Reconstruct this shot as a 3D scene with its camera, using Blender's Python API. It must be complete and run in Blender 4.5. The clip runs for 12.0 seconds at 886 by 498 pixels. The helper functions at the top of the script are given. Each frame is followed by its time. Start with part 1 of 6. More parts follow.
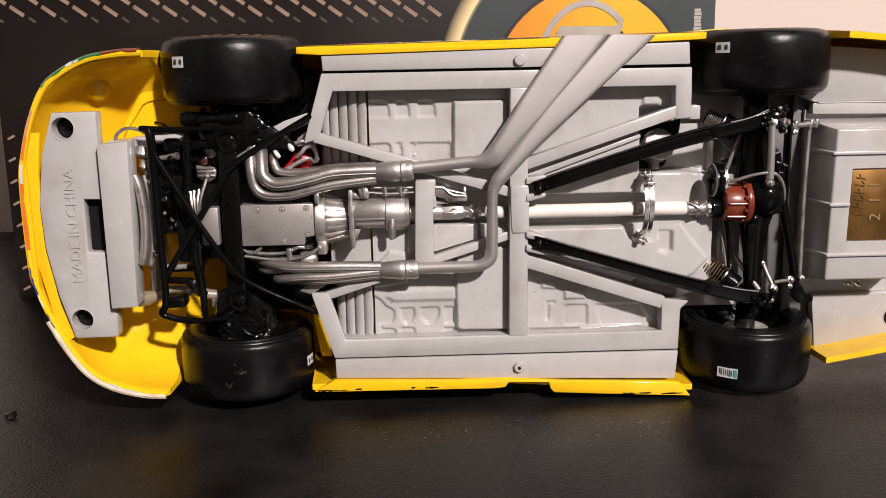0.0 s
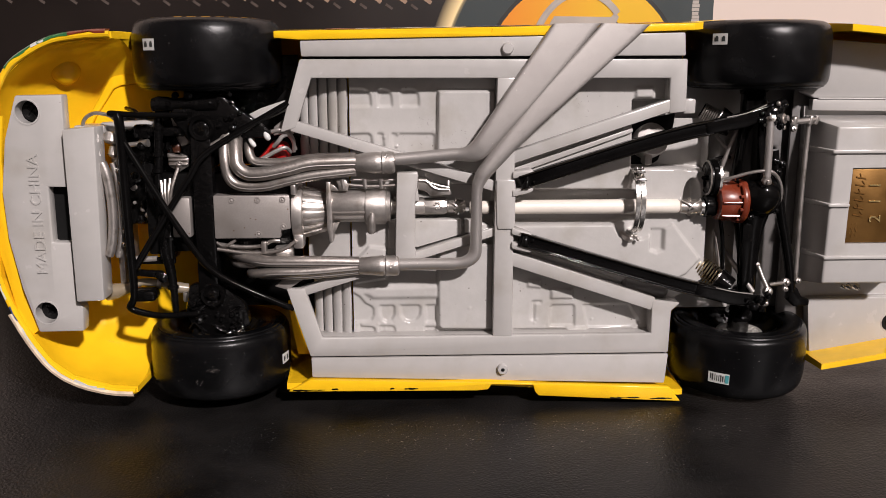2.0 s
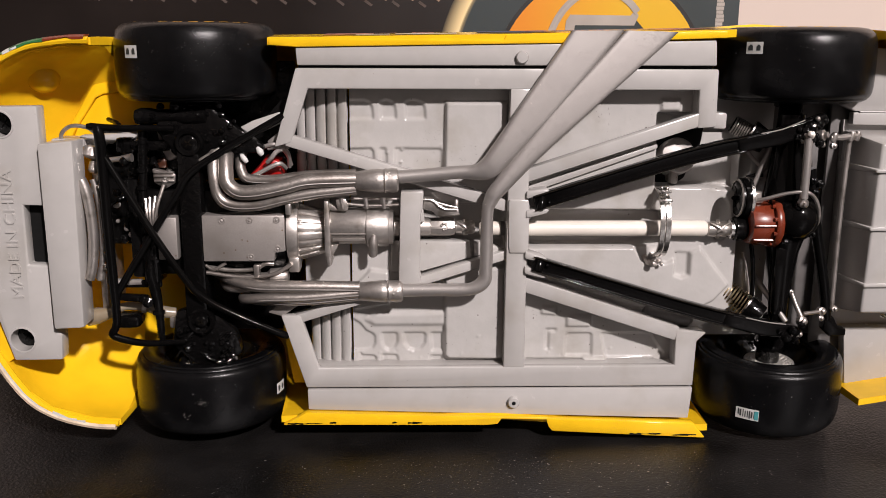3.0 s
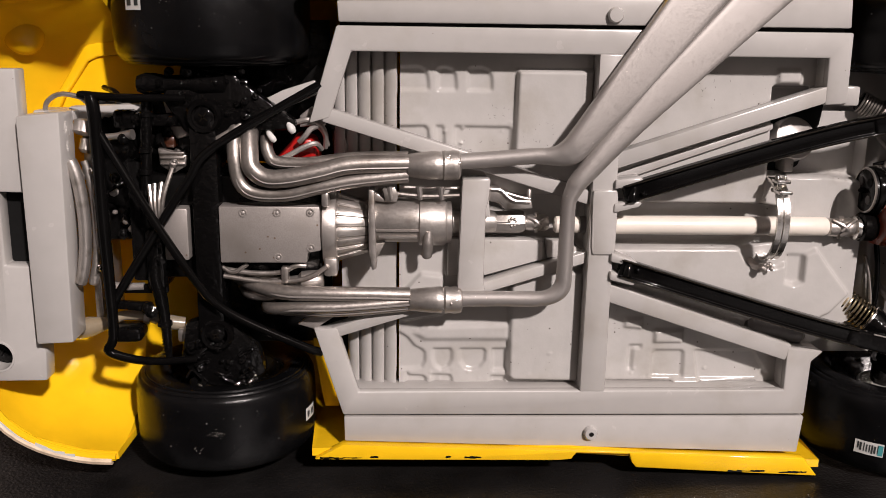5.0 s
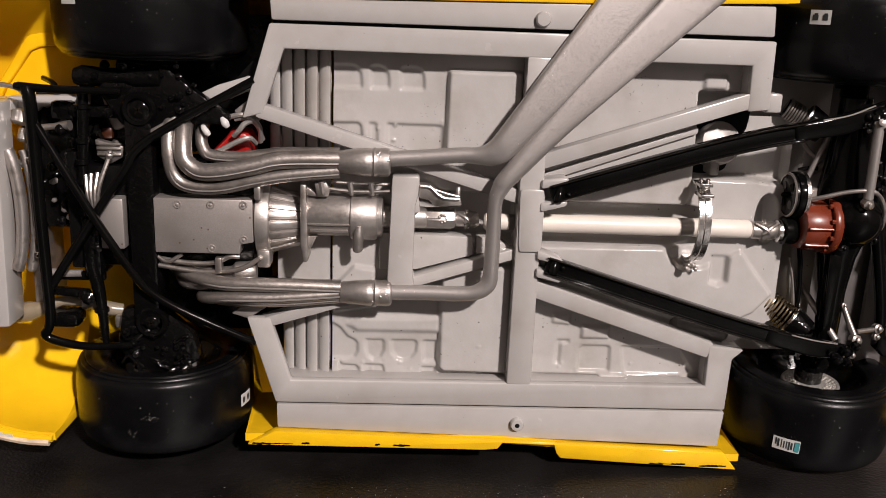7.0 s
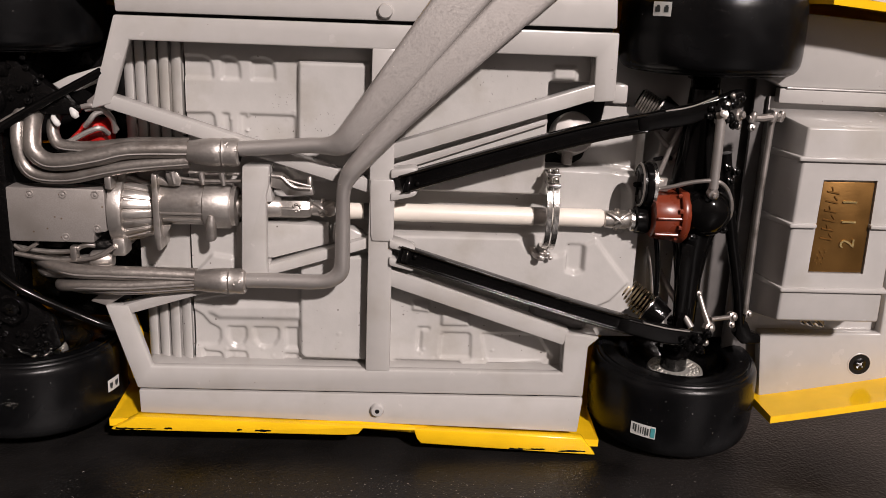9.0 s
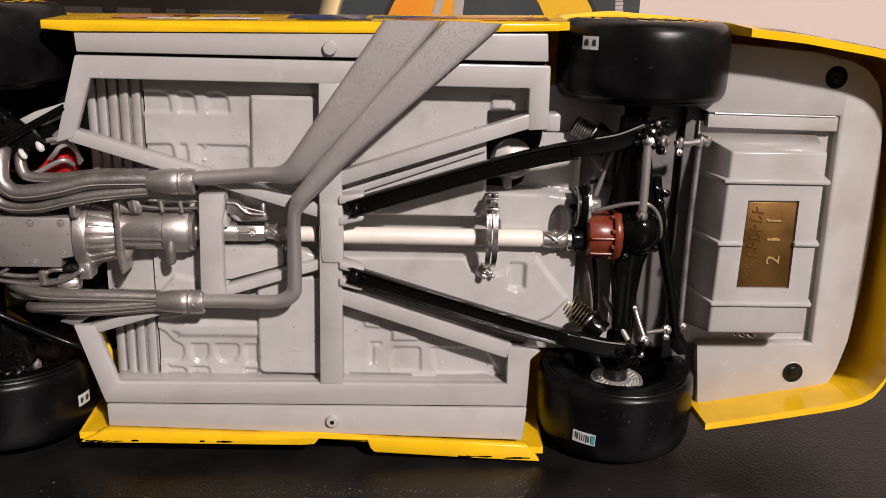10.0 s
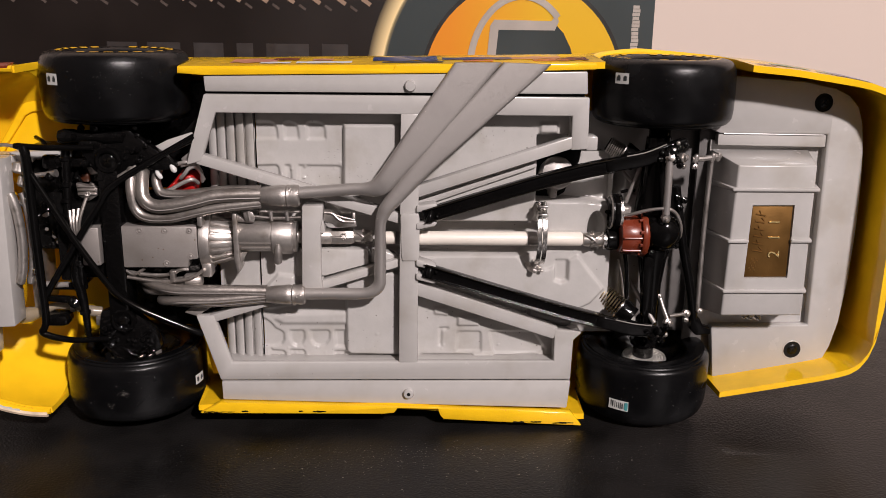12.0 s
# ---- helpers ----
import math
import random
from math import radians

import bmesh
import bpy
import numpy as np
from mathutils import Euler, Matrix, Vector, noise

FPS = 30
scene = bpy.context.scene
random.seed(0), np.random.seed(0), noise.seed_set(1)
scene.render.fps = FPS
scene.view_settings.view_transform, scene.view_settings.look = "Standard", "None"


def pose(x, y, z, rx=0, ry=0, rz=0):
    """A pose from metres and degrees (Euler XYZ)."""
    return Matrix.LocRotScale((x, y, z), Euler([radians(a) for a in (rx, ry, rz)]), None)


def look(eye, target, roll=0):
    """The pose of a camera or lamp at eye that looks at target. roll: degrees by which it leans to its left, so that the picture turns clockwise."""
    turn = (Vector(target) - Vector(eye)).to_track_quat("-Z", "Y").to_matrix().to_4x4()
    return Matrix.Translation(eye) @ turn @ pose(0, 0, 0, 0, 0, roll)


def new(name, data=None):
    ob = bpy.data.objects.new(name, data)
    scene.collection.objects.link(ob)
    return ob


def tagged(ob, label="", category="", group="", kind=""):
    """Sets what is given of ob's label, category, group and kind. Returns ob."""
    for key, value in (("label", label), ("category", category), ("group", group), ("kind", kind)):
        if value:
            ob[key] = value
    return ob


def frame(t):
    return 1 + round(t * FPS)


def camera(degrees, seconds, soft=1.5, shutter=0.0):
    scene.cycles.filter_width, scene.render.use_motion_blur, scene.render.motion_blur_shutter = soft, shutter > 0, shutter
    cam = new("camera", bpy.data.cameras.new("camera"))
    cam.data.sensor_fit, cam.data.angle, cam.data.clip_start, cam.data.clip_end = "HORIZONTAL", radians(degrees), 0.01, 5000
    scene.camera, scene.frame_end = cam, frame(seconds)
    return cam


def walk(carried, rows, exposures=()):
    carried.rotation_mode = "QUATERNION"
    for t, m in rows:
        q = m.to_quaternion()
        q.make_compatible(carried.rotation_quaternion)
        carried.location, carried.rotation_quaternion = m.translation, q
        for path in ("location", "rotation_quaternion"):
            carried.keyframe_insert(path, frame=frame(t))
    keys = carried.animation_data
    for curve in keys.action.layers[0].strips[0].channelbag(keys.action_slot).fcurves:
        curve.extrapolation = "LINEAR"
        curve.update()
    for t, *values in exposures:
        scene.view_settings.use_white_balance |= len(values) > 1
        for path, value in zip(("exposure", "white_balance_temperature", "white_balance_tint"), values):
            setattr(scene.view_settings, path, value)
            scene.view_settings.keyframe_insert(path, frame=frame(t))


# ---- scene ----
# The car's own measure is millimetres; LIFT sets the table at z = 0.
LIFT = -3.0
cam = camera(53.0, 12.0, soft=0.5)
ROWS = [  # seconds, x, y, z, tilt, roll, yaw
    (0.0, -0.00770, -0.18307, 0.07468, 78.521, 0.962, -2.403),
    (0.5, -0.00205, -0.18603, 0.07495, 78.351, 0.847, -2.147),
    (1.0, -0.00437, -0.18600, 0.07664, 78.246, 0.461, -2.370),
    (1.5, -0.00381, -0.18476, 0.07592, 78.628, 0.130, -2.728),
    (2.0, -0.00462, -0.17545, 0.07375, 78.049, 0.005, -2.492),
    (2.5, -0.00529, -0.16781, 0.07429, 77.788, -0.187, -2.414),
    (3.0, -0.00372, -0.16058, 0.07779, 77.203, -0.270, -1.853),
    (3.2, -0.00308, -0.15667, 0.07643, 76.756, -0.354, -1.842),
    (5.0, -0.01488, -0.13129, 0.07314, 76.377, -0.855, -2.425),
    (5.5, -0.01625, -0.13010, 0.07403, 75.782, -1.139, -2.335),
    (6.0, -0.01822, -0.12847, 0.07531, 75.491, -1.543, -2.544),
    (6.5, -0.01741, -0.12928, 0.07616, 75.283, -1.872, -2.636),
    (7.0, -0.00494, -0.13451, 0.07663, 75.041, -2.144, -2.397),
    (9.0, 0.01856, -0.13730, 0.07859, 74.088, -2.156, -2.261),
    (9.5, 0.02412, -0.13926, 0.07941, 73.807, -1.895, -2.155),
    (10.0, 0.02761, -0.14508, 0.08474, 74.028, -1.511, -2.233),
    (10.5, 0.02341, -0.15012, 0.08486, 74.416, -1.334, -2.538),
    (11.0, 0.02196, -0.15760, 0.08793, 74.444, -1.034, -2.351),
    (11.5, 0.01802, -0.16884, 0.09137, 74.605, -0.896, -2.205),
    (12.0, 0.01438, -0.17584, 0.09149, 74.607, -0.804, -2.372),
]
walk(cam, [(t, pose(x, y, z + LIFT * 0.001, rx, ry, rz)) for t, x, y, z, rx, ry, rz in ROWS],
     exposures=((0.0, 0.12, 6260, 10.2), (1.0, -0.07, 6200, 10.2), (2.5, -0.05, 6200, 10.4), (5.5, -0.12, 6440, 11.8), (7.0, -0.17, 6440, 11.8), (9.5, -0.14, 6400, 11.4), (12.0, -0.2, 6280, 12.2)))


# ---- world and lamps ----
world = bpy.data.worlds.new("room_light")
scene.world = world
world.use_nodes = True
world.node_tree.nodes["Background"].inputs[0].default_value = (1.0, 0.93, 0.88, 1)
world.node_tree.nodes["Background"].inputs[1].default_value = 0.03


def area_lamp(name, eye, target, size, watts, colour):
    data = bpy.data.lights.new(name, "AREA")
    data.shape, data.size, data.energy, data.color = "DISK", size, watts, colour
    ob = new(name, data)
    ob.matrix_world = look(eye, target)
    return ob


area_lamp("ceiling_lamp", (0.52, -1.10, 0.83), (0.0, 0.0, 0.04), 0.075, 30.5, (1.0, 0.885, 0.835))
# Added soft fill from above; no fixture is known there.
area_lamp("overhead_fill_lamp", (0.22, -0.40, 1.05), (0.0, 0.0, 0.04), 0.30, 0.9, (1.0, 0.885, 0.835))


# ---- materials ----
def material(name, colour, rough=0.5, metal=0.0, vary=0.12, scale=300.0, bump=0.0, bump_scale=2500.0, coat=0.0, stain=None, stain_scale=60.0, speck=None, speck_scale=900.0, speck_size=0.12, relief=0.00006, gloss=0.5, bump_detail=3.0):
    """A painted or moulded surface: base colour, broad and fine variation, fine relief, and specks."""
    m = bpy.data.materials.new(name)
    m.use_nodes = True
    n, l = m.node_tree.nodes, m.node_tree.links
    b = n["Principled BSDF"]
    b.inputs["Metallic"].default_value = metal
    b.inputs["Specular IOR Level"].default_value = gloss
    b.inputs["Coat Weight"].default_value = coat
    b.inputs["Coat Roughness"].default_value = 0.12
    co = n.new("ShaderNodeTexCoord")

    def tex(s, detail=4.0):
        t = n.new("ShaderNodeTexNoise")
        t.inputs["Scale"].default_value, t.inputs["Detail"].default_value = s, detail
        l.new(co.outputs["Object"], t.inputs["Vector"])
        return t

    def mixed(fac, a, c, way="MIX"):
        x = n.new("ShaderNodeMix")
        x.data_type, x.blend_type = "RGBA", way
        if isinstance(fac, float):
            x.inputs[0].default_value = fac
        else:
            l.new(fac, x.inputs[0])
        for slot, v in ((6, a), (7, c)):
            if isinstance(v, tuple):
                x.inputs[slot].default_value = (*v, 1)
            else:
                l.new(v, x.inputs[slot])
        return x.outputs[2]

    def ramp(out, lo, hi):
        r = n.new("ShaderNodeMapRange")
        r.inputs[1].default_value, r.inputs[2].default_value = lo, hi
        l.new(out, r.inputs[0])
        return r.outputs[0]

    dark = tuple(c * (1 - vary) for c in colour)
    light = tuple(min(1, c * (1 + vary)) for c in colour)
    broad = tex(scale, 5.0)
    col = mixed(ramp(broad.outputs[0], 0.3, 0.7), dark, light)
    if stain:
        col = mixed(ramp(tex(stain_scale, 6.0).outputs[0], 0.52, 0.72), col, stain)
    if speck:
        v = n.new("ShaderNodeTexVoronoi")
        v.inputs["Scale"].default_value = speck_scale
        l.new(co.outputs["Object"], v.inputs["Vector"])
        col = mixed(ramp(v.outputs["Distance"], speck_size, speck_size * 0.6), col, speck)
    l.new(col, b.inputs["Base Color"])
    fine = tex(bump_scale, bump_detail)
    r = n.new("ShaderNodeMapRange")
    r.inputs[1].default_value, r.inputs[2].default_value = 0.3, 0.7
    r.inputs[3].default_value, r.inputs[4].default_value = max(0.03, rough * 0.82), min(1, rough * 1.2)
    l.new(broad.outputs[0], r.inputs[0])
    l.new(r.outputs[0], b.inputs["Roughness"])
    if bump:
        bp = n.new("ShaderNodeBump")
        bp.inputs["Strength"].default_value, bp.inputs["Distance"].default_value = bump, relief
        l.new(fine.outputs[0], bp.inputs["Height"])
        l.new(bp.outputs[0], b.inputs["Normal"])
    return m


GREY = material("grey_plastic", (0.436, 0.421, 0.405), 0.23, vary=0.03, bump=0.3, bump_scale=900, relief=0.00002, speck=(0.24, 0.22, 0.20), speck_scale=330, speck_size=0.035, stain=(0.375, 0.355, 0.325), stain_scale=90)
# Dark grey for small dark parts, and for shade painted into the axle cavity.
CHARCOAL_AND_SHADE = material("charcoal_and_shade_plastic", (0.125, 0.117, 0.113), 0.4, vary=0.15, bump=0.3, bump_scale=500)
GREY_DEEP = material("grey_pan_paint", (0.462, 0.448, 0.431), 0.17, vary=0.04, bump=0.7, bump_scale=620, relief=0.00007, speck=(0.12, 0.10, 0.09), speck_scale=420, speck_size=0.07, stain=(0.39, 0.37, 0.34), stain_scale=140)
YELLOW = material("yellow_paint", (0.87, 0.525, 0.010), 0.13, vary=0.07, scale=150, bump=0.45, bump_scale=150, relief=0.00045, gloss=0.36)
YELLOW_IN = material("yellow_inside_paint", (0.85, 0.50, 0.006), 0.22, vary=0.08, scale=120, bump=0.7, bump_scale=130, relief=0.0006, gloss=0.3)
CREAM_EDGE = material("worn_paint_edge", (0.72, 0.58, 0.42), 0.5, vary=0.2, scale=500, bump=0.2)
BLACK_GLOSS = material("black_gloss_paint", (0.0030, 0.0028, 0.0028), 0.12, vary=0.2, bump=0.4, bump_scale=420, relief=0.00006, gloss=0.17)
BLACK_LUMPY = material("thick_black_gloss_paint", (0.0032, 0.0030, 0.0030), 0.13, vary=0.2, bump=0.8, bump_scale=1100, bump_detail=1.5, relief=0.00022, gloss=0.26)
BLACK_SOFT = material("black_satin_plastic", (0.0040, 0.0038, 0.0038), 0.26, vary=0.2, bump=0.6, bump_scale=600, relief=0.0003, gloss=0.28)
# Near-black that paints in the shade of joints, slots, wells and holes.
RECESS_SHADE = material("recess_shade_black", (0.0045, 0.0045, 0.0045), 0.75, gloss=0.2)
RUBBER = material("tyre_rubber", (0.0036, 0.0036, 0.0039), 0.24, vary=0.3, scale=160, bump=0.7, bump_scale=5200, relief=0.00004, gloss=0.24, speck=(0.17, 0.165, 0.16), speck_scale=300, speck_size=0.05, stain=(0.0125, 0.0125, 0.013), stain_scale=75)
FLAKE = material("grey_dust", (0.15, 0.14, 0.13), 0.7, vary=0.3)
DUST_AND_GLINT = material("pale_dust_and_glint", (0.34, 0.31, 0.28), 0.8, vary=0.3)
SILVER = material("cast_silver_paint", (0.53, 0.495, 0.465), 0.36, metal=0.85, vary=0.07, bump=0.6, bump_scale=2600, relief=0.00004, stain=(0.30, 0.27, 0.235), stain_scale=420)
SILVER_FLAT = material("oil_pan_silver_paint", (0.37, 0.342, 0.322), 0.44, metal=0.55, vary=0.10, scale=5200, bump=0.3, bump_scale=5200, relief=0.00003, speck=(0.20, 0.14, 0.10), speck_scale=520, speck_size=0.10, stain=(0.30, 0.275, 0.25), stain_scale=110)
PIPE = material("exhaust_grey_silver", (0.405, 0.380, 0.362), 0.44, metal=0.65, vary=0.03, scale=3600, bump=0.2, bump_scale=3200, relief=0.000012, speck=(0.8, 0.75, 0.68), speck_scale=500, speck_size=0.045, stain=(0.375, 0.35, 0.335), stain_scale=120)
CAST = material("rough_cast_silver", (0.44, 0.41, 0.385), 0.42, metal=0.8, vary=0.06, scale=2600, bump=0.5, bump_scale=2600, relief=0.00003, stain=(0.35, 0.32, 0.29), stain_scale=420)
HEADER = material("dark_exhaust_silver", (0.36, 0.33, 0.305), 0.36, metal=0.82, vary=0.10, scale=2400, bump=0.35, bump_scale=2800, relief=0.00003, stain=(0.20, 0.175, 0.155), stain_scale=150)
CHROME = material("bright_plated_metal", (0.72, 0.70, 0.67), 0.22, metal=1.0, vary=0.2, bump=0.8, bump_scale=1300, relief=0.00009)
DISC_METAL = material("plated_disc_metal", (0.66, 0.64, 0.60), 0.40, metal=0.7, vary=0.15, bump=0.4, bump_scale=1300)
STEEL = material("spring_steel", (0.52, 0.43, 0.29), 0.25, metal=1.0, vary=0.1)
IVORY = material("ivory_shaft_paint", (0.80, 0.74, 0.66), 0.4, vary=0.04, bump=0.1)
RED = material("red_plastic", (0.42, 0.012, 0.010), 0.3, vary=0.15, bump=0.3, bump_scale=600)
AMBER = material("amber_brown_paint", (0.045, 0.013, 0.005), 0.3, vary=0.3, bump=0.3)
# Dark steel for beads, and for painted glints on screws and arm edges.
STEEL_AND_GLINT = material("dark_steel_and_glint", (0.06, 0.050, 0.038), 0.2, metal=0.9, vary=0.3, scale=600, bump=0.8, bump_scale=1300, relief=0.00008)
FROSTED = material("frosted_pale_plastic", (0.25, 0.21, 0.155), 0.28, vary=0.2, scale=300, bump=0.6, bump_scale=700, relief=0.00012, stain=(0.22, 0.17, 0.10), stain_scale=160)
MAROON = material("red_brown_paint", (0.165, 0.029, 0.012), 0.28, vary=0.15, bump=0.4, bump_scale=900)
GOLD = material("engraved_brass_plate", (0.22, 0.115, 0.032), 0.40, metal=0.8, vary=0.12, scale=200, bump=0.3, bump_scale=2000)
GOLD_BRIGHT = material("polished_brass", (0.95, 0.72, 0.32), 0.22, metal=1.0, vary=0.05)
WHITE = material("sticker_white", (0.62, 0.62, 0.60), 0.45, vary=0.06)
INK = material("sticker_ink", (0.03, 0.035, 0.035), 0.5)
TEAL = material("sticker_teal", (0.06, 0.28, 0.30), 0.5)
BLUE = material("livery_blue", (0.02, 0.045, 0.20), 0.3, coat=0.4)
GREEN = material("livery_green", (0.03, 0.16, 0.05), 0.3, coat=0.4)
ORANGE = material("livery_orange", (0.75, 0.18, 0.03), 0.3, coat=0.4)
PINK = material("livery_salmon", (0.62, 0.26, 0.16), 0.35, coat=0.4)
GLASS_DARK = material("smoked_window_plastic", (0.02, 0.02, 0.022), 0.12, coat=0.6)
TABLE = material("black_table_vinyl", (0.0092, 0.0086, 0.0084), 0.36, vary=0.5, scale=90, bump=1.0, bump_scale=1900, bump_detail=1.5, relief=0.00011, speck=(0.10, 0.092, 0.086), speck_scale=330, speck_size=0.03, stain=(0.0160, 0.0142, 0.0134), stain_scale=22, gloss=0.18)
ROOM = material("unseen_room_tan", (0.15, 0.135, 0.125), 0.85, vary=0.02, scale=8)
WALL = material("cream_wall_paint", (0.70, 0.585, 0.51), 0.85, vary=0.02, scale=8, bump=0.05, bump_scale=200)
BOX_DARK = material("box_print_brown_black", (0.0135, 0.0095, 0.0080), 0.45, vary=0.35, scale=18, gloss=0.25)
BOX_TEAL = material("box_print_slate", (0.031, 0.042, 0.044), 0.4, vary=0.10, scale=30)
BOX_YELLOW = material("box_print_yellow", (0.85, 0.48, 0.008), 0.4, vary=0.05, scale=40)
BOX_SILVER = material("box_print_silver", (0.40, 0.36, 0.32), 0.4, vary=0.15, scale=60)
BOX_LIGHT = material("box_print_pale_grey", (0.42, 0.38, 0.34), 0.4, vary=0.1, scale=60)
BOX_INK = material("box_print_black", (0.012, 0.011, 0.010), 0.45)
BOX_STREAK = material("box_print_tan", (0.28, 0.195, 0.14), 0.5, vary=0.35, scale=200, gloss=0.2)
BOX_STREAK_FAINT = material("box_print_faint_tan", (0.085, 0.066, 0.057), 0.5, vary=0.35, scale=200, gloss=0.2)
BOX_LETTER = material("box_print_faint_grey", (0.034, 0.028, 0.026), 0.45)


def oval_print(name, cx, cz, a, b, stops):
    """Ink that changes softly with the distance from an oval's middle; stops are (distance, colour)."""
    m = bpy.data.materials.new(name)
    m.use_nodes = True
    n, l = m.node_tree.nodes, m.node_tree.links
    shader = n["Principled BSDF"]
    shader.inputs["Roughness"].default_value = 0.42
    co = n.new("ShaderNodeTexCoord")
    at = n.new("ShaderNodeMapping")
    at.inputs["Location"].default_value = (-cx / a, 0, -cz / b)
    at.inputs["Scale"].default_value = (1000 / a, 0, 1000 / b)
    far = n.new("ShaderNodeVectorMath")
    far.operation = "LENGTH"
    grain = n.new("ShaderNodeTexNoise")
    grain.inputs["Scale"].default_value = 60.0
    lo, hi = stops[0][0], stops[-1][0]
    span = n.new("ShaderNodeMapRange")
    span.inputs[1].default_value, span.inputs[2].default_value = lo, hi
    ink = n.new("ShaderNodeValToRGB")
    for k, (d, colour) in enumerate(stops):
        e = ink.color_ramp.elements[k] if k < 2 else ink.color_ramp.elements.new(0.5)
        e.position, e.color = (d - lo) / (hi - lo), (*colour, 1)
    tone = n.new("ShaderNodeMix")
    tone.data_type, tone.blend_type = "RGBA", "MULTIPLY"
    tone.inputs[0].default_value = 0.12
    l.new(co.outputs["Object"], at.inputs["Vector"])
    l.new(at.outputs[0], far.inputs[0])
    l.new(far.outputs["Value"], span.inputs[0])
    l.new(span.outputs[0], ink.inputs[0])
    l.new(co.outputs["Object"], grain.inputs["Vector"])
    l.new(ink.outputs[0], tone.inputs[6])
    l.new(grain.outputs[0], tone.inputs[7])
    l.new(tone.outputs[2], shader.inputs["Base Color"])
    return m


def fade_print(name, x0, x1, left, right):
    """Ink that runs from one colour to another across x, in millimetres."""
    m = bpy.data.materials.new(name)
    m.use_nodes = True
    n, l = m.node_tree.nodes, m.node_tree.links
    shader = n["Principled BSDF"]
    shader.inputs["Roughness"].default_value = 0.4
    co, axes, span, mix = n.new("ShaderNodeTexCoord"), n.new("ShaderNodeSeparateXYZ"), n.new("ShaderNodeMapRange"), n.new("ShaderNodeMix")
    span.inputs[1].default_value, span.inputs[2].default_value = x0 * 0.001, x1 * 0.001
    mix.data_type = "RGBA"
    mix.inputs[6].default_value, mix.inputs[7].default_value = (*left, 1), (*right, 1)
    l.new(co.outputs["Object"], axes.inputs[0])
    l.new(axes.outputs[0], span.inputs[0])
    l.new(span.outputs[0], mix.inputs[0])
    l.new(mix.outputs[2], shader.inputs["Base Color"])
    return m


BOX_FADE = fade_print("box_print_orange_to_yellow", 28.0, 58.0, (0.72, 0.25, 0.010), (0.70, 0.41, 0.005))


# ---- shapes, in millimetres ----
def box(bm, x0, x1, y0, y1, z0, z1):
    v = [bm.verts.new((x, y, z)) for x in (x0, x1) for y in (y0, y1) for z in (z0, z1)]
    for f in ((0, 1, 3, 2), (4, 6, 7, 5), (0, 4, 5, 1), (2, 3, 7, 6), (0, 2, 6, 4), (1, 5, 7, 3)):
        bm.faces.new([v[i] for i in f])


def prism(bm, pts, y0, y1, taper=0.0):
    """A plate with the outline pts in x and z, from depth y0 (near) to y1; taper shrinks the near face."""
    cx, cz = sum(p[0] for p in pts) / len(pts), sum(p[1] for p in pts) / len(pts)

    def near(p):
        d = max(1e-6, math.hypot(p[0] - cx, p[1] - cz))
        return (p[0] - (p[0] - cx) / d * taper, y0, p[1] - (p[1] - cz) / d * taper)

    a = [bm.verts.new(near(p)) for p in pts]
    b = [bm.verts.new((p[0], y1, p[1])) for p in pts]
    bm.faces.new(a), bm.faces.new(b[::-1])
    for i in range(len(pts)):
        j = (i + 1) % len(pts)
        bm.faces.new((a[j], a[i], b[i], b[j]))


def spline(pts, steps=6):
    """A smooth line through the points."""
    p = [Vector(q) for q in pts]
    p = [2 * p[0] - p[1]] + p + [2 * p[-1] - p[-2]]
    out = []
    for i in range(1, len(p) - 2):
        for k in range(steps):
            t = k / steps
            a, b, c, d = p[i - 1], p[i], p[i + 1], p[i + 2]
            out.append(0.5 * (2 * b + (c - a) * t + (2 * a - 5 * b + 4 * c - d) * t * t + (3 * b - a - 3 * c + d) * t ** 3))
    return out + [p[-2]]


def sweep(bm, path, ring, caps=True):
    """Sweep a ring, given by ring(k) as (across, up) pairs at the k-th point, along a path."""
    path = [Vector(p) for p in path]
    n, up, rings = len(path), None, []
    for k, p in enumerate(path):
        d = (path[min(k + 1, n - 1)] - path[max(k - 1, 0)]).normalized()
        if up is None:
            up = Vector((0, -1, 0)) if abs(d.y) < 0.9 else Vector((0, 0, 1))
        up = (up - d * up.dot(d)).normalized()
        side = d.cross(up)
        rings.append([bm.verts.new(p + side * a + up * b) for a, b in ring(k)])
    m = len(rings[0])
    for r, s in zip(rings, rings[1:]):
        for i in range(m):
            bm.faces.new((r[i], r[(i + 1) % m], s[(i + 1) % m], s[i]))
    if caps:
        bm.faces.new(rings[0][::-1]), bm.faces.new(rings[-1])


def tube(bm, pts, r, seg=10, smooth=6, flat=1.0):
    path = spline(pts, smooth) if smooth and len(pts) > 2 else [Vector(p) for p in pts]
    n = len(path)

    def ring(k):
        q = r if not isinstance(r, (list, tuple)) else float(np.interp(k / max(1, n - 1) * (len(r) - 1), range(len(r)), r))
        return [(q * math.cos(2 * math.pi * i / seg), q * flat * math.sin(2 * math.pi * i / seg)) for i in range(seg)]

    sweep(bm, path, ring)


def beam(bm, p, q, wide, deep):
    """A bar of rectangular section between two points; wide lies across the bar, deep towards the viewer's side."""
    sweep(bm, [p, q], lambda k: [(-wide / 2, -deep / 2), (wide / 2, -deep / 2), (wide / 2, deep / 2), (-wide / 2, deep / 2)])


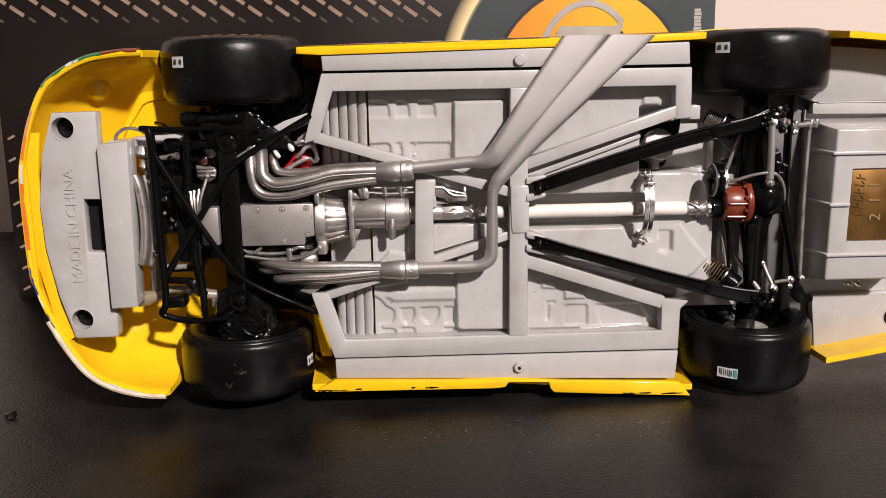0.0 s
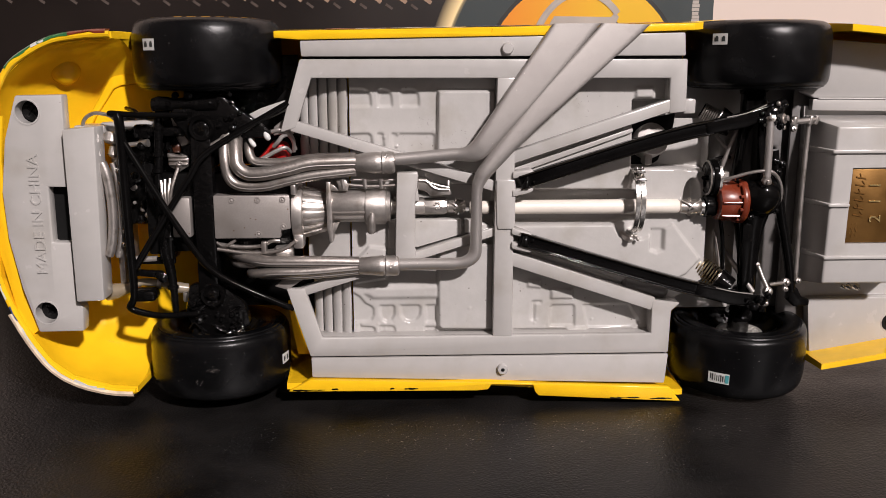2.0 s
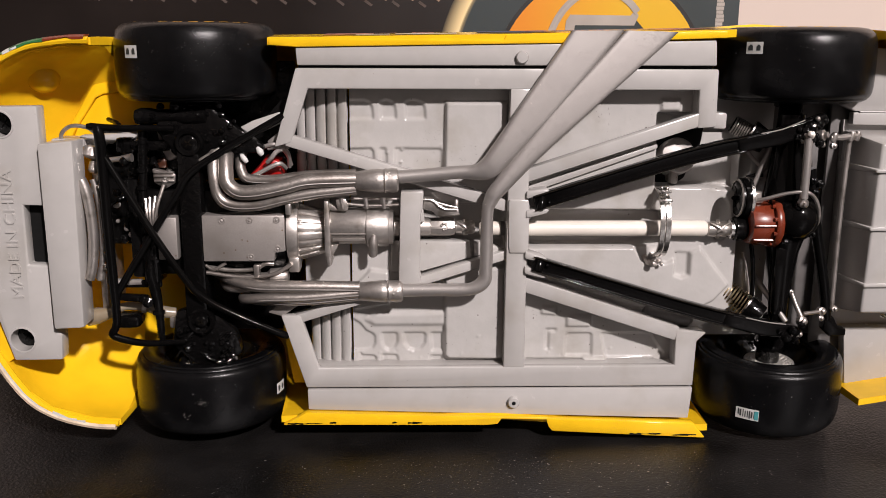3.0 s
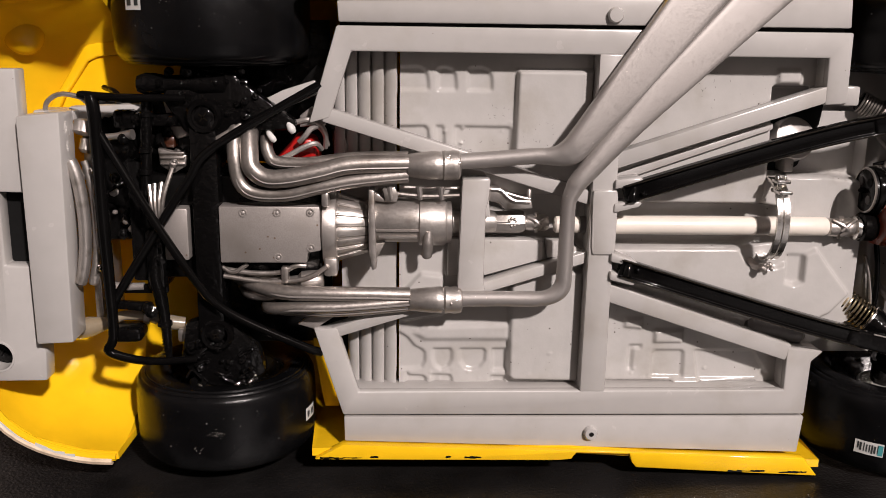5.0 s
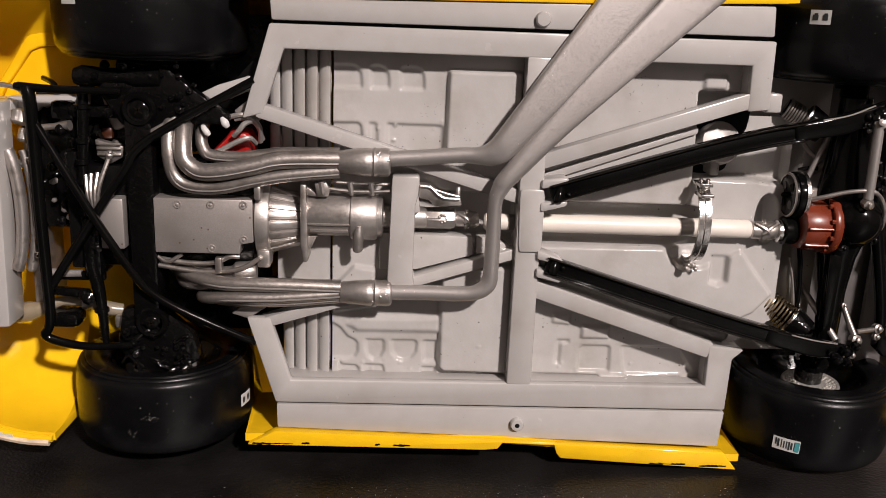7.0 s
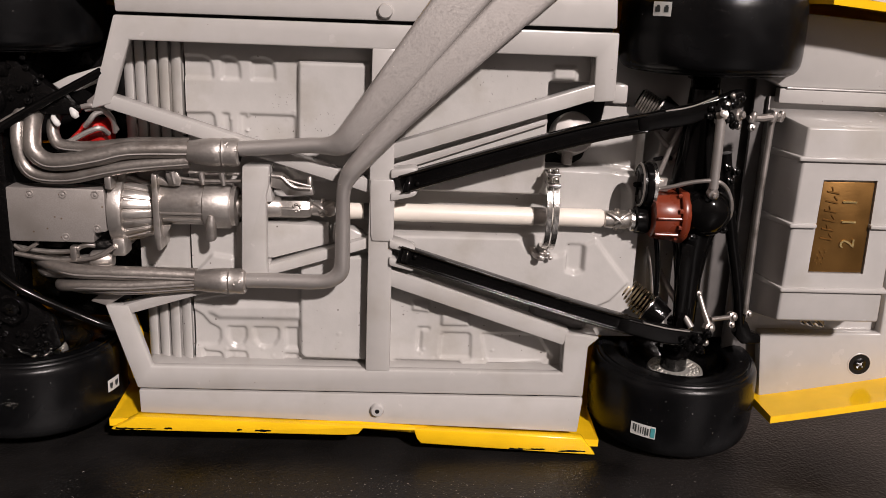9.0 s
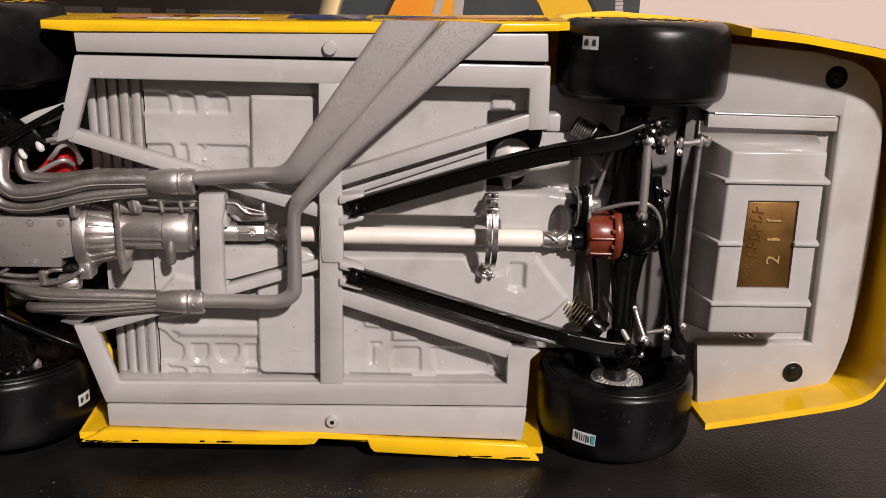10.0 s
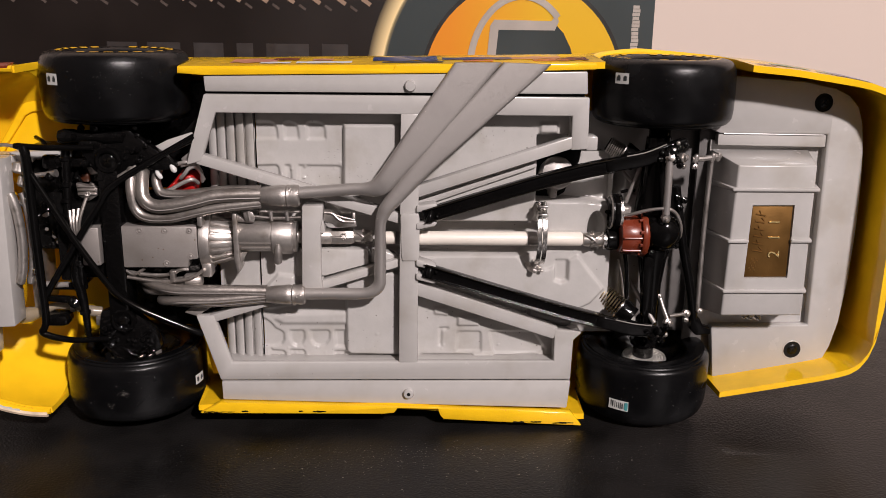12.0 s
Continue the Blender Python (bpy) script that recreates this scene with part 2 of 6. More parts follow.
def lathe(bm, profile, at, axis, seg=20, close=False):
    """Turn a profile of (radius, height) round an axis through a point."""
    axis = Vector(axis).normalized()
    u = axis.orthogonal().normalized()
    w = axis.cross(u)
    rings = [[bm.verts.new(Vector(at) + axis * h + (u * math.cos(2 * math.pi * i / seg) + w * math.sin(2 * math.pi * i / seg)) * r) for i in range(seg)] for r, h in profile]
    for a, b in zip(rings, rings[1:]):
        for i in range(seg):
            bm.faces.new((a[i], a[(i + 1) % seg], b[(i + 1) % seg], b[i]))
    if close:
        for i in range(seg):
            bm.faces.new((rings[-1][i], rings[-1][(i + 1) % seg], rings[0][(i + 1) % seg], rings[0][i]))
    else:
        bm.faces.new(rings[0][::-1]), bm.faces.new(rings[-1])


def ball(bm, at, r, seg=8):
    lathe(bm, [(r * math.sin(a), -r * math.cos(a)) for a in np.linspace(0.25, math.pi - 0.25, 6)], at, (0, 0, 1), seg)


def bolt(bm, at, r, axis=(0.25, -1, 0.2), seg=8):
    """A small nut with a rounded end."""
    lathe(bm, [(r * 0.7, -1.0 * r), (r, -0.8 * r), (r, 0.3 * r), (r * 0.55, 0.45 * r), (r * 0.55, 1.0 * r), (r * 0.2, 1.15 * r)], at, axis, seg)


def soften(bm, width, segments=2, angle=35):
    """Round the hard edges."""
    bm.normal_update()
    edges = [e for e in bm.edges if len(e.link_faces) == 2 and e.calc_face_angle(0) > radians(angle)]
    bmesh.ops.bevel(bm, geom=edges, offset=width, offset_type="OFFSET", segments=segments, profile=0.5, affect="EDGES", clamp_overlap=True)


def mesh_from(name, bm, mat, angle=40):
    bmesh.ops.recalc_face_normals(bm, faces=bm.faces)
    bmesh.ops.scale(bm, vec=(0.001, 0.001, 0.001), verts=bm.verts)
    me = bpy.data.meshes.new(name)
    bm.to_mesh(me)
    bm.free()
    for p in me.polygons:
        p.use_smooth = True
    me.set_sharp_from_angle(angle=radians(angle))
    me.materials.append(mat)
    return me


def part(name, bm, mat, parent, label="", angle=40):
    ob = new(name, mesh_from(name, bm, mat, angle))
    ob.parent = parent
    return tagged(ob, label)


def made(fn, *args, **kw):
    bm = bmesh.new()
    fn(bm, *args, **kw)
    return bm


def cut(bm, cutter):
    """Take the cutter's shape out of bm. Both are used up; returns the rest."""
    pair = []
    for source in (bm, cutter):
        bmesh.ops.recalc_face_normals(source, faces=source.faces)
        me = bpy.data.meshes.new("solid")
        source.to_mesh(me)
        source.free()
        pair.append(new("solid", me))
    mod = pair[0].modifiers.new("cut", "BOOLEAN")
    mod.operation, mod.object, mod.solver = "DIFFERENCE", pair[1], "EXACT"
    bpy.context.view_layer.update()
    me = bpy.data.meshes.new_from_object(pair[0].evaluated_get(bpy.context.evaluated_depsgraph_get()))
    out = bmesh.new()
    out.from_mesh(me)
    for o in pair:
        d = o.data
        bpy.data.objects.remove(o)
        bpy.data.meshes.remove(d)
    bpy.data.meshes.remove(me)
    return out


def plate(pts, y0, y1, round_by=0.3, taper=0.0, segments=2):
    bm = made(prism, pts, y0, y1, taper)
    if round_by:
        soften(bm, round_by, segments)
    return bm


def block(x0, x1, y0, y1, z0, z1, round_by=0.3):
    bm = made(box, x0, x1, y0, y1, z0, z1)
    if round_by:
        soften(bm, round_by)
    return bm


def inside(px, pz, pts):
    """Signed distance to an outline: positive within it."""
    best, odd = np.full(px.shape, 1e9), np.zeros(px.shape, bool)
    for (ax, az), (bx, bz) in zip(pts, pts[1:] + pts[:1]):
        dx, dz = bx - ax, bz - az
        t = np.clip(((px - ax) * dx + (pz - az) * dz) / (dx * dx + dz * dz + 1e-9), 0, 1)
        best = np.minimum(best, np.hypot(px - ax - t * dx, pz - az - t * dz))
        if abs(dz) > 1e-9:
            odd ^= ((az > pz) != (bz > pz)) & (px < dx * (pz - az) / dz + ax)
    return np.where(odd, best, -best)


def pressed_sheet(name, outline, base, forms, mat, parent, label, step=0.22, back=9.0):
    """A sheet with pressed forms: each is an outline, its depth and the width of its sloping edge."""
    xs = np.arange(min(p[0] for p in outline), max(p[0] for p in outline) + step, step)
    zs = np.arange(min(p[1] for p in outline), max(p[1] for p in outline) + step, step)
    px, pz = np.meshgrid(xs, zs, indexing="ij")
    y = np.full(px.shape, base)
    for pts, level, edge in forms:
        k = np.clip(inside(px, pz, list(pts)) / (edge * 0.75) + 0.5, 0, 1)
        k = k * k * (3 - 2 * k)
        y = y * (1 - k) + level * k
    for _ in range(1):
        q = np.pad(y, 1, mode="edge")
        y = (q[:-2, 1:-1] + q[2:, 1:-1] + q[1:-1, :-2] + q[1:-1, 2:] + 2 * q[1:-1, 1:-1]) / 6
    keep = inside(px, pz, list(outline)) > -step
    nx, nz = px.shape
    verts = np.stack([px, y, pz], -1).reshape(-1, 3) * 0.001
    a = np.arange(nx * nz).reshape(nx, nz)
    ok = keep[:-1, :-1] & keep[1:, :-1] & keep[:-1, 1:] & keep[1:, 1:]
    faces = np.stack([a[:-1, :-1], a[1:, :-1], a[1:, 1:], a[:-1, 1:]], -1)[ok]
    me = bpy.data.meshes.new(name)
    solid = made(prism, outline, back, back + 1.0)
    n = len(verts)
    solid.verts.index_update()
    more = [tuple(v.co * 0.001) for v in solid.verts]
    more_faces = [[v.index + n for v in f.verts] for f in solid.faces]
    solid.free()
    me.from_pydata([tuple(v) for v in verts] + more, [], [tuple(f) for f in faces.tolist()] + more_faces)
    for p in me.polygons:
        p.use_smooth = True
    me.set_sharp_from_angle(angle=radians(60))
    me.materials.append(mat)
    ob = new(name, me)
    ob.parent = parent
    return tagged(ob, label)


def text_mesh(words, size, deep):
    """Words as a mesh in the x-y plane, in millimetres, centred."""
    cu = bpy.data.curves.new("words", "FONT")
    cu.body, cu.size, cu.extrude, cu.align_x, cu.align_y = words, size, deep, "CENTER", "CENTER"
    ob = new("words", cu)
    bm = bmesh.new()
    me = bpy.data.meshes.new_from_object(ob.evaluated_get(bpy.context.evaluated_depsgraph_get()))
    bm.from_mesh(me)
    bpy.data.objects.remove(ob)
    bpy.data.meshes.remove(me)
    return bm


def screw(parent, at, axis, r=1.3, mat=BLACK_SOFT):
    """A cross-head screw."""
    bm = bmesh.new()
    lathe(bm, [(r * 0.6, 1.0), (r, 0.9), (r, 0.25), (r * 0.75, 0.0), (r * 0.2, -0.05)], at, Vector(axis) * -1, 16)
    s = part("screw", bm, mat, parent, "black cross-head screw")
    a = Vector(axis).normalized()
    u = Vector((0.6, 0, 0.8))
    w = a.cross(u)
    bm = bmesh.new()
    for d in (u, w):
        p = Vector(at) + a * 0.02
        sweep(bm, [p - d * r * 0.55, p + d * r * 0.55], lambda k: [(-0.11, -0.1), (0.11, -0.1), (0.11, 0.08), (-0.11, 0.08)])
    # On gloss-black screws, steel bars paint the glints in the slot.
    part("cross_slot", bm, BLACK_GLOSS if mat is BLACK_SOFT else STEEL_AND_GLINT, s)
    return s


# ---- the setting ----
def slab(name, x0, x1, y0, y1, z0, z1, mat, label, category):
    ob = new(name, mesh_from(name, made(box, x0, x1, y0, y1, z0, z1), mat))
    ob.location.z = LIFT * 0.001
    return tagged(ob, label, category, kind="structure")


slab("table_top", -700, 700, -1300, 234.6, -22, 3, TABLE, "black vinyl table top with dust specks", "table top")
slab("wall_north", -700, 700, 235, 275, -22, 1100, WALL, "plain cream painted wall behind the table", "wall")
# Unseen walls and ceiling, added to close the room and set its bounce.
slab("unseen_wall_south", -700, 700, -1340, -1301, -22, 1100, ROOM, "unseen tan wall added to set the bounced light", "wall")
slab("unseen_wall_east", 701, 740, -1340, 275, -22, 1100, ROOM, "unseen tan wall added to set the bounced light", "wall")
slab("unseen_wall_west", -740, -701, -1340, 275, -22, 1100, ROOM, "unseen tan wall added to set the bounced light", "wall")
slab("ceiling", -740, 740, -1340, 275, 1102, 1140, ROOM, "unseen tan ceiling added to set the bounced light", "ceiling")


def thing(name, label, category, at=(0, 0, 0), group=""):
    ob = new(name)
    ob.empty_display_size = 0.01
    ob.location = (at[0] * 0.001, at[1] * 0.001, (at[2] + LIFT) * 0.001)
    return tagged(ob, label, category, group)


# ---- the carton behind the car ----
carton = thing("display_carton", "dark printed cardboard carton with oval emblem, standing behind model car", "box")
FACE = 105.0
part("carton_body", block(-135.6, 91.5, FACE, FACE + 62, 3, 150, 0.5), BOX_DARK, carton)


def ellipse(cx, cz, a, b, start=0, stop=360, n=48):
    return [(cx + a * math.cos(radians(t)), cz + b * math.sin(radians(t))) for t in np.linspace(start, stop, n)]


def band(bm, cx, cz, a0, b0, a1, b1, start, stop, y0, y1, n=48):
    """A flat curved band between two ellipses."""
    o, i = ellipse(cx, cz, a1, b1, start, stop, n), ellipse(cx, cz, a0, b0, start, stop, n)
    rows = [[bm.verts.new((p[0], y, p[1])) for p, y in ((o[k], y0), (i[k], y0), (i[k], y1), (o[k], y1))] for k in range(n)]
    for a, b in zip(rows, rows[1:]):
        for q in range(4):
            bm.faces.new((a[q], b[q], b[(q + 1) % 4], a[(q + 1) % 4]))
    bm.faces.new(rows[0]), bm.faces.new(rows[-1][::-1])


CX, CZ = 52.3, 66.0
SLATE = (0.031, 0.042, 0.044)
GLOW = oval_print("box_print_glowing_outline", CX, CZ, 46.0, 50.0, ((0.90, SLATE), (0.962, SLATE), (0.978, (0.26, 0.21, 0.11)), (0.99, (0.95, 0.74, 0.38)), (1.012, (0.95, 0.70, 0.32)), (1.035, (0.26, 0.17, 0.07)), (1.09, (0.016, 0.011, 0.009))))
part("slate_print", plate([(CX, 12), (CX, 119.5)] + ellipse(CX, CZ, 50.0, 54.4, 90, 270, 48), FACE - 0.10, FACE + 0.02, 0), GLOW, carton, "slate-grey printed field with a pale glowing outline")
part("slate_print", plate([(CX, 12), (CX, 119.5), (91.3, 119.5), (91.3, 12)], FACE - 0.10, FACE + 0.02, 0), BOX_TEAL, carton, "slate-grey printed field")
EX, EZ = 51.0, 66.0
part("emblem_outline", made(band, EX, EZ, 20, 16, 32.2, 34.2, 0, 360, FACE - 0.18, FACE, 64), BOX_INK, carton, "black printed outline")
part("emblem_disc", plate(ellipse(EX, EZ, 31.0, 33.0, 0, 354, 60), FACE - 0.26, FACE, 0), BOX_FADE, carton, "orange to yellow printed oval")
part("emblem_centre", plate([(40.0, 60), (41.8, 86.0), (60.5, 86.4), (63.4, 83.4), (65.8, 78.9), (67.4, 73.4), (68.4, 60)], FACE - 0.32, FACE, 0), BOX_TEAL, carton, "slate printed centre block")
part("emblem_bar", plate([(38.6, 60), (40.6, 85.4), (41.8, 87.2), (59.4, 87.0), (60.8, 88.6), (61.8, 87.0), (60.6, 84.2), (43.2, 84.2), (41.2, 60)], FACE - 0.40, FACE, 0), BOX_SILVER, carton, "silver printed bar")
part("emblem_arc", made(band, 50.4, 72.0, 14.8, 21.2, 16.9, 23.2, 46, 200, FACE - 0.46, FACE, 48), BOX_SILVER, carton, "silver printed curve")
part("emblem_gleam", made(band, 50.4, 72.0, 15.5, 21.9, 16.1, 22.5, 70, 170, FACE - 0.50, FACE, 40), BOX_LIGHT, carton, "pale gleam on the curve")
bm = bmesh.new()
rng = random.Random(4)
for k in range(13):
    z = 77.6 + k * 1.12
    box(bm, 84.6 + rng.uniform(-0.15, 0.1), 86.8 + rng.uniform(-0.2, 0.2), FACE - 0.15, FACE, z, z + 0.95)
part("small_print", bm, BOX_SILVER, carton, "upright line of small grey print")
for x0, wide in ((-76, 9), (-64, 10), (-50, 9), (-37, 5), (-28, 13), (-11, 8)):
    part("faint_letter_bar", plate([(x0, 66), (x0, 79.2), (x0 + wide, 79.2), (x0 + wide, 66)], FACE - 0.12, FACE, 0), BOX_LETTER, carton, "faint grey printed bar")
# slanting rows of dashes
DASHES = []
for size, ink in ((1.0, BOX_STREAK), (0.5, BOX_STREAK_FAINT), (0.5, BOX_STREAK)):
    dx, dz, wx, wz = 2.0 * size, -1.42 * size, 0.26 * size + 0.1, 0.36 * size + 0.12
    DASHES.append(mesh_from("dash", made(prism, [(-dx - wx, -dz - wz), (-dx + wx, -dz + wz), (dx + wx, dz + wz), (dx - wx, dz - wz)], -0.05, 0.05), ink))


def dash(x, z, me, turn=0.0):
    o = new("dash", me)
    o.parent = carton
    o.matrix_basis = pose(x * 0.001, (FACE - 0.06) * 0.001, z * 0.001, 0, turn, 0)
    return o


for i in range(-2, 16):
    foot, high = -126.7 + 9.62 * i - 0.0743 * i * (i - 1), 94.2 - 0.12 * i
    for j in range(-1, 8):
        x, z = foot - j * 5.1, high + j * 3.6
        if j < 0:
            x, z = foot + 4.4, high - 2.7
        if -133 < x < 5.5:
            dash(x, z, DASHES[0 if j >= 0 else 1])
for j in range(8):
    dash(-133.0 + 0.4 * math.sin(j), 6.6 + j * 7.0, DASHES[2], -62)

# ---- the model car: x towards its tail, y from its underside to its roof, z from one flank to the other ----
car = thing("model_car", "yellow die-cast racing car lying on its side, grey underside showing", "model car")
MID = 44.0
FRONT_AXLE, REAR_AXLE, AXLE_Y = -44.2, 68.2, 9.8


def body_edges(x):
    """Upper and lower rim of the shell in z."""
    xs = (-85.2, -84.6, -83.2, -80.0, -76.1, -71.5, -64.0, -56.0, -30.0, 12.0, 52.0, 66.0, 81.0, 92.0, 104.0, 108.0, 111.0, 113.0, 114.6, 115.8, 116.5)
    top = (52.0, 57.0, 63.4, 71.6, 75.0, 77.8, 79.0, 79.3, 79.3, 80.1, 81.0, 82.0, 81.0, 80.0, 78.2, 77.4, 76.2, 74.6, 72.0, 68.0, 61.0)
    low = (38.0, 33.0, 27.5, 20.5, 14.0, 10.3, 8.2, 7.6, 7.2, 7.4, 4.6, 5.2, 9.7, 11.5, 13.6, 14.4, 15.3, 16.6, 19.0, 22.8, 30.0)
    return float(np.interp(x, xs, top)), float(np.interp(x, xs, low))


def rim_depth(x):
    """How far the rim stands back from the frame's face: wheel arches are cut out of it."""
    for axle, r in ((FRONT_AXLE, 14.9), (REAR_AXLE, 14.6)):
        if abs(x - axle) < r:
            return AXLE_Y + math.sqrt(r * r - (x - axle) ** 2) * 0.95
    return float(np.interp(x, (-87, -58, -27, 50, 80, 117), (-2.2, -2.2, 0.0, 0.0, -1.0, -1.0)))


def roof_depth(x):
    return float(np.interp(x, (-86, -84, -78, -70, -40, -18, 4, 20, 40, 74, 90, 112, 117), (7, 10, 14, 17, 24, 28, 46, 49, 48.5, 32, 30, 29, 27)))


def shell_section(x, inset):
    top, low = body_edges(x)
    y0, h = rim_depth(x), roof_depth(x)
    belt = min(27.0, h - 2)
    high = max(0.0, h - 28)
    side = []
    for s, edge in ((1, top), (-1, low)):
        out = edge - s * inset
        ys = [y0, max(y0 + 0.4, 4), max(y0 + 0.8, 10), max(y0 + 1.2, 17), max(y0 + 1.6, min(23, belt - 1)), max(y0 + 2.0, belt)]
        bulge = (0, 0.25, 0.55, 0.7, 0.2, -2.0)
        half = abs(out - MID)
        row = [(ys[k], out + s * bulge[k]) for k in range(6)]
        row.append((max(ys[5] + 0.5, h - 1.2 - inset), MID + s * max(4, half - 4 - high * 0.5 - inset)))
        row.append((max(ys[5] + 0.9, h - inset), MID + s * max(2, half - 8 - high * 0.55 - inset)))
        # the nose is rounder: a bowl from rim to bonnet
        k = min(1.0, max(0.0, (-50 - x) / 9))
        if k > 0:
            arc = [radians(a) for a in (0, 9, 20, 33, 47, 62, 76, 86)]
            bowl = [(y0 + (h - inset - y0) * math.sin(a), MID + s * half * (math.cos(a) ** 0.55 + 0.035 * math.sin(2 * a))) for a in arc]
            row = [(p[0] * (1 - k) + q[0] * k, p[1] * (1 - k) + q[1] * k) for p, q in zip(row, bowl)]
        side.append(row)
    return side[0] + side[1][::-1]


def shell(bm, inset, xs):
    rings = [[bm.verts.new((x, y, z)) for y, z in shell_section(x, inset)] for x in xs]
    for a, b in zip(rings, rings[1:]):
        for i in range(len(a) - 1):
            bm.faces.new((a[i], b[i], b[i + 1], a[i + 1]))
    return rings


stations = sorted(set([round(v, 2) for v in np.linspace(-85.2, -59.2, 22)] + [round(v, 2) for v in np.linspace(-58.5, 82.5, 110)] + [round(v, 2) for v in np.linspace(83.0, 109.0, 16)] + [round(v, 2) for v in np.linspace(109.6, 116.5, 18)] + [FRONT_AXLE - 14.91, FRONT_AXLE + 14.91, REAR_AXLE - 14.61, REAR_AXLE + 14.61]))
bm = bmesh.new()
outer = shell(bm, 0.0, stations)
inner = shell(bm, 1.3, [min(max(x, stations[0] + 1.3), stations[-1] - 1.3) if i in (0, len(stations) - 1) else x for i, x in enumerate(stations)])
for k in (0, -1):
    for rows in (outer, inner):
        bm.faces.new(rows[k])
    # the rim at nose and tail
    bm.faces.new((outer[k][0], outer[k][-1], inner[k][-1], inner[k][0]))
for rows_a, rows_b in ((outer, inner),):
    for i in range(len(stations) - 1):
        for e in (0, -1):
            bm.faces.new((rows_a[i][e], rows_a[i + 1][e], rows_b[i + 1][e], rows_b[i][e]))
body = part("body_shell", bm, YELLOW, car, "glossy yellow painted body shell", 50)

# worn pale rim along the nose, and side skirts with their notches
nose = [(x, rim_depth(x) - 0.35, body_edges(x)[0] - 0.5) for x in (-59.4, -64, -70, -75, -79, -82, -84.0, -85.0)]
nose_low = [(x, rim_depth(x) - 0.35, body_edges(x)[1] + 0.5) for x in (-85.0, -84.0, -82, -79, -75, -70, -64, -59.4)]
part("nose_rim", made(tube, nose + nose_low, 0.62, 8, 4), YELLOW, body, "yellow rolled edge of the nose")
edge = [(p[0] - 0.5, p[1] - 0.1, p[2] - 0.5) for p in nose_low[2:]]
part("worn_edge", made(tube, edge, 0.72, 8, 3), CREAM_EDGE, body, "pale worn paint edge")
part("nose_flange", plate([(-83.4, 63.5), (-81.0, 63.5), (-82.0, 55), (-82.0, 41), (-80.3, 28), (-77.9, 21), (-80, 19.6), (-82.2, 27), (-84.3, 38), (-84.5, 55)], -1.5, -0.4, 0.2), YELLOW, body)


def skirt(pts, y0, y1, label):
    part("side_skirt", plate(pts, y0, y1, 0.25), YELLOW, body, label)


skirt([(-28.8, 7.1), (-24.3, 9.55), (12.5, 8.3), (22.0, 7.95), (21.4, 7.7), (13.1, 8.0), (12.3, 6.9), (10.0, 6.7), (-10, 6.9)], -1.3, 0.6, "notched yellow side skirt with chipped edge")
skirt([(21.6, 7.95), (50.5, 6.8), (53.0, 3.6), (40, 4.3), (22.9, 5.3), (22.2, 6.2)], -1.3, 0.6, "notched yellow side skirt with chipped edge")
skirt([(-29.1, 78.0), (-24.5, 77.7), (12.3, 78.4), (23.7, 78.6), (52.0, 79.6), (52.0, 80.8), (12.6, 80.0), (12.2, 79.1), (-29.1, 79.2)], -0.4, 1.2, "yellow side skirt")
for x0, x1, z in ((-28.0, -21.5, 7.35), (-20, -18.8, 7.5), (-8, -7.2, 7.4), (-5, -2.4, 7.3), (38, 44, 4.6), (46.5, 51.0, 4.35)):
    rng = random.Random(int(x0 * 7))
    n = max(2, int((x1 - x0) * 1.4))
    for k in range(n):
        x = x0 + (x1 - x0) * k / n
        h = rng.uniform(0.10, 0.32)
        bm = bmesh.new()
        prism(bm, [(x, z - h / 2), (x + (x1 - x0) / n * 1.15, z - h / 2 + rng.uniform(-0.1, 0.1)), (x + (x1 - x0) / n * 1.2, z + h / 2), (x + 0.1, z + h / 2 + rng.uniform(-0.1, 0.15))], -1.36, -1.1)
        part("paint_chip", bm, BLACK_SOFT, body, "chipped dark bare edge")
# flank prints on the side turned upwards
for x0, x1, y0, y1, mat in ((-82, -74, 6, 12, GREEN), (-74, -66, 3, 8, MAROON), (-66, -60, 2, 10, MAROON), (-20, -11, 4, 11, PINK), (-14, -8, 2.6, 5, WHITE), (-12, -7, 8, 12, MAROON), (-7, 4, 2.4, 5.5, WHITE), (-4, 0, 7, 10, PINK), (8, 21, 5, 14, BLUE), (10, 22, 2.0, 4, INK), (22, 36, 6, 10, BLUE), (26, 32, 3, 5, ORANGE), (36, 46, 6, 10, PINK), (40, 47, 2.5, 5, ORANGE), (46, 51, 3, 8, MAROON), (85, 89, 1.5, 4, MAROON), (89, 97, 4, 8, GREEN), (98, 101, 3, 6, GREEN), (101, 111, 1.6, 9, BLUE)):
    bm = bmesh.new()
    n = 7
    rows = []
    for k in range(n):
        x = x0 + (x1 - x0) * k / (n - 1)
        sec = shell_section(x, 0.0)[:6]
        ya = [y0 + (y1 - y0) * (0.12 * math.sin(k * 2.1)), y1 - (y1 - y0) * (0.15 * math.sin(k * 1.7))]
        rows.append([bm.verts.new((x, y, float(np.interp(y, [q[0] for q in sec], [q[1] for q in sec])) + 0.10)) for y in np.linspace(ya[0], ya[1], 5)])
    for a, b in zip(rows, rows[1:]):
        for i in range(4):
            bm.faces.new((a[i], b[i], b[i + 1], a[i + 1]))
    part("flank_print", bm, mat, body, "coloured printed decal")
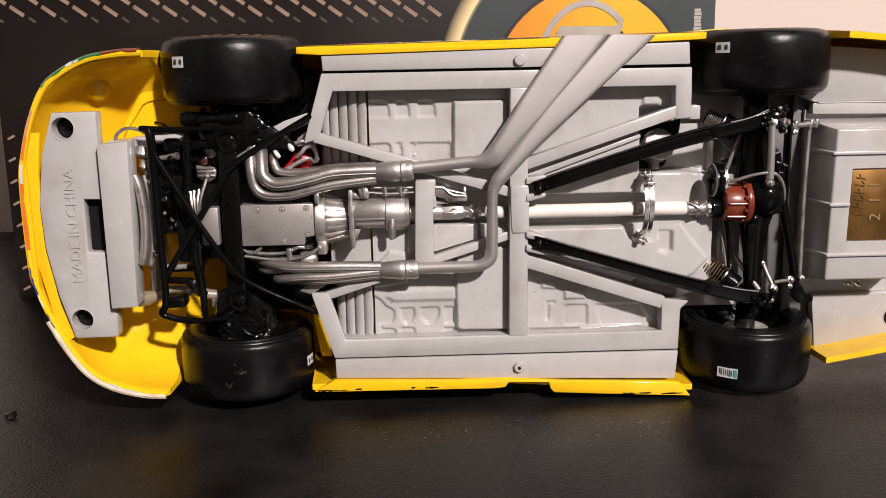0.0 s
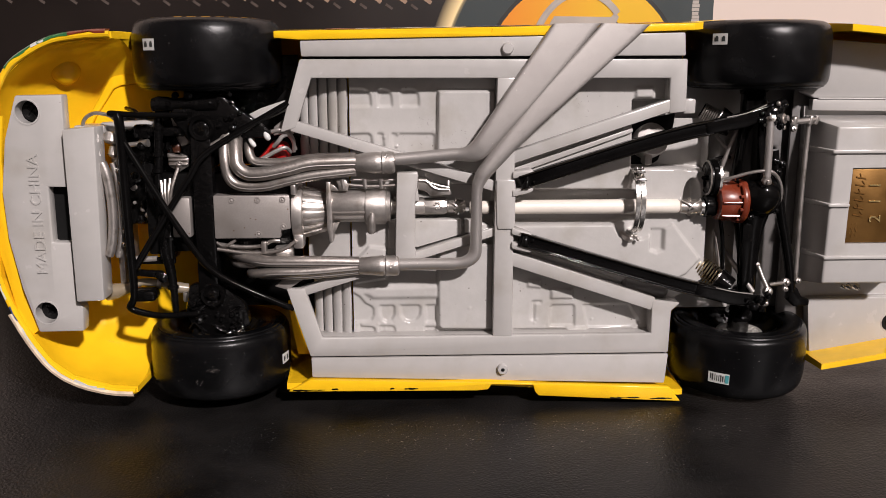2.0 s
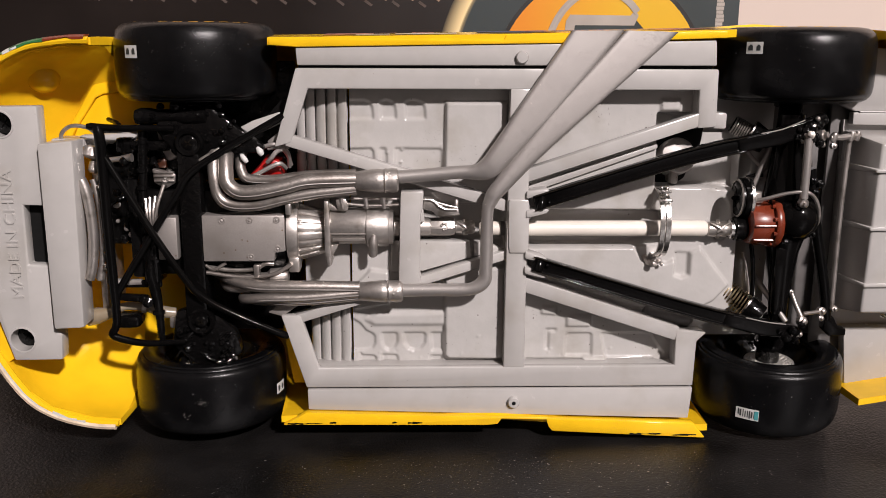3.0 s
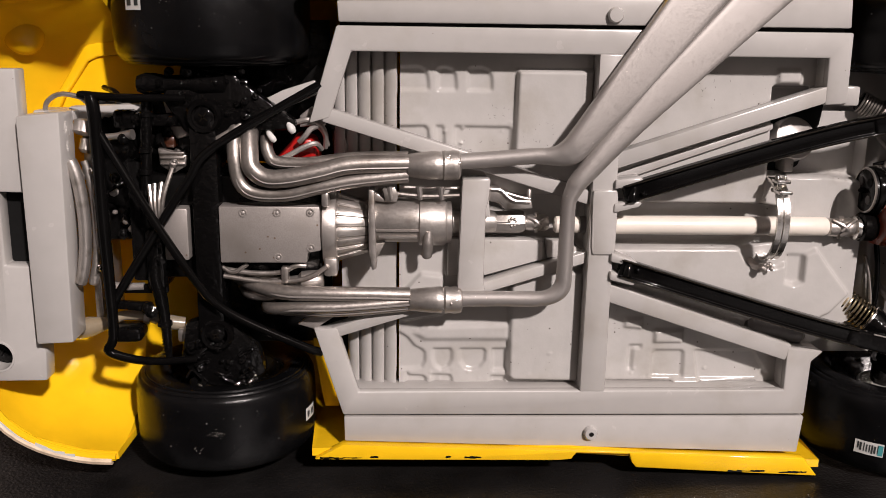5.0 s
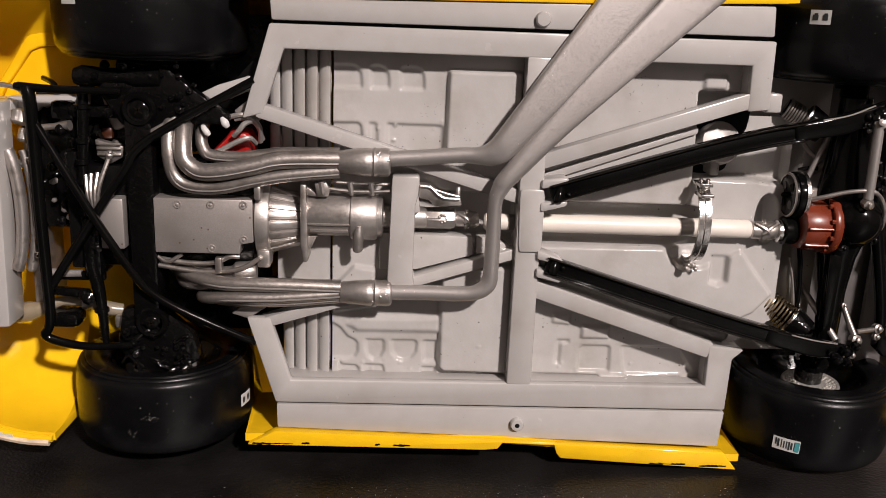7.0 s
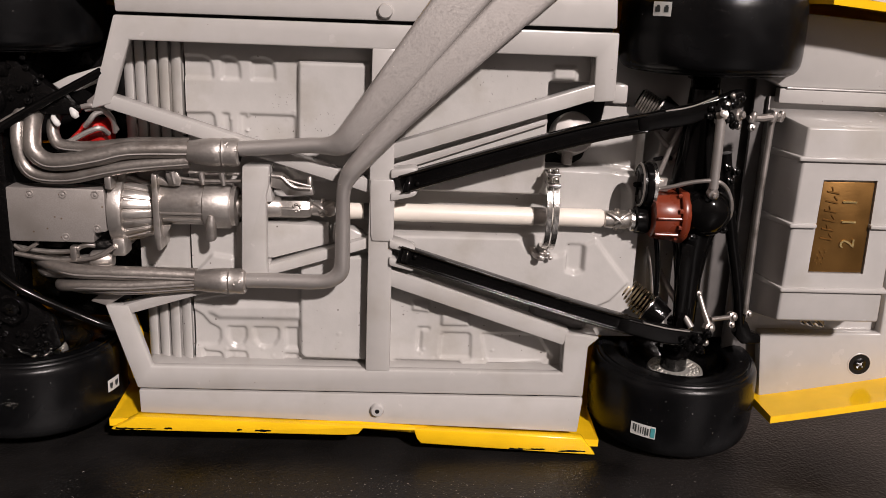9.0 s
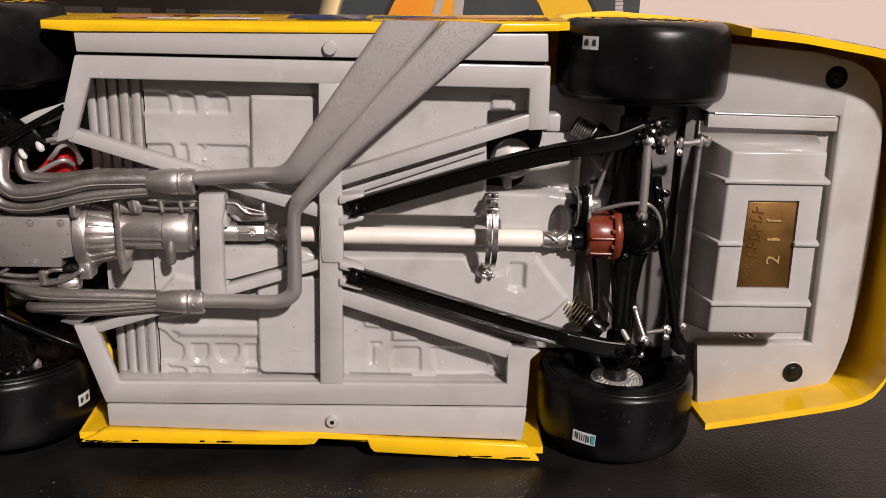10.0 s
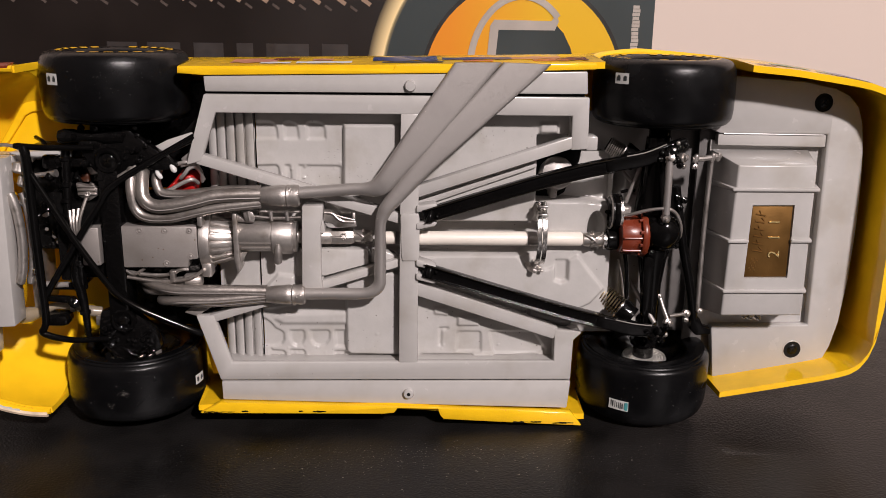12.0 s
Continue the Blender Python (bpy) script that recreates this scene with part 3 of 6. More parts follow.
# prints and wear along the nose's edge
def nose_edge(k):
    """A point of the nose's rim, from k = 0 at its upper end to 1 at its lower end."""
    a = spline([(x, 0, body_edges(x)[0]) for x in (-60, -64, -70, -75, -79, -82, -84.0, -85.0)] + [(x, 0, body_edges(x)[1]) for x in (-85.0, -84.0, -82, -79, -75, -70, -64, -60)], 4)
    return a[int(k * (len(a) - 1))]


rng = random.Random(8)
mid = Vector((-66, 0, 44))
for k0, k1, mat, wide in ((0.0, 0.10, MAROON, -1.2), (0.102, 0.168, GREEN, -1.1), (0.166, 0.184, WHITE, -0.6), (0.186, 0.275, GREEN, -1.2), (0.33, 0.37, PINK, 0.3), (0.38, 0.43, ORANGE, 0.6), (0.44, 0.47, WHITE, 0.9), (0.475, 0.53, ORANGE, 1.0), (0.54, 0.60, BLUE, -0.6), (0.61, 0.645, WHITE, -0.8), (0.65, 0.69, BLUE, -1.0), (0.70, 0.85, WHITE, -0.5), (0.85, 0.925, WHITE, 1.2), (0.935, 0.98, WHITE, -0.8)):
    bm = bmesh.new()
    pts = [nose_edge(q) for q in np.linspace(k0, k1, 7)]
    rows = []
    for p in pts:
        d = (p - mid).normalized()
        y = rim_depth(p.x)
        rows.append([bm.verts.new(q) for q in (p - d * (0.35 + rng.uniform(0, 0.4) * wide) + Vector((0, y - 1.04, 0)), p + d * 0.12 + Vector((0, y - 1.02, 0)), p + d * 0.42 + Vector((0, y - 0.5, 0)), p + d * 0.6 + Vector((0, y + 1.2 + rng.uniform(0, 1), 0)), p + Vector((0, y + 1, 0)))])
    for a, b in zip(rows, rows[1:]):
        for i in range(5):
            bm.faces.new((a[i], b[i], b[(i + 1) % 5], a[(i + 1) % 5]))
    bm.faces.new(rows[0]), bm.faces.new(rows[-1][::-1])
    part("nose_print", bm, mat, body, "coloured printed decal with worn edge")
# windows on the flank and glass
for s in (1, -1):
    def flank_z(x, y):
        top, low = body_edges(x)
        half = abs((top if s > 0 else low) - MID)
        return MID + s * (half - 3.2 - (y - 27) * 0.42)
    pts = [(-10, 29.5), (6, 43.5), (42, 43.5), (60, 31), (40, 29), (10, 29)]
    bm = bmesh.new()
    a = [bm.verts.new((x, y, flank_z(x, y) + s * 0.5)) for x, y in pts]
    b = [bm.verts.new((x, y, flank_z(x, y) - s * 0.8)) for x, y in pts]
    bm.faces.new(a), bm.faces.new(b)
    for i in range(6):
        bm.faces.new((a[i], a[(i + 1) % 6], b[(i + 1) % 6], b[i]))
    part("side_window", bm, GLASS_DARK, body, "dark side window")

# ---- inside of the nose ----
def sloped(pts, proud, deep, round_by):
    """A flat moulding that leans back with height, as the bonnet's inside does."""
    bm = plate(pts, -proud, deep, round_by, 0, 3)
    for v in bm.verts:
        v.co.y += min(14.0, 11.0 + 0.31 * (v.co.z - 61.6))
    return bm


OUTER_EDGE = [(-70.6, 59.6), (-69.6, 61.6), (-66.7, 66.8), (-64.9, 70.3), (-63.9, 71.0), (-59.3, 71.3), (-50, 71.5)]
INNER_EDGE = [(-50, 69.5), (-58.5, 69.3), (-62.6, 68.8), (-64.1, 68.1), (-65.5, 65.8), (-67.6, 62.5), (-68.6, 60.0)]
part("moulded_step", sloped(OUTER_EDGE + INNER_EDGE, 0.9, 5, 0.4), YELLOW_IN, car, "yellow moulded step inside the nose")
part("moulded_panel", sloped([(-68.5, 60.0), (-67.5, 62.6), (-65.4, 65.9), (-64.0, 68.2), (-62.5, 68.9), (-50, 69.6), (-50, 50), (-68.5, 50)], 0.1, 5, 0.2), YELLOW_IN, car, "recessed yellow panel inside the nose")
part("moulded_boss", made(lathe, [(3.3, -6), (3.0, -0.6), (2.7, 0.2), (2.2, 0.7), (1.4, 1.0), (0.3, 1.15)], (-72.3, 9.0, 71.9), (0.3, -1, -0.1), 24), YELLOW_IN, car)
part("moulded_nub", made(ball, (-74.5, 4.3, 11.5), 0.75, 10), YELLOW, car)
part("moulded_nub", made(tube, [(-74.0, 8.0, 12.8), (-73.0, 7.6, 12.5), (-71.8, 7.6, 12.6)], [0.3, 0.8, 0.3], 10, 5), YELLOW, car)
part("moulded_nub", made(tube, [(-70.2, 6.9, 10.4), (-69.2, 7.0, 9.8), (-68.4, 7.2, 9.4)], [0.2, 0.4, 0.2], 8, 4), YELLOW, car)
part("bent_wire", made(tube, [(-67.3, 2, 60.3), (-66.4, 0.6, 62.6), (-64.2, -0.2, 63.9), (-61.5, -0.4, 63.6), (-60.2, -0.6, 62.8)], 0.36, 10), SILVER, car, "grey bent wire")

# ---- front pan with lettering ----
PAN_Y = -2.5
WELLS = ((-75.9, 64.3), (-75.7, 24.9))
bm = plate([(-77.9, 67.4), (-69.2, 67.5), (-69.3, 49.9), (-73.2, 50.0), (-73.3, 39.1), (-69.8, 39.0), (-69.8, 27.4), (-68.5, 25.8), (-68.8, 21.0), (-77.5, 20.9), (-80.0, 30), (-81.7, 40), (-82.0, 49), (-80.6, 59)], PAN_Y, 0.9, 0.35)
for x, z in WELLS:
    bm = cut(bm, made(lathe, [(2.15, PAN_Y - 2), (2.15, 4.0)], (x, 0, z), (0, 1, 0), 32))
front_pan = part("front_pan", bm, GREY, car, "light grey plastic front pan with raised lettering")
# The slot's shade is painted as a black floor.
part("slot_floor", block(-74.0, -68.0, 0.2, 0.8, 38.2, 50.8, 0), RECESS_SHADE, front_pan, "black floor painting the slot's shade")
for x, z in WELLS:
    # Black disc paints the shade at the bottom of the well.
    part("well_floor", made(lathe, [(2.6, 0.6), (2.6, 1.3)], (x, 0, z), (0, 1, 0), 28), RECESS_SHADE, front_pan, "black disc painting the screw recess's shade")
    part("well_lip", made(lathe, [(2.15, PAN_Y + 0.1), (2.2, PAN_Y - 0.12), (2.45, PAN_Y - 0.12), (2.55, PAN_Y + 0.1)], (x, 0, z), (0, 1, 0), 28, close=True), GREY, front_pan)
    screw(front_pan, (x, -0.2, z), (0, -1, 0), 1.8)
bm = text_mesh("MADE IN CHINA", 3.0, 0.14)
bmesh.ops.scale(bm, vec=(1.06, 0.96, 1), verts=bm.verts)
bmesh.ops.transform(bm, matrix=Matrix.Translation((-75.6, PAN_Y - 0.08, 44.6)) @ Matrix.Rotation(radians(-90), 4, "Y") @ Matrix.Rotation(radians(90), 4, "X"), verts=bm.verts)
part("raised_lettering", bm, GREY, front_pan, "raised words")
radiator = part("radiator_housing", plate([(-69.0, 61.1), (-62.9, 61.7), (-63.6, 27.8), (-69.0, 27.5)], -4.5, 1.2, 0.4), GREY, car, "light grey radiator housing")
part("radiator_core", block(-62.8, -61.6, 3.5, 14, 28.8, 60.4, 0.2), SILVER, radiator, "silver radiator core")

# ---- frame and floor ----
FRAME_LABEL = "light grey frame rail"
part("rocker_panel", plate([(-24.5, 77.6), (50.3, 79.2), (50.6, 74.75), (-24.3, 74.55)], 0, 6, 0.3), GREY, car, "light grey rocker panel")
part("rocker_panel", plate([(-24.2, 13.8), (50.3, 13.6), (49.8, 7.2), (-24.1, 9.6)], 0, 6, 0.3), GREY, car, "light grey rocker panel")
high_rail = part("frame_rail", plate([(-24.6, 74.1), (51.0, 74.15), (51.2, 63.9), (47.8, 63.6), (47.7, 70.45), (-22.5, 70.5), (-25.7, 60.9), (-28.8, 60.1)], -0.1, 1.6, 0.3), GREY, car, FRAME_LABEL)
part("rail_web", plate([(-24.4, 74.0), (50.9, 74.05), (51.1, 64.0), (47.9, 63.7), (47.8, 70.53), (-23.8, 70.55)], 1.2, 6, 0.2), GREY, high_rail)
low_rail = part("frame_rail", plate([(-24.3, 14.15), (50.2, 14.0), (50.4, 23.0), (52.2, 24.7), (46.3, 25.4), (46.4, 18.2), (-21.8, 18.1), (-25.0, 28.6), (-28.7, 28.6)], -0.1, 1.6, 0.3), GREY, car, FRAME_LABEL)
part("rail_web", plate([(-24.1, 14.25), (50.1, 14.1), (50.3, 23.0), (52.0, 24.7), (46.4, 25.3), (46.5, 18.1), (-23.0, 18.05)], 1.2, 6, 0.2), GREY, low_rail)
part("frame_gusset", block(50.8, 53.2, 0.3, 5, 63.5, 66.4, 0.35), GREY, car)
# Black strips put the shade of the long seams into colour.
part("joint_shade_strip", block(-24.2, 50.2, 1.4, 5.5, 13.7, 14.3, 0), RECESS_SHADE, car, "black strip painting the shade in the joint")
part("joint_shade_strip", block(-24.2, 50.2, 1.4, 5.5, 74.0, 74.8, 0), RECESS_SHADE, car, "black strip painting the shade in the joint")
for x, z in ((15.5, 76.1), (15.4, 11.0)):
    b = part("frame_bolt", made(lathe, [(1.15, 0.2), (1.15, -0.55), (0.95, -0.9), (0.3, -0.95)], (x, 0, z), (0, 1, 0), 20), GREY, car, "small round grey stud")
    if z < 40:
        # Black dot painted for the shade in the stud's hollow.
        part("stud_recess", made(lathe, [(0.4, -0.97), (0.3, -1.0)], (x, 0, z), (0, 1, 0), 10), RECESS_SHADE, b)


def brace(p, q, wide, deep, label="light grey frame brace", mat=GREY):
    bm = made(beam, p, q, wide, deep)
    soften(bm, 0.25)
    return part("frame_brace", bm, mat, car, label)


brace((-26.6, 1.5, 61.4), (14.6, 2.4, 48.8), 2.15, 3.0)
brace((-27.2, 1.5, 27.3), (14.6, 2.4, 40.2), 1.75, 3.0)
brace((15.0, 1.5, 54.3), (48.8, 1.5, 65.4), 2.35, 3.0)
brace((15.0, 1.5, 35.0), (46.6, 1.5, 24.5), 2.75, 3.0)
part("brace_strip", plate([(16.5, 52.4), (41.3, 60.7), (41.4, 59.7), (16.5, 50.9)], 2.3, 5.2, 0.3), GREY, car, "light grey strip beside the brace")
# The canister's colour takes in the shade it lies in.
part("side_canister", made(tube, [(40.6, 3.8, 27.9), (41.2, 3.8, 27.8), (49.6, 4.0, 26.4), (50.4, 4.0, 26.3)], [1.1, 1.75, 1.75, 1.0], 16, 0), CHARCOAL_AND_SHADE, car, "grey canister behind the brace, darkened for shade")
part("crossmember", plate([(13.6, 70.6), (17.3, 70.6), (17.3, 18.0), (13.3, 18.0)], -0.2, 5, 0.3), GREY, car, "light grey crossmember")
part("crossmember_saddle", plate([(13.7, 50.6), (17.3, 50.6), (17.5, 49.4), (17.5, 41.8), (17.3, 40.6), (14.0, 40.6), (13.8, 41.8), (13.6, 49.4)], -0.6, 1.5, 0.25), GREY, car)
mount = part("gearbox_mount", plate([(-6.2, 52.2), (-1.9, 52.3), (-2.1, 49.2), (-2.5, 47.6), (-2.6, 36.4), (-2.3, 34.8), (-6.0, 34.6), (-6.6, 35.4)], -1.0, 1.4, 0.4), GREY, car, "light grey gearbox mount bracket")
part("bracket_leg", block(-6.2, -2.4, 1.2, 6, 34.8, 36.2, 0.2), GREY, mount)
part("bracket_leg", block(-6.0, -2.0, 1.2, 6, 50.6, 52.0, 0.2), GREY, mount)
part("bracket_rib", plate([(-2.9, 50.4), (-2.1, 49.4), (-1.7, 46.4), (-2.7, 46.2)], 0.2, 3.4, 0.2), GREY, mount)
part("tunnel_step", plate([(-8.0, 42.4), (6.9, 42.1), (7.0, 39.0), (-2.0, 36.4), (-8.0, 36.2)], 2.6, 6, 0.35), GREY_DEEP, car, "light grey pressed step beside the gearbox")
part("tunnel_step", plate([(7.5, 42.0), (9.6, 42.0), (12.9, 40.7), (13.2, 39.6), (7.5, 39.2)], 2.8, 6, 0.35), GREY_DEEP, car, "light grey pressed step beside the gearbox")

# floor pan with its pressed cells, raised panels and the shaft's tunnel; louvred toe board
CELL, BASE, HIGH = 4.75, 4.15, 2.7
forms = [
    ([(-11.0, 27.7), (2.2, 28.0), (2.2, 25.4), (-11.4, 25.4), (-12.9, 26.4)], 3.5, 1.4),
    ([(-15.9, 26.8), (-14.2, 25.7), (-13.0, 24.2), (-11.8, 23.6), (-11.3, 23.0), (-11.3, 21.5), (-11.8, 20.6), (-13, 20.3), (-15.9, 20.2)], CELL, 0.5),
    ([(-10.1, 23.7), (-7.2, 23.7), (-6.95, 23.2), (-6.95, 21.8), (-7.5, 20.6), (-8.6, 20.1), (-9.6, 20.7), (-10.1, 22.0)], CELL, 0.5),
    ([(-5.8, 23.7), (-1.9, 23.7), (-1.5, 23.2), (-1.6, 21.6), (-2.4, 20.5), (-3.6, 20.1), (-4.8, 20.4), (-5.6, 21.5)], CELL, 0.5),
    ([(-0.5, 23.7), (1.7, 23.7), (1.9, 20.1), (-0.3, 20.0)], CELL, 0.5),
    ([(-14.3, 19.9), (-13.9, 19.2), (-11.6, 19.1), (-11.1, 18.6), (-11.1, 15), (-14.4, 15)], CELL, 0.45),
    ([(-10.1, 19.3), (-7.2, 19.2), (-6.9, 18.6), (-6.8, 15), (-10.1, 15)], CELL, 0.45),
    ([(-0.6, 19.0), (1.7, 19.0), (1.7, 15), (-0.6, 15)], CELL, 0.45),
    ([(2.2, 37), (2.2, 19.5), (2.9, 18.8), (13.6, 18.6), (13.6, 37)], HIGH, 0.5),
    ([(-15.2, 33), (-15.2, 28.6), (-8.6, 29.6), (-8.6, 36.0), (-12, 36.5)], 3.3, 0.5),
    ([(-15.9, 59.4), (-11.7, 59.5), (-11.2, 59.0), (-11.0, 57.0), (-11.0, 54), (-15.9, 54)], CELL, 0.5),
    ([(-10.0, 59.5), (-9.0, 59.5), (-8.7, 58.9), (-8.7, 54), (-10.0, 54)], CELL, 0.5),
    ([(-7.2, 59.5), (1.2, 59.4), (1.5, 59.0), (1.5, 54), (-7.2, 54)], CELL, 0.5),
    ([(2.2, 68.0), (13.6, 68.0), (13.6, 62.8), (8.4, 55.6), (2.0, 55.0)], HIGH, 0.5),
    ([(-4.5, 48.8), (13.8, 48.8), (13.8, 41.0), (-4.5, 41.0)], 8.0, 0.8),
    ([(17.0, 54.0), (41.5, 61.0), (41.6, 49.4), (40.8, 47.6), (17.0, 47.7)], 3.2, 0.5),
    ([(17.0, 41.2), (38.0, 41.0), (40.0, 38.2), (41.5, 37.5), (44.8, 37.6), (51.0, 40.6), (53.0, 38.0), (57.0, 33.2), (54.2, 30.0), (46.0, 26.0), (40.0, 29.0), (17.0, 36.4)], 3.3, 0.6),
    ([(17.0, 47.9), (41.0, 47.8), (44.0, 47.2), (44.5, 42.0), (38.0, 40.9), (17.0, 40.8)], 7.6, 0.8),
    ([(41.6, 66.0), (57.9, 66.0), (57.9, 51.6), (52.5, 52.2), (41.9, 52.4)], 8.6, 0.5),
    ([(54.7 + 1.6 * math.cos(a), 46.0 + 3.9 * math.sin(a)) for a in np.linspace(0, 6.0, 20)], 8.4, 0.7),
    ([(46.3, 39.6), (49.1, 39.6), (49.1, 35.2), (47.8, 34.7), (46.3, 35.2)], 4.5, 0.7),
    ([(21.9, 24.3), (23.9, 24.3), (23.9, 23.8), (22.6, 23.7), (22.5, 20.2), (21.9, 20.2)], 4.7, 0.35),
    ([(25.8, 23.4), (30.6, 23.4), (31.0, 23.0), (31.1, 18.8), (25.8, 18.9)], CELL, 0.5),
    ([(32.8, 23.4), (42.5, 23.4), (45.1, 19.3), (43.5, 18.4), (33.8, 18.4)], CELL, 0.5),
    ([(25.9, 27.0), (30.5, 27.0), (30.5, 24.9), (25.9, 24.9)], 3.5, 0.5),
    ([(20.9, 29.0), (23.8, 29.0), (23.8, 27.2), (20.9, 27.5)], 3.6, 0.5),
    ([(18.0, 18.3), (29.1, 18.1), (29.1, 17.6), (18.0, 17.8)], 4.7, 0.3),
    ([(34.0, 18.0), (43.3, 18.2), (43.3, 17.7), (34.0, 17.5)], 4.7, 0.3),
    ([(29.3, 18.5), (33.9, 18.5), (33.9, 17.0), (29.3, 17.0)], 3.5, 0.5),
    ([(42.0, 68.6), (45.5, 68.6), (45.5, 66.6), (42.0, 66.6)], 3.5, 0.5),
]
for x0, x1 in ((-16.2, -11.2), (-9.8, -7.0), (-5.2, -1.6)):
    forms.append(([(x0, 68.0), (x0 + 0.6, 68.3), (x1 - 1.5, 68.3), (x1 - 0.6, 67.9), (x1 - 0.15, 67.1), (x1, 66.0), (x1, 64.9), (x0, 64.9)], CELL, 0.55))
rng = random.Random(3)
for k in range(26):
    x, z = rng.choice(((rng.uniform(-14, 2), rng.uniform(17.5, 20.5)), (rng.uniform(3, 13), rng.uniform(19.5, 34)), (rng.uniform(-14, 13), rng.uniform(55, 62)), (rng.uniform(19, 45), rng.uniform(17.5, 27))))
    r = rng.uniform(0.12, 0.3)
    forms.append(([(x - r, z), (x, z - r * 0.7), (x + r, z), (x, z + r * 0.7)], float(rng.choice((3.8, 3.9, 4.4))) if x < 2 or x > 14 else 2.5, 0.25))
marks = bmesh.new()
for k in range(80):
    x, z, y = rng.choice(((rng.uniform(-6.6, 1.0), rng.uniform(55.4, 59), CELL), (rng.uniform(-2, 1.2), rng.uniform(60.2, 63), BASE), (rng.uniform(3.2, 8.0), rng.uniform(56.4, 60), HIGH), (rng.uniform(3.4, 12.8), rng.uniform(20, 35), HIGH), (rng.uniform(18, 24), rng.uniform(26.5, 31), BASE), (rng.uniform(30, 42), rng.uniform(62.5, 68), BASE)))
    a, long = rng.uniform(0, math.pi), rng.uniform(0.1, 0.5)
    dx, dz = math.cos(a) * long, math.sin(a) * long
    tube(marks, [(x, y + 0.01, z), (x + dx * 0.5 + dz * 0.3, y, z + dz * 0.5), (x + dx, y + 0.01, z + dz)], [0.012, 0.035, 0.012], 5, 2)
pan = pressed_sheet("floor_pan", [(-15.5, 72.5), (49.5, 72.5), (49.5, 62.0), (57.8, 62.0), (57.8, 29.0), (54.5, 26.0), (50.2, 24.2), (49.5, 15.5), (-15.5, 15.5)], BASE, forms, GREY_DEEP, car, "light grey pressed floor pan")
part("scratches", marks, CHARCOAL_AND_SHADE, car, "short dark scratches in the plastic")
def toe_depth(x):
    """The toe board slopes away towards the front."""
    return 5.2 + max(0.0, -17.5 - x) * 0.30


bm = bmesh.new()
for z0, z1, x0 in ((15.5, 31.5, -23.6), (31.5, 72.5, -24.7)):
    corner = [(-15.9, 5.2), (-17.5, 5.2), (x0, toe_depth(x0)), (x0, toe_depth(x0) + 1.0), (-15.9, 6.4)]
    low, high = ([bm.verts.new((x, y, z)) for x, y in corner] for z in (z0, z1))
    bm.faces.new(low), bm.faces.new(high[::-1])
    for i in range(5):
        bm.faces.new((low[i], high[i], high[(i + 1) % 5], low[(i + 1) % 5]))
slope = part("toe_board", bm, GREY_DEEP, car, "light grey louvred toe board")


def slat(x1, wide, z0, z1):
    """One louvre: a face that rises to a rounded edge and drops back."""
    d = toe_depth(x1)
    bm = bmesh.new()
    profile = [(x1 - wide, d), (x1 - wide * 0.82, d - 0.75), (x1 - wide * 0.5, d - 1.2), (x1 - 0.32, d - 1.42), (x1 - 0.12, d - 1.42), (x1, d - 1.28), (x1, d + 0.3), (x1 - wide, d + 0.3)]
    low, high = ([bm.verts.new((x, y, z)) for x, y in profile] for z in (z0, z1))
    bm.faces.new(low), bm.faces.new(high[::-1])
    for i in range(len(profile)):
        j = (i + 1) % len(profile)
        bm.faces.new((low[i], low[j], high[j], high[i]))
    return bm


for z0, z1 in ((52, 70.6), (17.2, 33.4)):
    for x1 in (-23.9, -21.95, -19.95, -17.95, -15.98)[0 if z0 > 40 else 1:]:
        part("louvre", slat(x1, 1.85, z0, z1), GREY_DEEP, slope)

part("arch_panel", plate([(-28.0, 11.5), (-25.6, 11.5), (-25.8, 20), (-26.8, 23.6), (-29.8, 23.6), (-29.4, 20), (-28.8, 16)], 9.4, 10.1, 0.2), YELLOW_IN, car, "yellow inner arch panel")
# Black sheet added in place of shade on the yellow inside; no known panel.
part("bay_shade_sheet", plate([(-27.2, 20.0), (-22.6, 18.5), (-22.6, 32), (-27.2, 32)], 11.2, 12.0, 0.2), BLACK_SOFT, car, "added black sheet painting shade behind the frame leg")

# ---- engine and gearbox ----
engine = part("engine_block", block(-56, -27.5, 2.2, 16, 36, 52, 0.6), BLACK_SOFT, car, "dark engine block")
oil_pan = part("oil_pan", plate([(-42.2, 47.9), (-27.3, 47.9), (-27.2, 41.2), (-29.2, 40.8), (-29.3, 39.3), (-42.2, 39.3)], -1.2, 2.6, 0.25), SILVER_FLAT, engine, "flat silver oil pan")
for x, z in ((-38.6, 47.1), (-33.6, 47.15), (-28.7, 47.2), (-33.6, 40.3), (-28.7, 41.8)):
    ring = part("pan_bolt", made(lathe, [(0.66, 0.05), (0.6, -0.16), (0.44, -0.16), (0.38, 0.05)], (x, -1.2, z - 0.15), (0, 1, 0), 16, close=True), SILVER_FLAT, engine)
    part("bolt_head", made(lathe, [(0.3, 0.05), (0.28, -0.12), (0.1, -0.2)], (x, -1.2, z - 0.15), (0, 1, 0), 8), SILVER_FLAT, ring)
part("front_sump", block(-50.5, -46.9, -0.6, 4, 39.5, 47.4, 0.3), SILVER_FLAT, engine, "flat silver front sump")
bell = part("bell_housing", made(lathe, [(5.6, -27.2), (6.2, -27.0), (6.2, -25.3), (6.05, -25.0), (5.0, -24.8), (3.9, -20.4), (3.6, -20.2)], (0, 4.6, 43.9), (1, 0, 0), 32), SILVER, car, "ribbed silver bell housing")
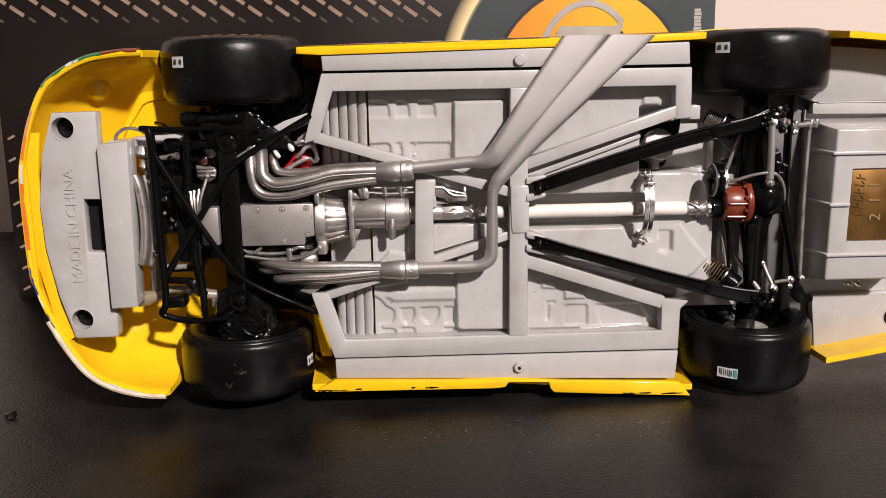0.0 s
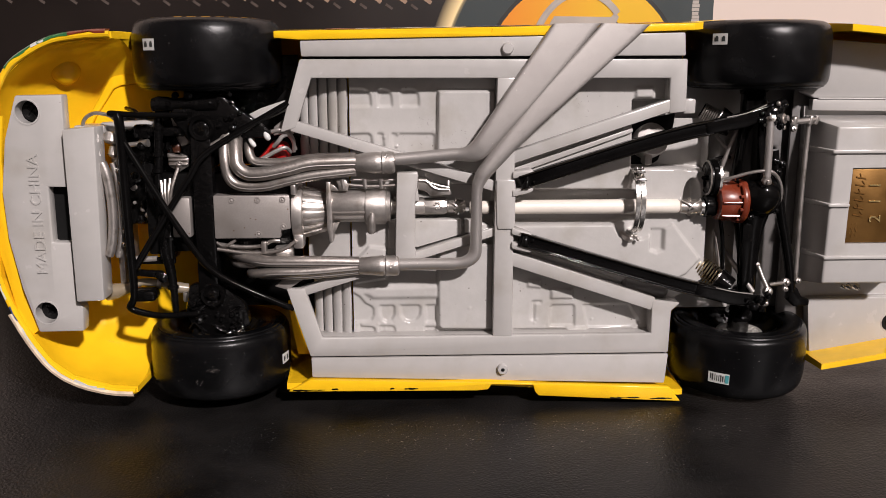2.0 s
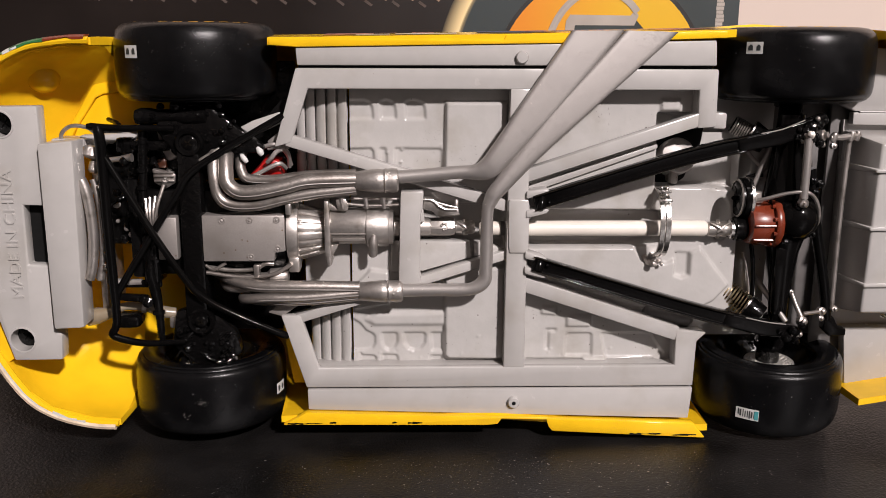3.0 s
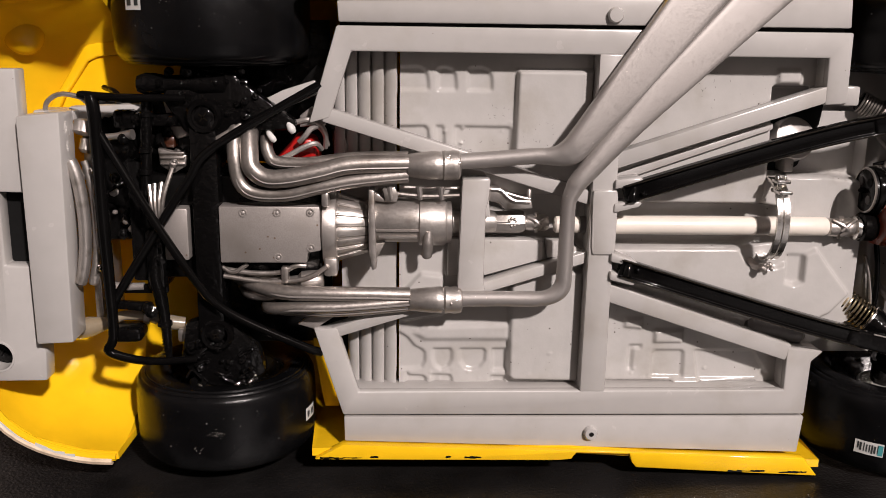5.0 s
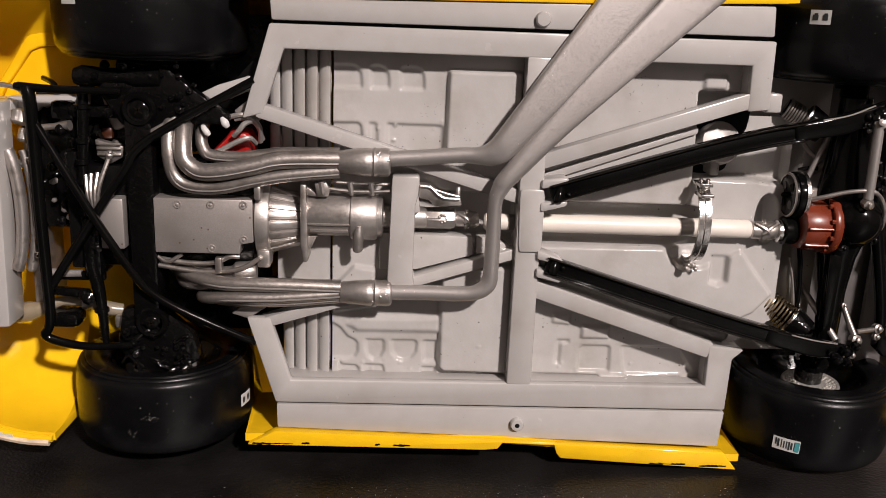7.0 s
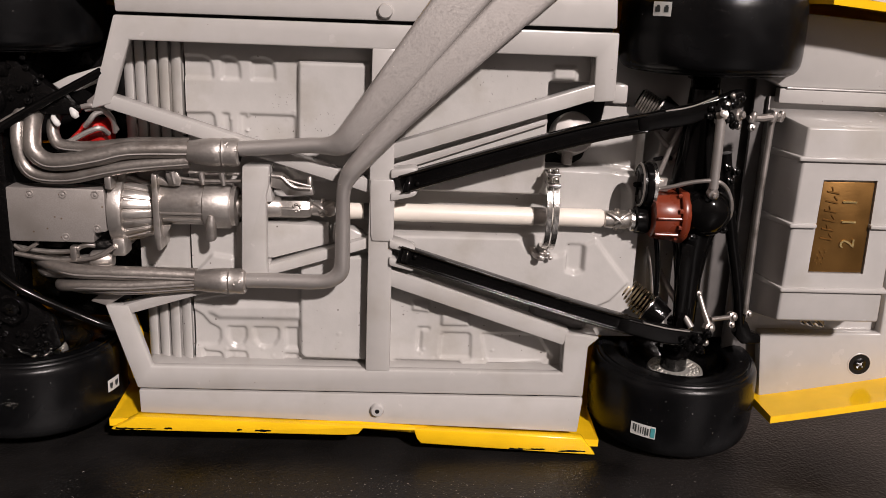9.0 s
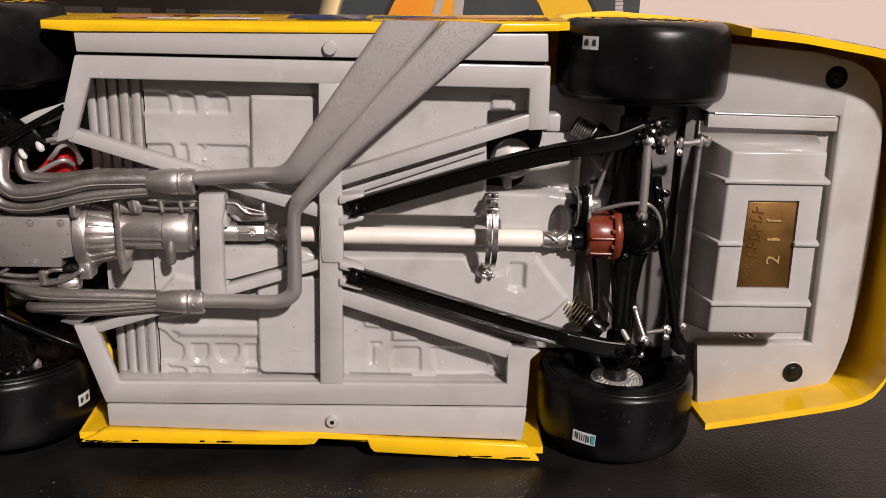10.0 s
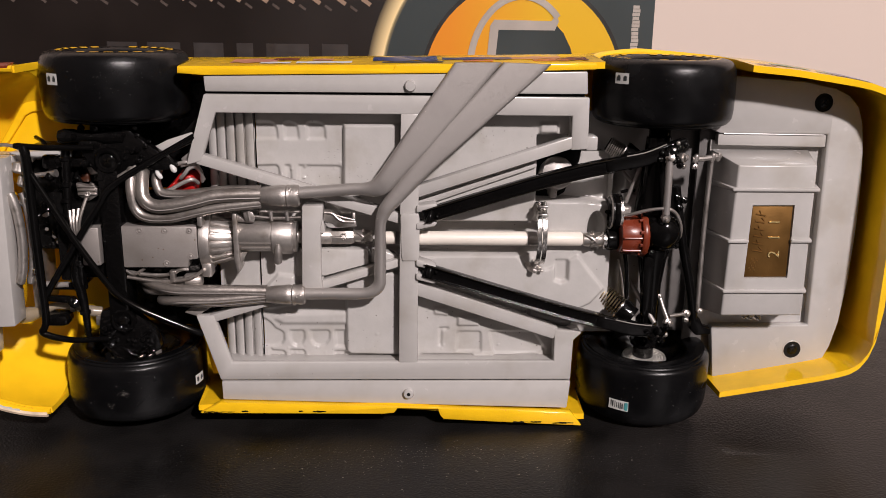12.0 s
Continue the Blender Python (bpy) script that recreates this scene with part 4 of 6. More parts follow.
for k in range(9):
    a = radians(-74 + k * 18.5)
    d = Vector((0, -math.cos(a), math.sin(a)))
    side = Vector((0, math.sin(a), math.cos(a)))
    for wide, high in ((1.0, 0.0), (0.72, 0.16)):
        bm = bmesh.new()
        rows = []
        for x, r, w in ((-25.0, 5.35 + high, 0.70 * wide), (-20.3 - 0.5 * (high > 0), 4.15 + high, 0.56 * wide)):
            foot = Vector((x, 4.6, 43.9)) + d * (r - 0.6)
            rows.append([bm.verts.new(foot + side * s * w * 1.1 + d * u) for s, u in ((-1, 0), (-0.92, 0.6), (0.92, 0.6), (1, 0))])
        for c in range(4):
            bm.faces.new((rows[0][c], rows[0][(c + 1) % 4], rows[1][(c + 1) % 4], rows[1][c]))
        bm.faces.new(rows[0]), bm.faces.new(rows[1])
        bmesh.ops.recalc_face_normals(bm, faces=bm.faces)
        soften(bm, 0.09, 2)
        rib = part("rib", bm, SILVER, bell) if high == 0 else part("rib_face", bm, SILVER, rib)
part("flange_ear", block(-26.9, -24.9, -0.2, 3.5, 36.9, 39.8, 0.35), SILVER, bell)
part("flange_ear", block(-27.0, -25.9, -1.8, 2.0, 48.0, 50.2, 0.3), SILVER, bell)
gearbox = part("gearbox", made(lathe, [(3.3, -19.6), (3.45, -19.4), (3.45, -12.6), (3.4, -9.2), (3.0, -8.8)], (0, 2.5, 45.3), (1, 0, 0), 30), CAST, car, "cast silver gearbox")
part("gearbox_flange", plate([(-20.1, 50.5), (-19.2, 50.4), (-19.0, 43), (-18.9, 38.4), (-19.6, 38.1), (-20.1, 41)], -1.0, 4, 0.2), SILVER, gearbox)
part("flange_web", plate([(-19.2, 42.0), (-17.6, 42.2), (-18.6, 40.2), (-19.2, 39.6)], 0.4, 1.2, 0.15), SILVER, gearbox)
part("flange_web", plate([(-19.3, 48.6), (-17.2, 48.4), (-18.6, 49.6), (-19.3, 50.0)], 0.0, 1.0, 0.15), SILVER, gearbox)
part("end_cover", made(lathe, [(3.5, -12.6), (3.75, -12.4), (3.75, -8.7), (3.5, -8.3), (2.6, -8.2)], (0, 2.5, 45.1), (1, 0, 0), 30), CAST, gearbox)
part("end_ring", made(lathe, [(3.0, -8.6), (3.2, -8.4), (3.2, -7.6), (2.2, -7.4)], (0, 2.4, 45.0), (1, 0, 0), 24), SILVER, gearbox)
part("drain_lug", made(tube, [(-11.1, -0.75, 44.2), (-11.2, -0.7, 42.4), (-11.3, -0.3, 40.4), (-11.3, -0.2, 40.0)], [0.55, 0.85, 0.82, 0.55], 12, 4), CAST, gearbox)
part("casting_line", made(tube, [(-19.0, -0.85, 44.3), (-12.4, -0.85, 44.3)], 0.2, 6, 0), SILVER, gearbox)
part("casting_line", made(tube, [(-18.6, -0.4, 43.2), (-12.8, -0.4, 43.2)], 0.24, 6, 0), SILVER, gearbox)
part("shift_rod", made(tube, [(-17.0, 0.2, 49.9), (-12.0, 0.0, 49.4), (-6.5, 0.0, 49.6)], 0.32, 8, 2), HEADER, gearbox, "dull silver shift rod")
part("shift_rod", made(tube, [(-15.5, 1.0, 50.6), (-6.5, 1.0, 50.5)], 0.28, 8, 0), SILVER, gearbox)
part("shift_plate", plate([(-18.0, 50.6), (-16.2, 50.8), (-15.6, 49.6), (-15.9, 48.6), (-17.6, 48.5)], -0.4, 0.4, 0.15), SILVER, gearbox)
for x in (-17.0, -12.6, -9.4):
    part("shift_lever", made(tube, [(x, -0.2, 50.9), (x + 0.3, -0.2, 48.9)], [0.5, 0.35], 8, 0), SILVER, gearbox)
part("tail_housing", made(lathe, [(1.9, -8.0), (1.7, -1.0), (1.5, -0.6)], (0, 3.0, 45.0), (1, 0, 0), 20), SILVER, gearbox)
bracket = part("mount_bracket", plate([(-2.0, 50.9), (-0.2, 50.7), (1.9, 49.0), (4.5, 48.8), (4.8, 47.5), (0.4, 47.3), (-0.2, 48.2), (-2.0, 48.6)], 0.6, 2.4, 0.25), SILVER, gearbox, "bent silver bracket")
part("bracket_bead", made(tube, [(-1.8, 0.55, 50.5), (-0.2, 0.5, 50.3), (1.0, 0.4, 49.2), (2.2, 0.4, 48.7), (4.2, 0.4, 48.6)], 0.3, 8, 4), SILVER, bracket)
part("bracket_bead", made(tube, [(0.4, 0.6, 50.0), (2.4, 0.5, 49.4), (4.3, 0.5, 49.0)], 0.2, 8, 3), SILVER, bracket)
part("bracket_pin", made(lathe, [(0.4, -0.8), (0.42, 0.7), (0.25, 0.9)], (4.1, 0.8, 49.6), (0, 0, 1), 10), SILVER, bracket)
sleeve = part("yoke_sleeve", made(lathe, [(1.5, -3.4), (1.75, -3.0), (1.78, 3.2), (1.55, 3.9), (0.9, 4.2)], (0, 3.6, 44.8), (1, 0, 0.02), 8), CAST, gearbox, "cast silver yoke sleeve")
part("sleeve_seam", made(tube, [(-2.4, 2.0, 45.0), (1.6, 2.0, 45.05)], 0.13, 6, 0), SILVER, sleeve)
for a in range(7):
    part("cap_lump", made(ball, (1.9 + 0.55 * math.cos(a * 0.9), 2.05, 45.05 + 0.6 * math.sin(a * 0.9)), 0.26, 7), CAST, sleeve)


def universal_joint(parent, at, k, slant):
    """A rounded yoke with wrapped lips, a cross pin and a collar."""
    x, y, z = at
    bm = bmesh.new()
    lathe(bm, [(0.7 * k, -1.9 * k), (1.15 * k, -1.6 * k), (1.25 * k, -0.5 * k), (0.95 * k, -0.1 * k), (1.2 * k, 0.3 * k), (1.3 * k, 1.2 * k), (1.0 * k, 1.8 * k)], at, (1, 0, 0), 12)
    tube(bm, [(x - 1.4 * k, y - 0.7 * k, z + 1.0 * k), (x - 0.2 * k, y - 1.25 * k, z + 0.45 * k), (x + 0.5 * k, y - 1.2 * k, z - 0.5 * k + slant), (x - 0.3 * k, y - 0.9 * k, z - 0.95 * k)], 0.3 * k, 8, 4)
    tube(bm, [(x + 1.5 * k, y - 0.6 * k, z + 1.0 * k), (x + 0.4 * k, y - 1.25 * k, z + 0.5 * k), (x - 0.4 * k, y - 1.2 * k, z - 0.3 * k)], 0.28 * k, 8, 4)
    tube(bm, [(x, y, z - 1.5 * k), (x, y, z + 1.5 * k)], [0.3 * k, 0.45 * k, 0.3 * k], 8, 0)
    part("universal_joint", bm, SILVER, parent, "cast silver universal joint")


shaft = part("drive_shaft", made(lathe, [(1.0, 8.6), (1.32, 8.9), (1.34, 12.3), (1.2, 12.4), (1.2, 16.8), (1.46, 16.9), (1.5, 40.0), (1.42, 40.2), (1.42, 42.2), (1.5, 42.4), (1.5, 51.2), (1.2, 51.6)], (0, 4.0, 44.4), (1, -0.028, 0.004), 26), IVORY, car, "ivory painted drive shaft")
universal_joint(shaft, (5.9, 4.2, 44.6), 1.05, 0.1)
universal_joint(shaft, (53.7, 2.5, 44.5), 1.2, 0.2)
part("shaft_collar", made(lathe, [(1.36, 12.6), (1.36, 14.4), (1.3, 14.5)], (0, 4.0, 44.4), (1, -0.028, 0.004), 20), CHARCOAL_AND_SHADE, shaft)
part("shaft_collar", made(lathe, [(1.48, 40.15), (1.48, 42.2), (1.4, 42.3)], (0, 4.0, 44.4), (1, -0.028, 0.004), 20), SILVER_FLAT, shaft)


def strap(x, wide, lean):
    """A flat band bent round the shaft."""
    bm = bmesh.new()
    rows = []
    for a in np.linspace(math.pi * 0.40, math.pi * 1.60, 26):
        y, z = 3.0 + 5.4 * math.cos(a), 45.7 + 6.6 * math.sin(a)
        yi, zi = 3.0 + 4.9 * math.cos(a), 45.7 + 6.1 * math.sin(a)
        dx = lean * (z - 45.7)
        rows.append([bm.verts.new(q) for q in ((x + dx, y, z), (x + wide + dx, y, z), (x + wide + dx, yi, zi), (x + dx, yi, zi))])
    for a, b in zip(rows, rows[1:]):
        for i in range(4):
            bm.faces.new((a[i], b[i], b[(i + 1) % 4], a[(i + 1) % 4]))
    bm.faces.new(rows[0]), bm.faces.new(rows[-1][::-1])
    return bm


hoop = part("shaft_safety_hoop", strap(41.5, 0.85, 0.0), CHROME, car, "bright metal safety hoop round the shaft")
part("hoop_strap", strap(42.55, 0.9, 0.0), CHROME, hoop)
for z in (52.2, 50.7):
    part("hoop_clamp", block(41.4, 43.5, -1.1 + (52.2 - z) * -0.7, 1.2, z - 0.35, z + 0.2, 0.15), CHROME, hoop)
for x in (41.9, 43.0):
    part("clamp_tip", made(ball, (x, 0.2, 52.7), 0.4, 8), CHROME, hoop)
bm = bmesh.new()
rng = random.Random(12)
for k in range(9):
    ball(bm, (42.4 + rng.uniform(-0.9, 0.9), 1.6 + rng.uniform(-0.6, 0.6), 38.4 + rng.uniform(-0.8, 0.9)), rng.uniform(0.3, 0.55), 7)
part("hoop_weld", bm, SILVER, hoop)
part("hoop_foot", made(tube, [(40.4, 4.4, 38.6), (41.2, 2.8, 37.9), (42.6, 2.0, 38.4)], [0.7, 0.6, 0.5], 8), SILVER, hoop)

# ---- exhaust ----
exhaust = part("exhaust_collector", made(lathe, [(1.55, -14.3), (1.72, -14.1), (2.2, -10.4), (2.15, -9.4), (1.95, -9.0), (1.9, -6.6), (1.5, -6.4)], (0, -0.6, 54.15), (1, 0, 0.0), 22), CAST, car, "grey-silver exhaust collector with weld seam")
part("collector_weld", made(lathe, [(2.0, -9.2), (2.25, -8.9), (2.12, -8.3), (2.25, -7.6), (2.1, -6.7), (1.6, -6.4)], (0, -0.6, 54.2), (1, 0, 0), 22), CAST, exhaust)
exhaust_low = part("exhaust_collector", made(lathe, [(1.5, -13.9), (1.7, -13.7), (2.05, -9.9), (2.1, -9.1), (1.9, -8.8), (1.9, -6.0), (1.4, -5.8)], (0, -0.6, 33.4), (1, 0, 0), 22), CAST, car, "grey-silver exhaust collector with weld seam")
part("collector_weld", made(lathe, [(1.9, -8.7), (2.15, -8.4), (2.0, -7.7), (2.12, -7.0), (2.0, -6.1), (1.5, -5.8)], (0, -0.6, 33.4), (1, 0, 0), 22), CAST, exhaust_low)
rng = random.Random(6)
for owner, zc, xs, r in ((exhaust, 54.2, (-9.0,), 1.98), (exhaust_low, 33.4, (-8.6,), 1.88)):
    for x in xs:
        bead = bmesh.new()
        for k in range(34):
            a = 2 * math.pi * (k + rng.uniform(-0.3, 0.3)) / 34
            if rng.random() < 0.8:
                ball(bead, (x + rng.uniform(-0.2, 0.25), -0.6 - (r - 0.08) * math.cos(a), zc + (r - 0.08) * math.sin(a)), rng.uniform(0.14, 0.26), 7)
        for k in range(26):
            a = rng.uniform(-1.3, 1.3)
            ball(bead, (x + rng.uniform(0.3, 2.4), -0.6 - (r - 0.16) * math.cos(a), zc + (r - 0.16) * math.sin(a)), rng.uniform(0.2, 0.42), 7)
        part("weld_bead", bead, CAST, owner)
for pts, r in (([(-39.7, 3.5, 61.5), (-39.6, 0.4, 58.6), (-39.5, -1.2, 55.4), (-38.8, -1.5, 51.6), (-36.6, -1.6, 50.0), (-32.0, -1.6, 49.9), (-27.1, -1.5, 51.0), (-22.2, -1.2, 51.9), (-14.2, -0.6, 52.7)], 1.12), ([(-37.5, 3.5, 61.0), (-37.5, 0.2, 58.4), (-37.3, -1.6, 55.8), (-36.9, -2.2, 53.8), (-35.0, -2.5, 52.4), (-31.8, -2.6, 52.4), (-27.1, -2.3, 53.3), (-22.6, -1.8, 54.3), (-14.2, -1.0, 54.5)], 1.36), ([(-35.0, 5, 60.0), (-35.3, 2.0, 57.4), (-34.9, 0.9, 55.4), (-33.6, 0.5, 54.3), (-29.1, 0.3, 54.2), (-22, 0.3, 55.0), (-14.2, 0.3, 55.2)], 0.95), ([(-31, 5, 50.2), (-27.5, 2.0, 50.9), (-22, 0.8, 51.3), (-14.2, 0.6, 52.9)], 0.8)):
    pipe = part("header_pipe", made(tube, pts, r, 16, 6), HEADER, exhaust)
    part("seam_ridge", made(tube, [(x, y - r * 0.93, z - r * 0.36) for x, y, z in pts[2:]], 0.13, 6, 6), PIPE, pipe)
for pts, r in (([(-42.0, 5, 36.6), (-38.4, 1.2, 35.6), (-33, -1.4, 34.8), (-27, -1.8, 34.7), (-20, -1.4, 34.5), (-13.9, -0.9, 34.2)], 1.15), ([(-36, 5, 31.4), (-35.4, 0.2, 31.8), (-31, -1.8, 32.5), (-24, -1.8, 32.6), (-13.9, -1.0, 33.2)], 0.95), ([(-34, 5, 30.2), (-33.4, 0.6, 31.4), (-29, -1.0, 31.6), (-22, -1.0, 31.8), (-13.9, -0.4, 32.4)], 0.85), ([(-40, 5, 34.0), (-38, 1.5, 33.6), (-32, 0.2, 34.0), (-24, 0.2, 34.2), (-13.9, 0.4, 34.2)], 0.9)):
    pipe = part("header_pipe", made(tube, pts, r, 16, 6), HEADER, exhaust_low)
    part("seam_ridge", made(tube, [(x, y - r * 0.97, z - r * 0.25) for x, y, z in pts[1:]], 0.16, 6, 6), PIPE, pipe)


def drawn_pipe(name, lines, parent, label):
    """A pipe that flattens and widens: cross-lines of left x, z, right x, z, depth and half thickness, root to outlet."""
    left = spline([(a, y, b) for a, b, c, d, y, h in lines], 5)
    right = spline([(c, y, d) for a, b, c, d, y, h in lines], 5)
    half = spline([(h, 0, 0) for a, b, c, d, y, h in lines], 5)
    bm = bmesh.new()
    rings, m = [], 24
    for p, q, h in zip(left, right, half):
        mid, across = (p + q) / 2, (q - p) / 2
        power = 1.0 if across.length < 1.5 else max(0.30, 1.0 - (across.length - 1.5) * 0.55)
        ring = []
        for k in range(m):
            a = 2 * math.pi * k / m
            c, s = math.cos(a), math.sin(a)
            ring.append(bm.verts.new(mid + across * math.copysign(abs(c) ** power, c) + Vector((0, -h.x * math.copysign(abs(s) ** power, s), 0))))
        rings.append(ring)
    for r, s in zip(rings, rings[1:]):
        for i in range(m):
            bm.faces.new((r[i], r[(i + 1) % m], s[(i + 1) % m], s[i]))
    bm.faces.new(rings[0][::-1]), bm.faces.new(rings[-1])
    return part(name, bm, PIPE, parent, label)


drawn_pipe("side_pipe", [(-6.8, 56.0, -6.8, 53.6, -0.8, 1.2), (-2, 56.4, -1.8, 54.0, -1.0, 1.15), (4, 57.0, 4.6, 54.6, -1.5, 1.15), (6.6, 57.2, 8.6, 54.4, -1.9, 1.3), (8.2, 58.0, 10.8, 55.0, -2.2, 1.4), (10.2, 60.6, 13.2, 57.4, -2.3, 1.4), (16.8, 70.2, 22.0, 67.4, -2.0, 1.1), (24.0, 80.7, 33.2, 80.8, -1.4, 1.0)], exhaust, "flattened grey-silver side pipe")
drawn_pipe("side_pipe", [(-6.2, 32.4, -6.2, 34.9, -0.8, 1.2), (0, 32.6, 0, 35.0, -1.2, 1.15), (5.0, 32.7, 5.0, 35.1, -1.7, 1.15), (8.4, 33.4, 7.0, 35.5, -2.0, 1.15), (10.4, 35.3, 8.1, 36.6, -2.1, 1.15), (10.7, 38.5, 8.3, 38.7, -2.2, 1.15), (10.7, 44, 8.4, 44, -2.3, 1.15), (10.7, 48.6, 8.5, 49.0, -2.4, 1.2), (11.4, 50.4, 9.0, 51.3, -2.5, 1.25), (13.2, 52.6, 10.3, 54.0, -2.6, 1.3), (22.6, 62.2, 18.0, 63.6, -2.2, 1.1), (42.8, 80.6, 33.4, 80.8, -1.3, 1.0)], exhaust_low, "flattened grey-silver side pipe with crossover")

# ---- front suspension and engine bay ----
def rod(name, pts, r, mat, label="", seg=12, smooth=6, parent=car):
    return part(name, made(tube, pts, r, seg, smooth), mat, parent, label)


rod("chassis_tube", [(-58.4, -1.8, 58.4), (-50.8, -2.4, 45.0), (-45.4, -2.3, 36.2), (-42.8, -1.8, 32.9), (-38.6, -1.2, 30.0), (-30.0, -0.2, 25.6), (-27.5, 0.6, 24.4)], 0.66, BLACK_GLOSS, "black bent chassis tube")
rod("chassis_tube", [(-58.6, -1.4, 32.8), (-50.8, -1.4, 45.0), (-46.0, -1.7, 52.2), (-43.6, -1.6, 55.7), (-37.0, -0.9, 60.0), (-27.0, 0.5, 65.7)], 0.68, BLACK_GLOSS, "black bent chassis tube")
rod("front_hoop", [(-59.4, -1.6, 63.8), (-59.0, -1.8, 61.8), (-58.9, -1.8, 57.0), (-58.8, -1.8, 44), (-58.5, -1.8, 30), (-58.9, -1.7, 27.0), (-59.6, -1.4, 25.4), (-57.0, -1.2, 24.2), (-53.0, -1.0, 23.6), (-46.5, -0.6, 23.8)], [0.9, 0.95, 0.95, 0.92, 0.8, 0.72, 0.72, 0.7, 0.62, 0.55], BLACK_GLOSS, "black front hoop")
rod("front_hoop", [(-61.0, -1.4, 63.9), (-60.5, -1.6, 63.9), (-55.0, -1.4, 63.6), (-46.2, -0.8, 63.6)], [0.3, 0.66, 0.6, 0.55], BLACK_GLOSS, "black front hoop", smooth=3)
part("housing_top", block(-68.6, -62.8, 0.8, 7.0, 60.0, 61.5, 0.3), GREY, radiator)
part("radiator_ledge", plate([(-64.5, 61.9), (-52.6, 62.5), (-52.8, 60.5), (-59.4, 60.6), (-60.8, 59.4), (-64.5, 59.2)], 3.2, 6.0, 0.5), GREY, car, "light grey ledge behind the hoop")
part("engine_crossmember", block(-46.2, -42.1, -0.6, 6, 27, 62, 0.6), BLACK_LUMPY, car, "black engine crossmember")
for s in (1, -1):
    def w(z, s=s):
        return MID + s * (z - MID)
    rng = random.Random(5 + s)
    if s > 0:
        arm = part("control_arm", plate([(-50.0, 63.5), (-48.8, 66.5), (-44, 67.4), (-40.0, 67.6), (-36.2, 64.4), (-30.4, 60.4), (-30.8, 59.0), (-38.8, 58.8), (-42.2, 57.6), (-46.8, 58.4)], 0.0, 2.6, 0.8), BLACK_LUMPY, car, "glossy black triangular control arm")
        hub = (-43.9, 60.9)
        part("arm_pivot", made(lathe, [(0.5, -53.6), (1.2, -53.3), (1.6, -52.2), (1.5, -50.6), (1.25, -49.4), (1.25, -46), (1.7, -44.4), (1.6, -40.8), (0.6, -40.2)], (0, 0.9, 66.5), (1, 0, 0.02), 16), BLACK_LUMPY, arm)
        part("knuckle_block", block(-47.4, -40.2, 0.4, 5, 64.8, 68.2, 0.9), BLACK_LUMPY, arm)
        spots = [(rng.uniform(-50, -35), rng.uniform(58, 69.5)) for k in range(22)]
    else:
        arm = part("control_arm", plate([(-48.4, 29.4), (-44.0, 30.6), (-40.4, 28.6), (-37.2, 25.6), (-36.0, 21.2), (-38.8, 19.4), (-42.6, 18.2), (-47.2, 19.6), (-49.4, 23.2)], 0.2, 2.8, 0.9), BLACK_LUMPY, car, "glossy black lumpy lower control arm")
        hub = (-43.5, 27.6)
        for k in range(16):
            u, v = rng.uniform(-47.5, -38.5), rng.uniform(19.6, 27.5)
            strand = [(u, 0.4, v)]
            for j in range(3):
                u, v = u + rng.uniform(-1.6, 1.6), v + rng.uniform(-1.3, 1.3)
                strand.append((u, rng.uniform(-0.6, 0.2), v))
            part("paint_ridge", made(tube, strand, [0.2, rng.uniform(0.2, 0.45), 0.15], 7, 4), BLACK_LUMPY, arm)
        spots = [(rng.uniform(-47.6, -37.5), w(rng.uniform(19.4, 27.0))) for k in range(20)]
        for path in ([(-47.8, 19.1), (-45.8, 18.4), (-43.7, 18.2)], [(-41.0, 18.7), (-39.4, 19.4), (-37.9, 20.2)]):
            for k, p in enumerate(spline([(x, 0.0, z) for x, z in path], 5)):
                for up in (0.0, 0.62):
                    part("vent_bead", made(ball, (p.x, 0.0, p.z + up), 0.27, 7), CHROME if k % 3 else STEEL_AND_GLINT, arm)
    part("spring_cup", made(lathe, [(2.7, 0.8), (2.6, -0.5), (2.2, -0.9), (1.75, -0.8), (1.6, 0.2)], (hub[0], 0, hub[1]), (0, 1, 0), 24), BLACK_GLOSS, arm)
    screw(arm, (hub[0], -0.75, hub[1]), (0, -1, 0), 1.45 if s > 0 else 1.15, BLACK_GLOSS)
    for u, v in spots:
        b = bmesh.new()
        bolt(b, (u, rng.uniform(-0.5, 0.2), w(v)), rng.uniform(0.3, 0.75), (rng.uniform(-0.6, 0.6), -1, rng.uniform(-0.6, 0.6)), 7)
        part("arm_bolt", b, BLACK_LUMPY, arm)
    part("steering_knuckle", made(lathe, [(3.6, 0), (4.2, 1.2), (4.2, 3.2), (3.0, 4.4)], (FRONT_AXLE, AXLE_Y, w(66.2)), (0, 0, s), 18), BLACK_LUMPY, car, "black steering knuckle")
part("ball_joint", made(ball, (-45.5, 1, 68.6), 1.0, 10), BLACK_LUMPY, car)
part("ball_joint", made(ball, (-39.0, 1.6, 68.4), 1.0, 10), BLACK_LUMPY, car)
rod("tie_rod", [(-53.6, 1.4, 45.5), (-52.9, 1.2, 54), (-52.4, 1.0, 63)], 0.85, BLACK_LUMPY, "black tie rod", smooth=3)
low_rod = rod("tie_rod", [(-52.0, 1.0, 41.6), (-52.6, 1.0, 37.2), (-51.9, 1.0, 32.9), (-51.5, 1.0, 29.4), (-51.3, 1.0, 23.6)], [0.7, 1.1, 1.0, 0.8, 0.6], BLACK_LUMPY, "black lower tie rod")
for k in range(9):
    part("rod_thread", made(lathe, [(0.5, -0.15), (0.82, 0.0), (0.5, 0.15)], (-51.4, 1.0, 28.2 - k * 0.5), (0, 0, 1), 10), BLACK_LUMPY, low_rod)
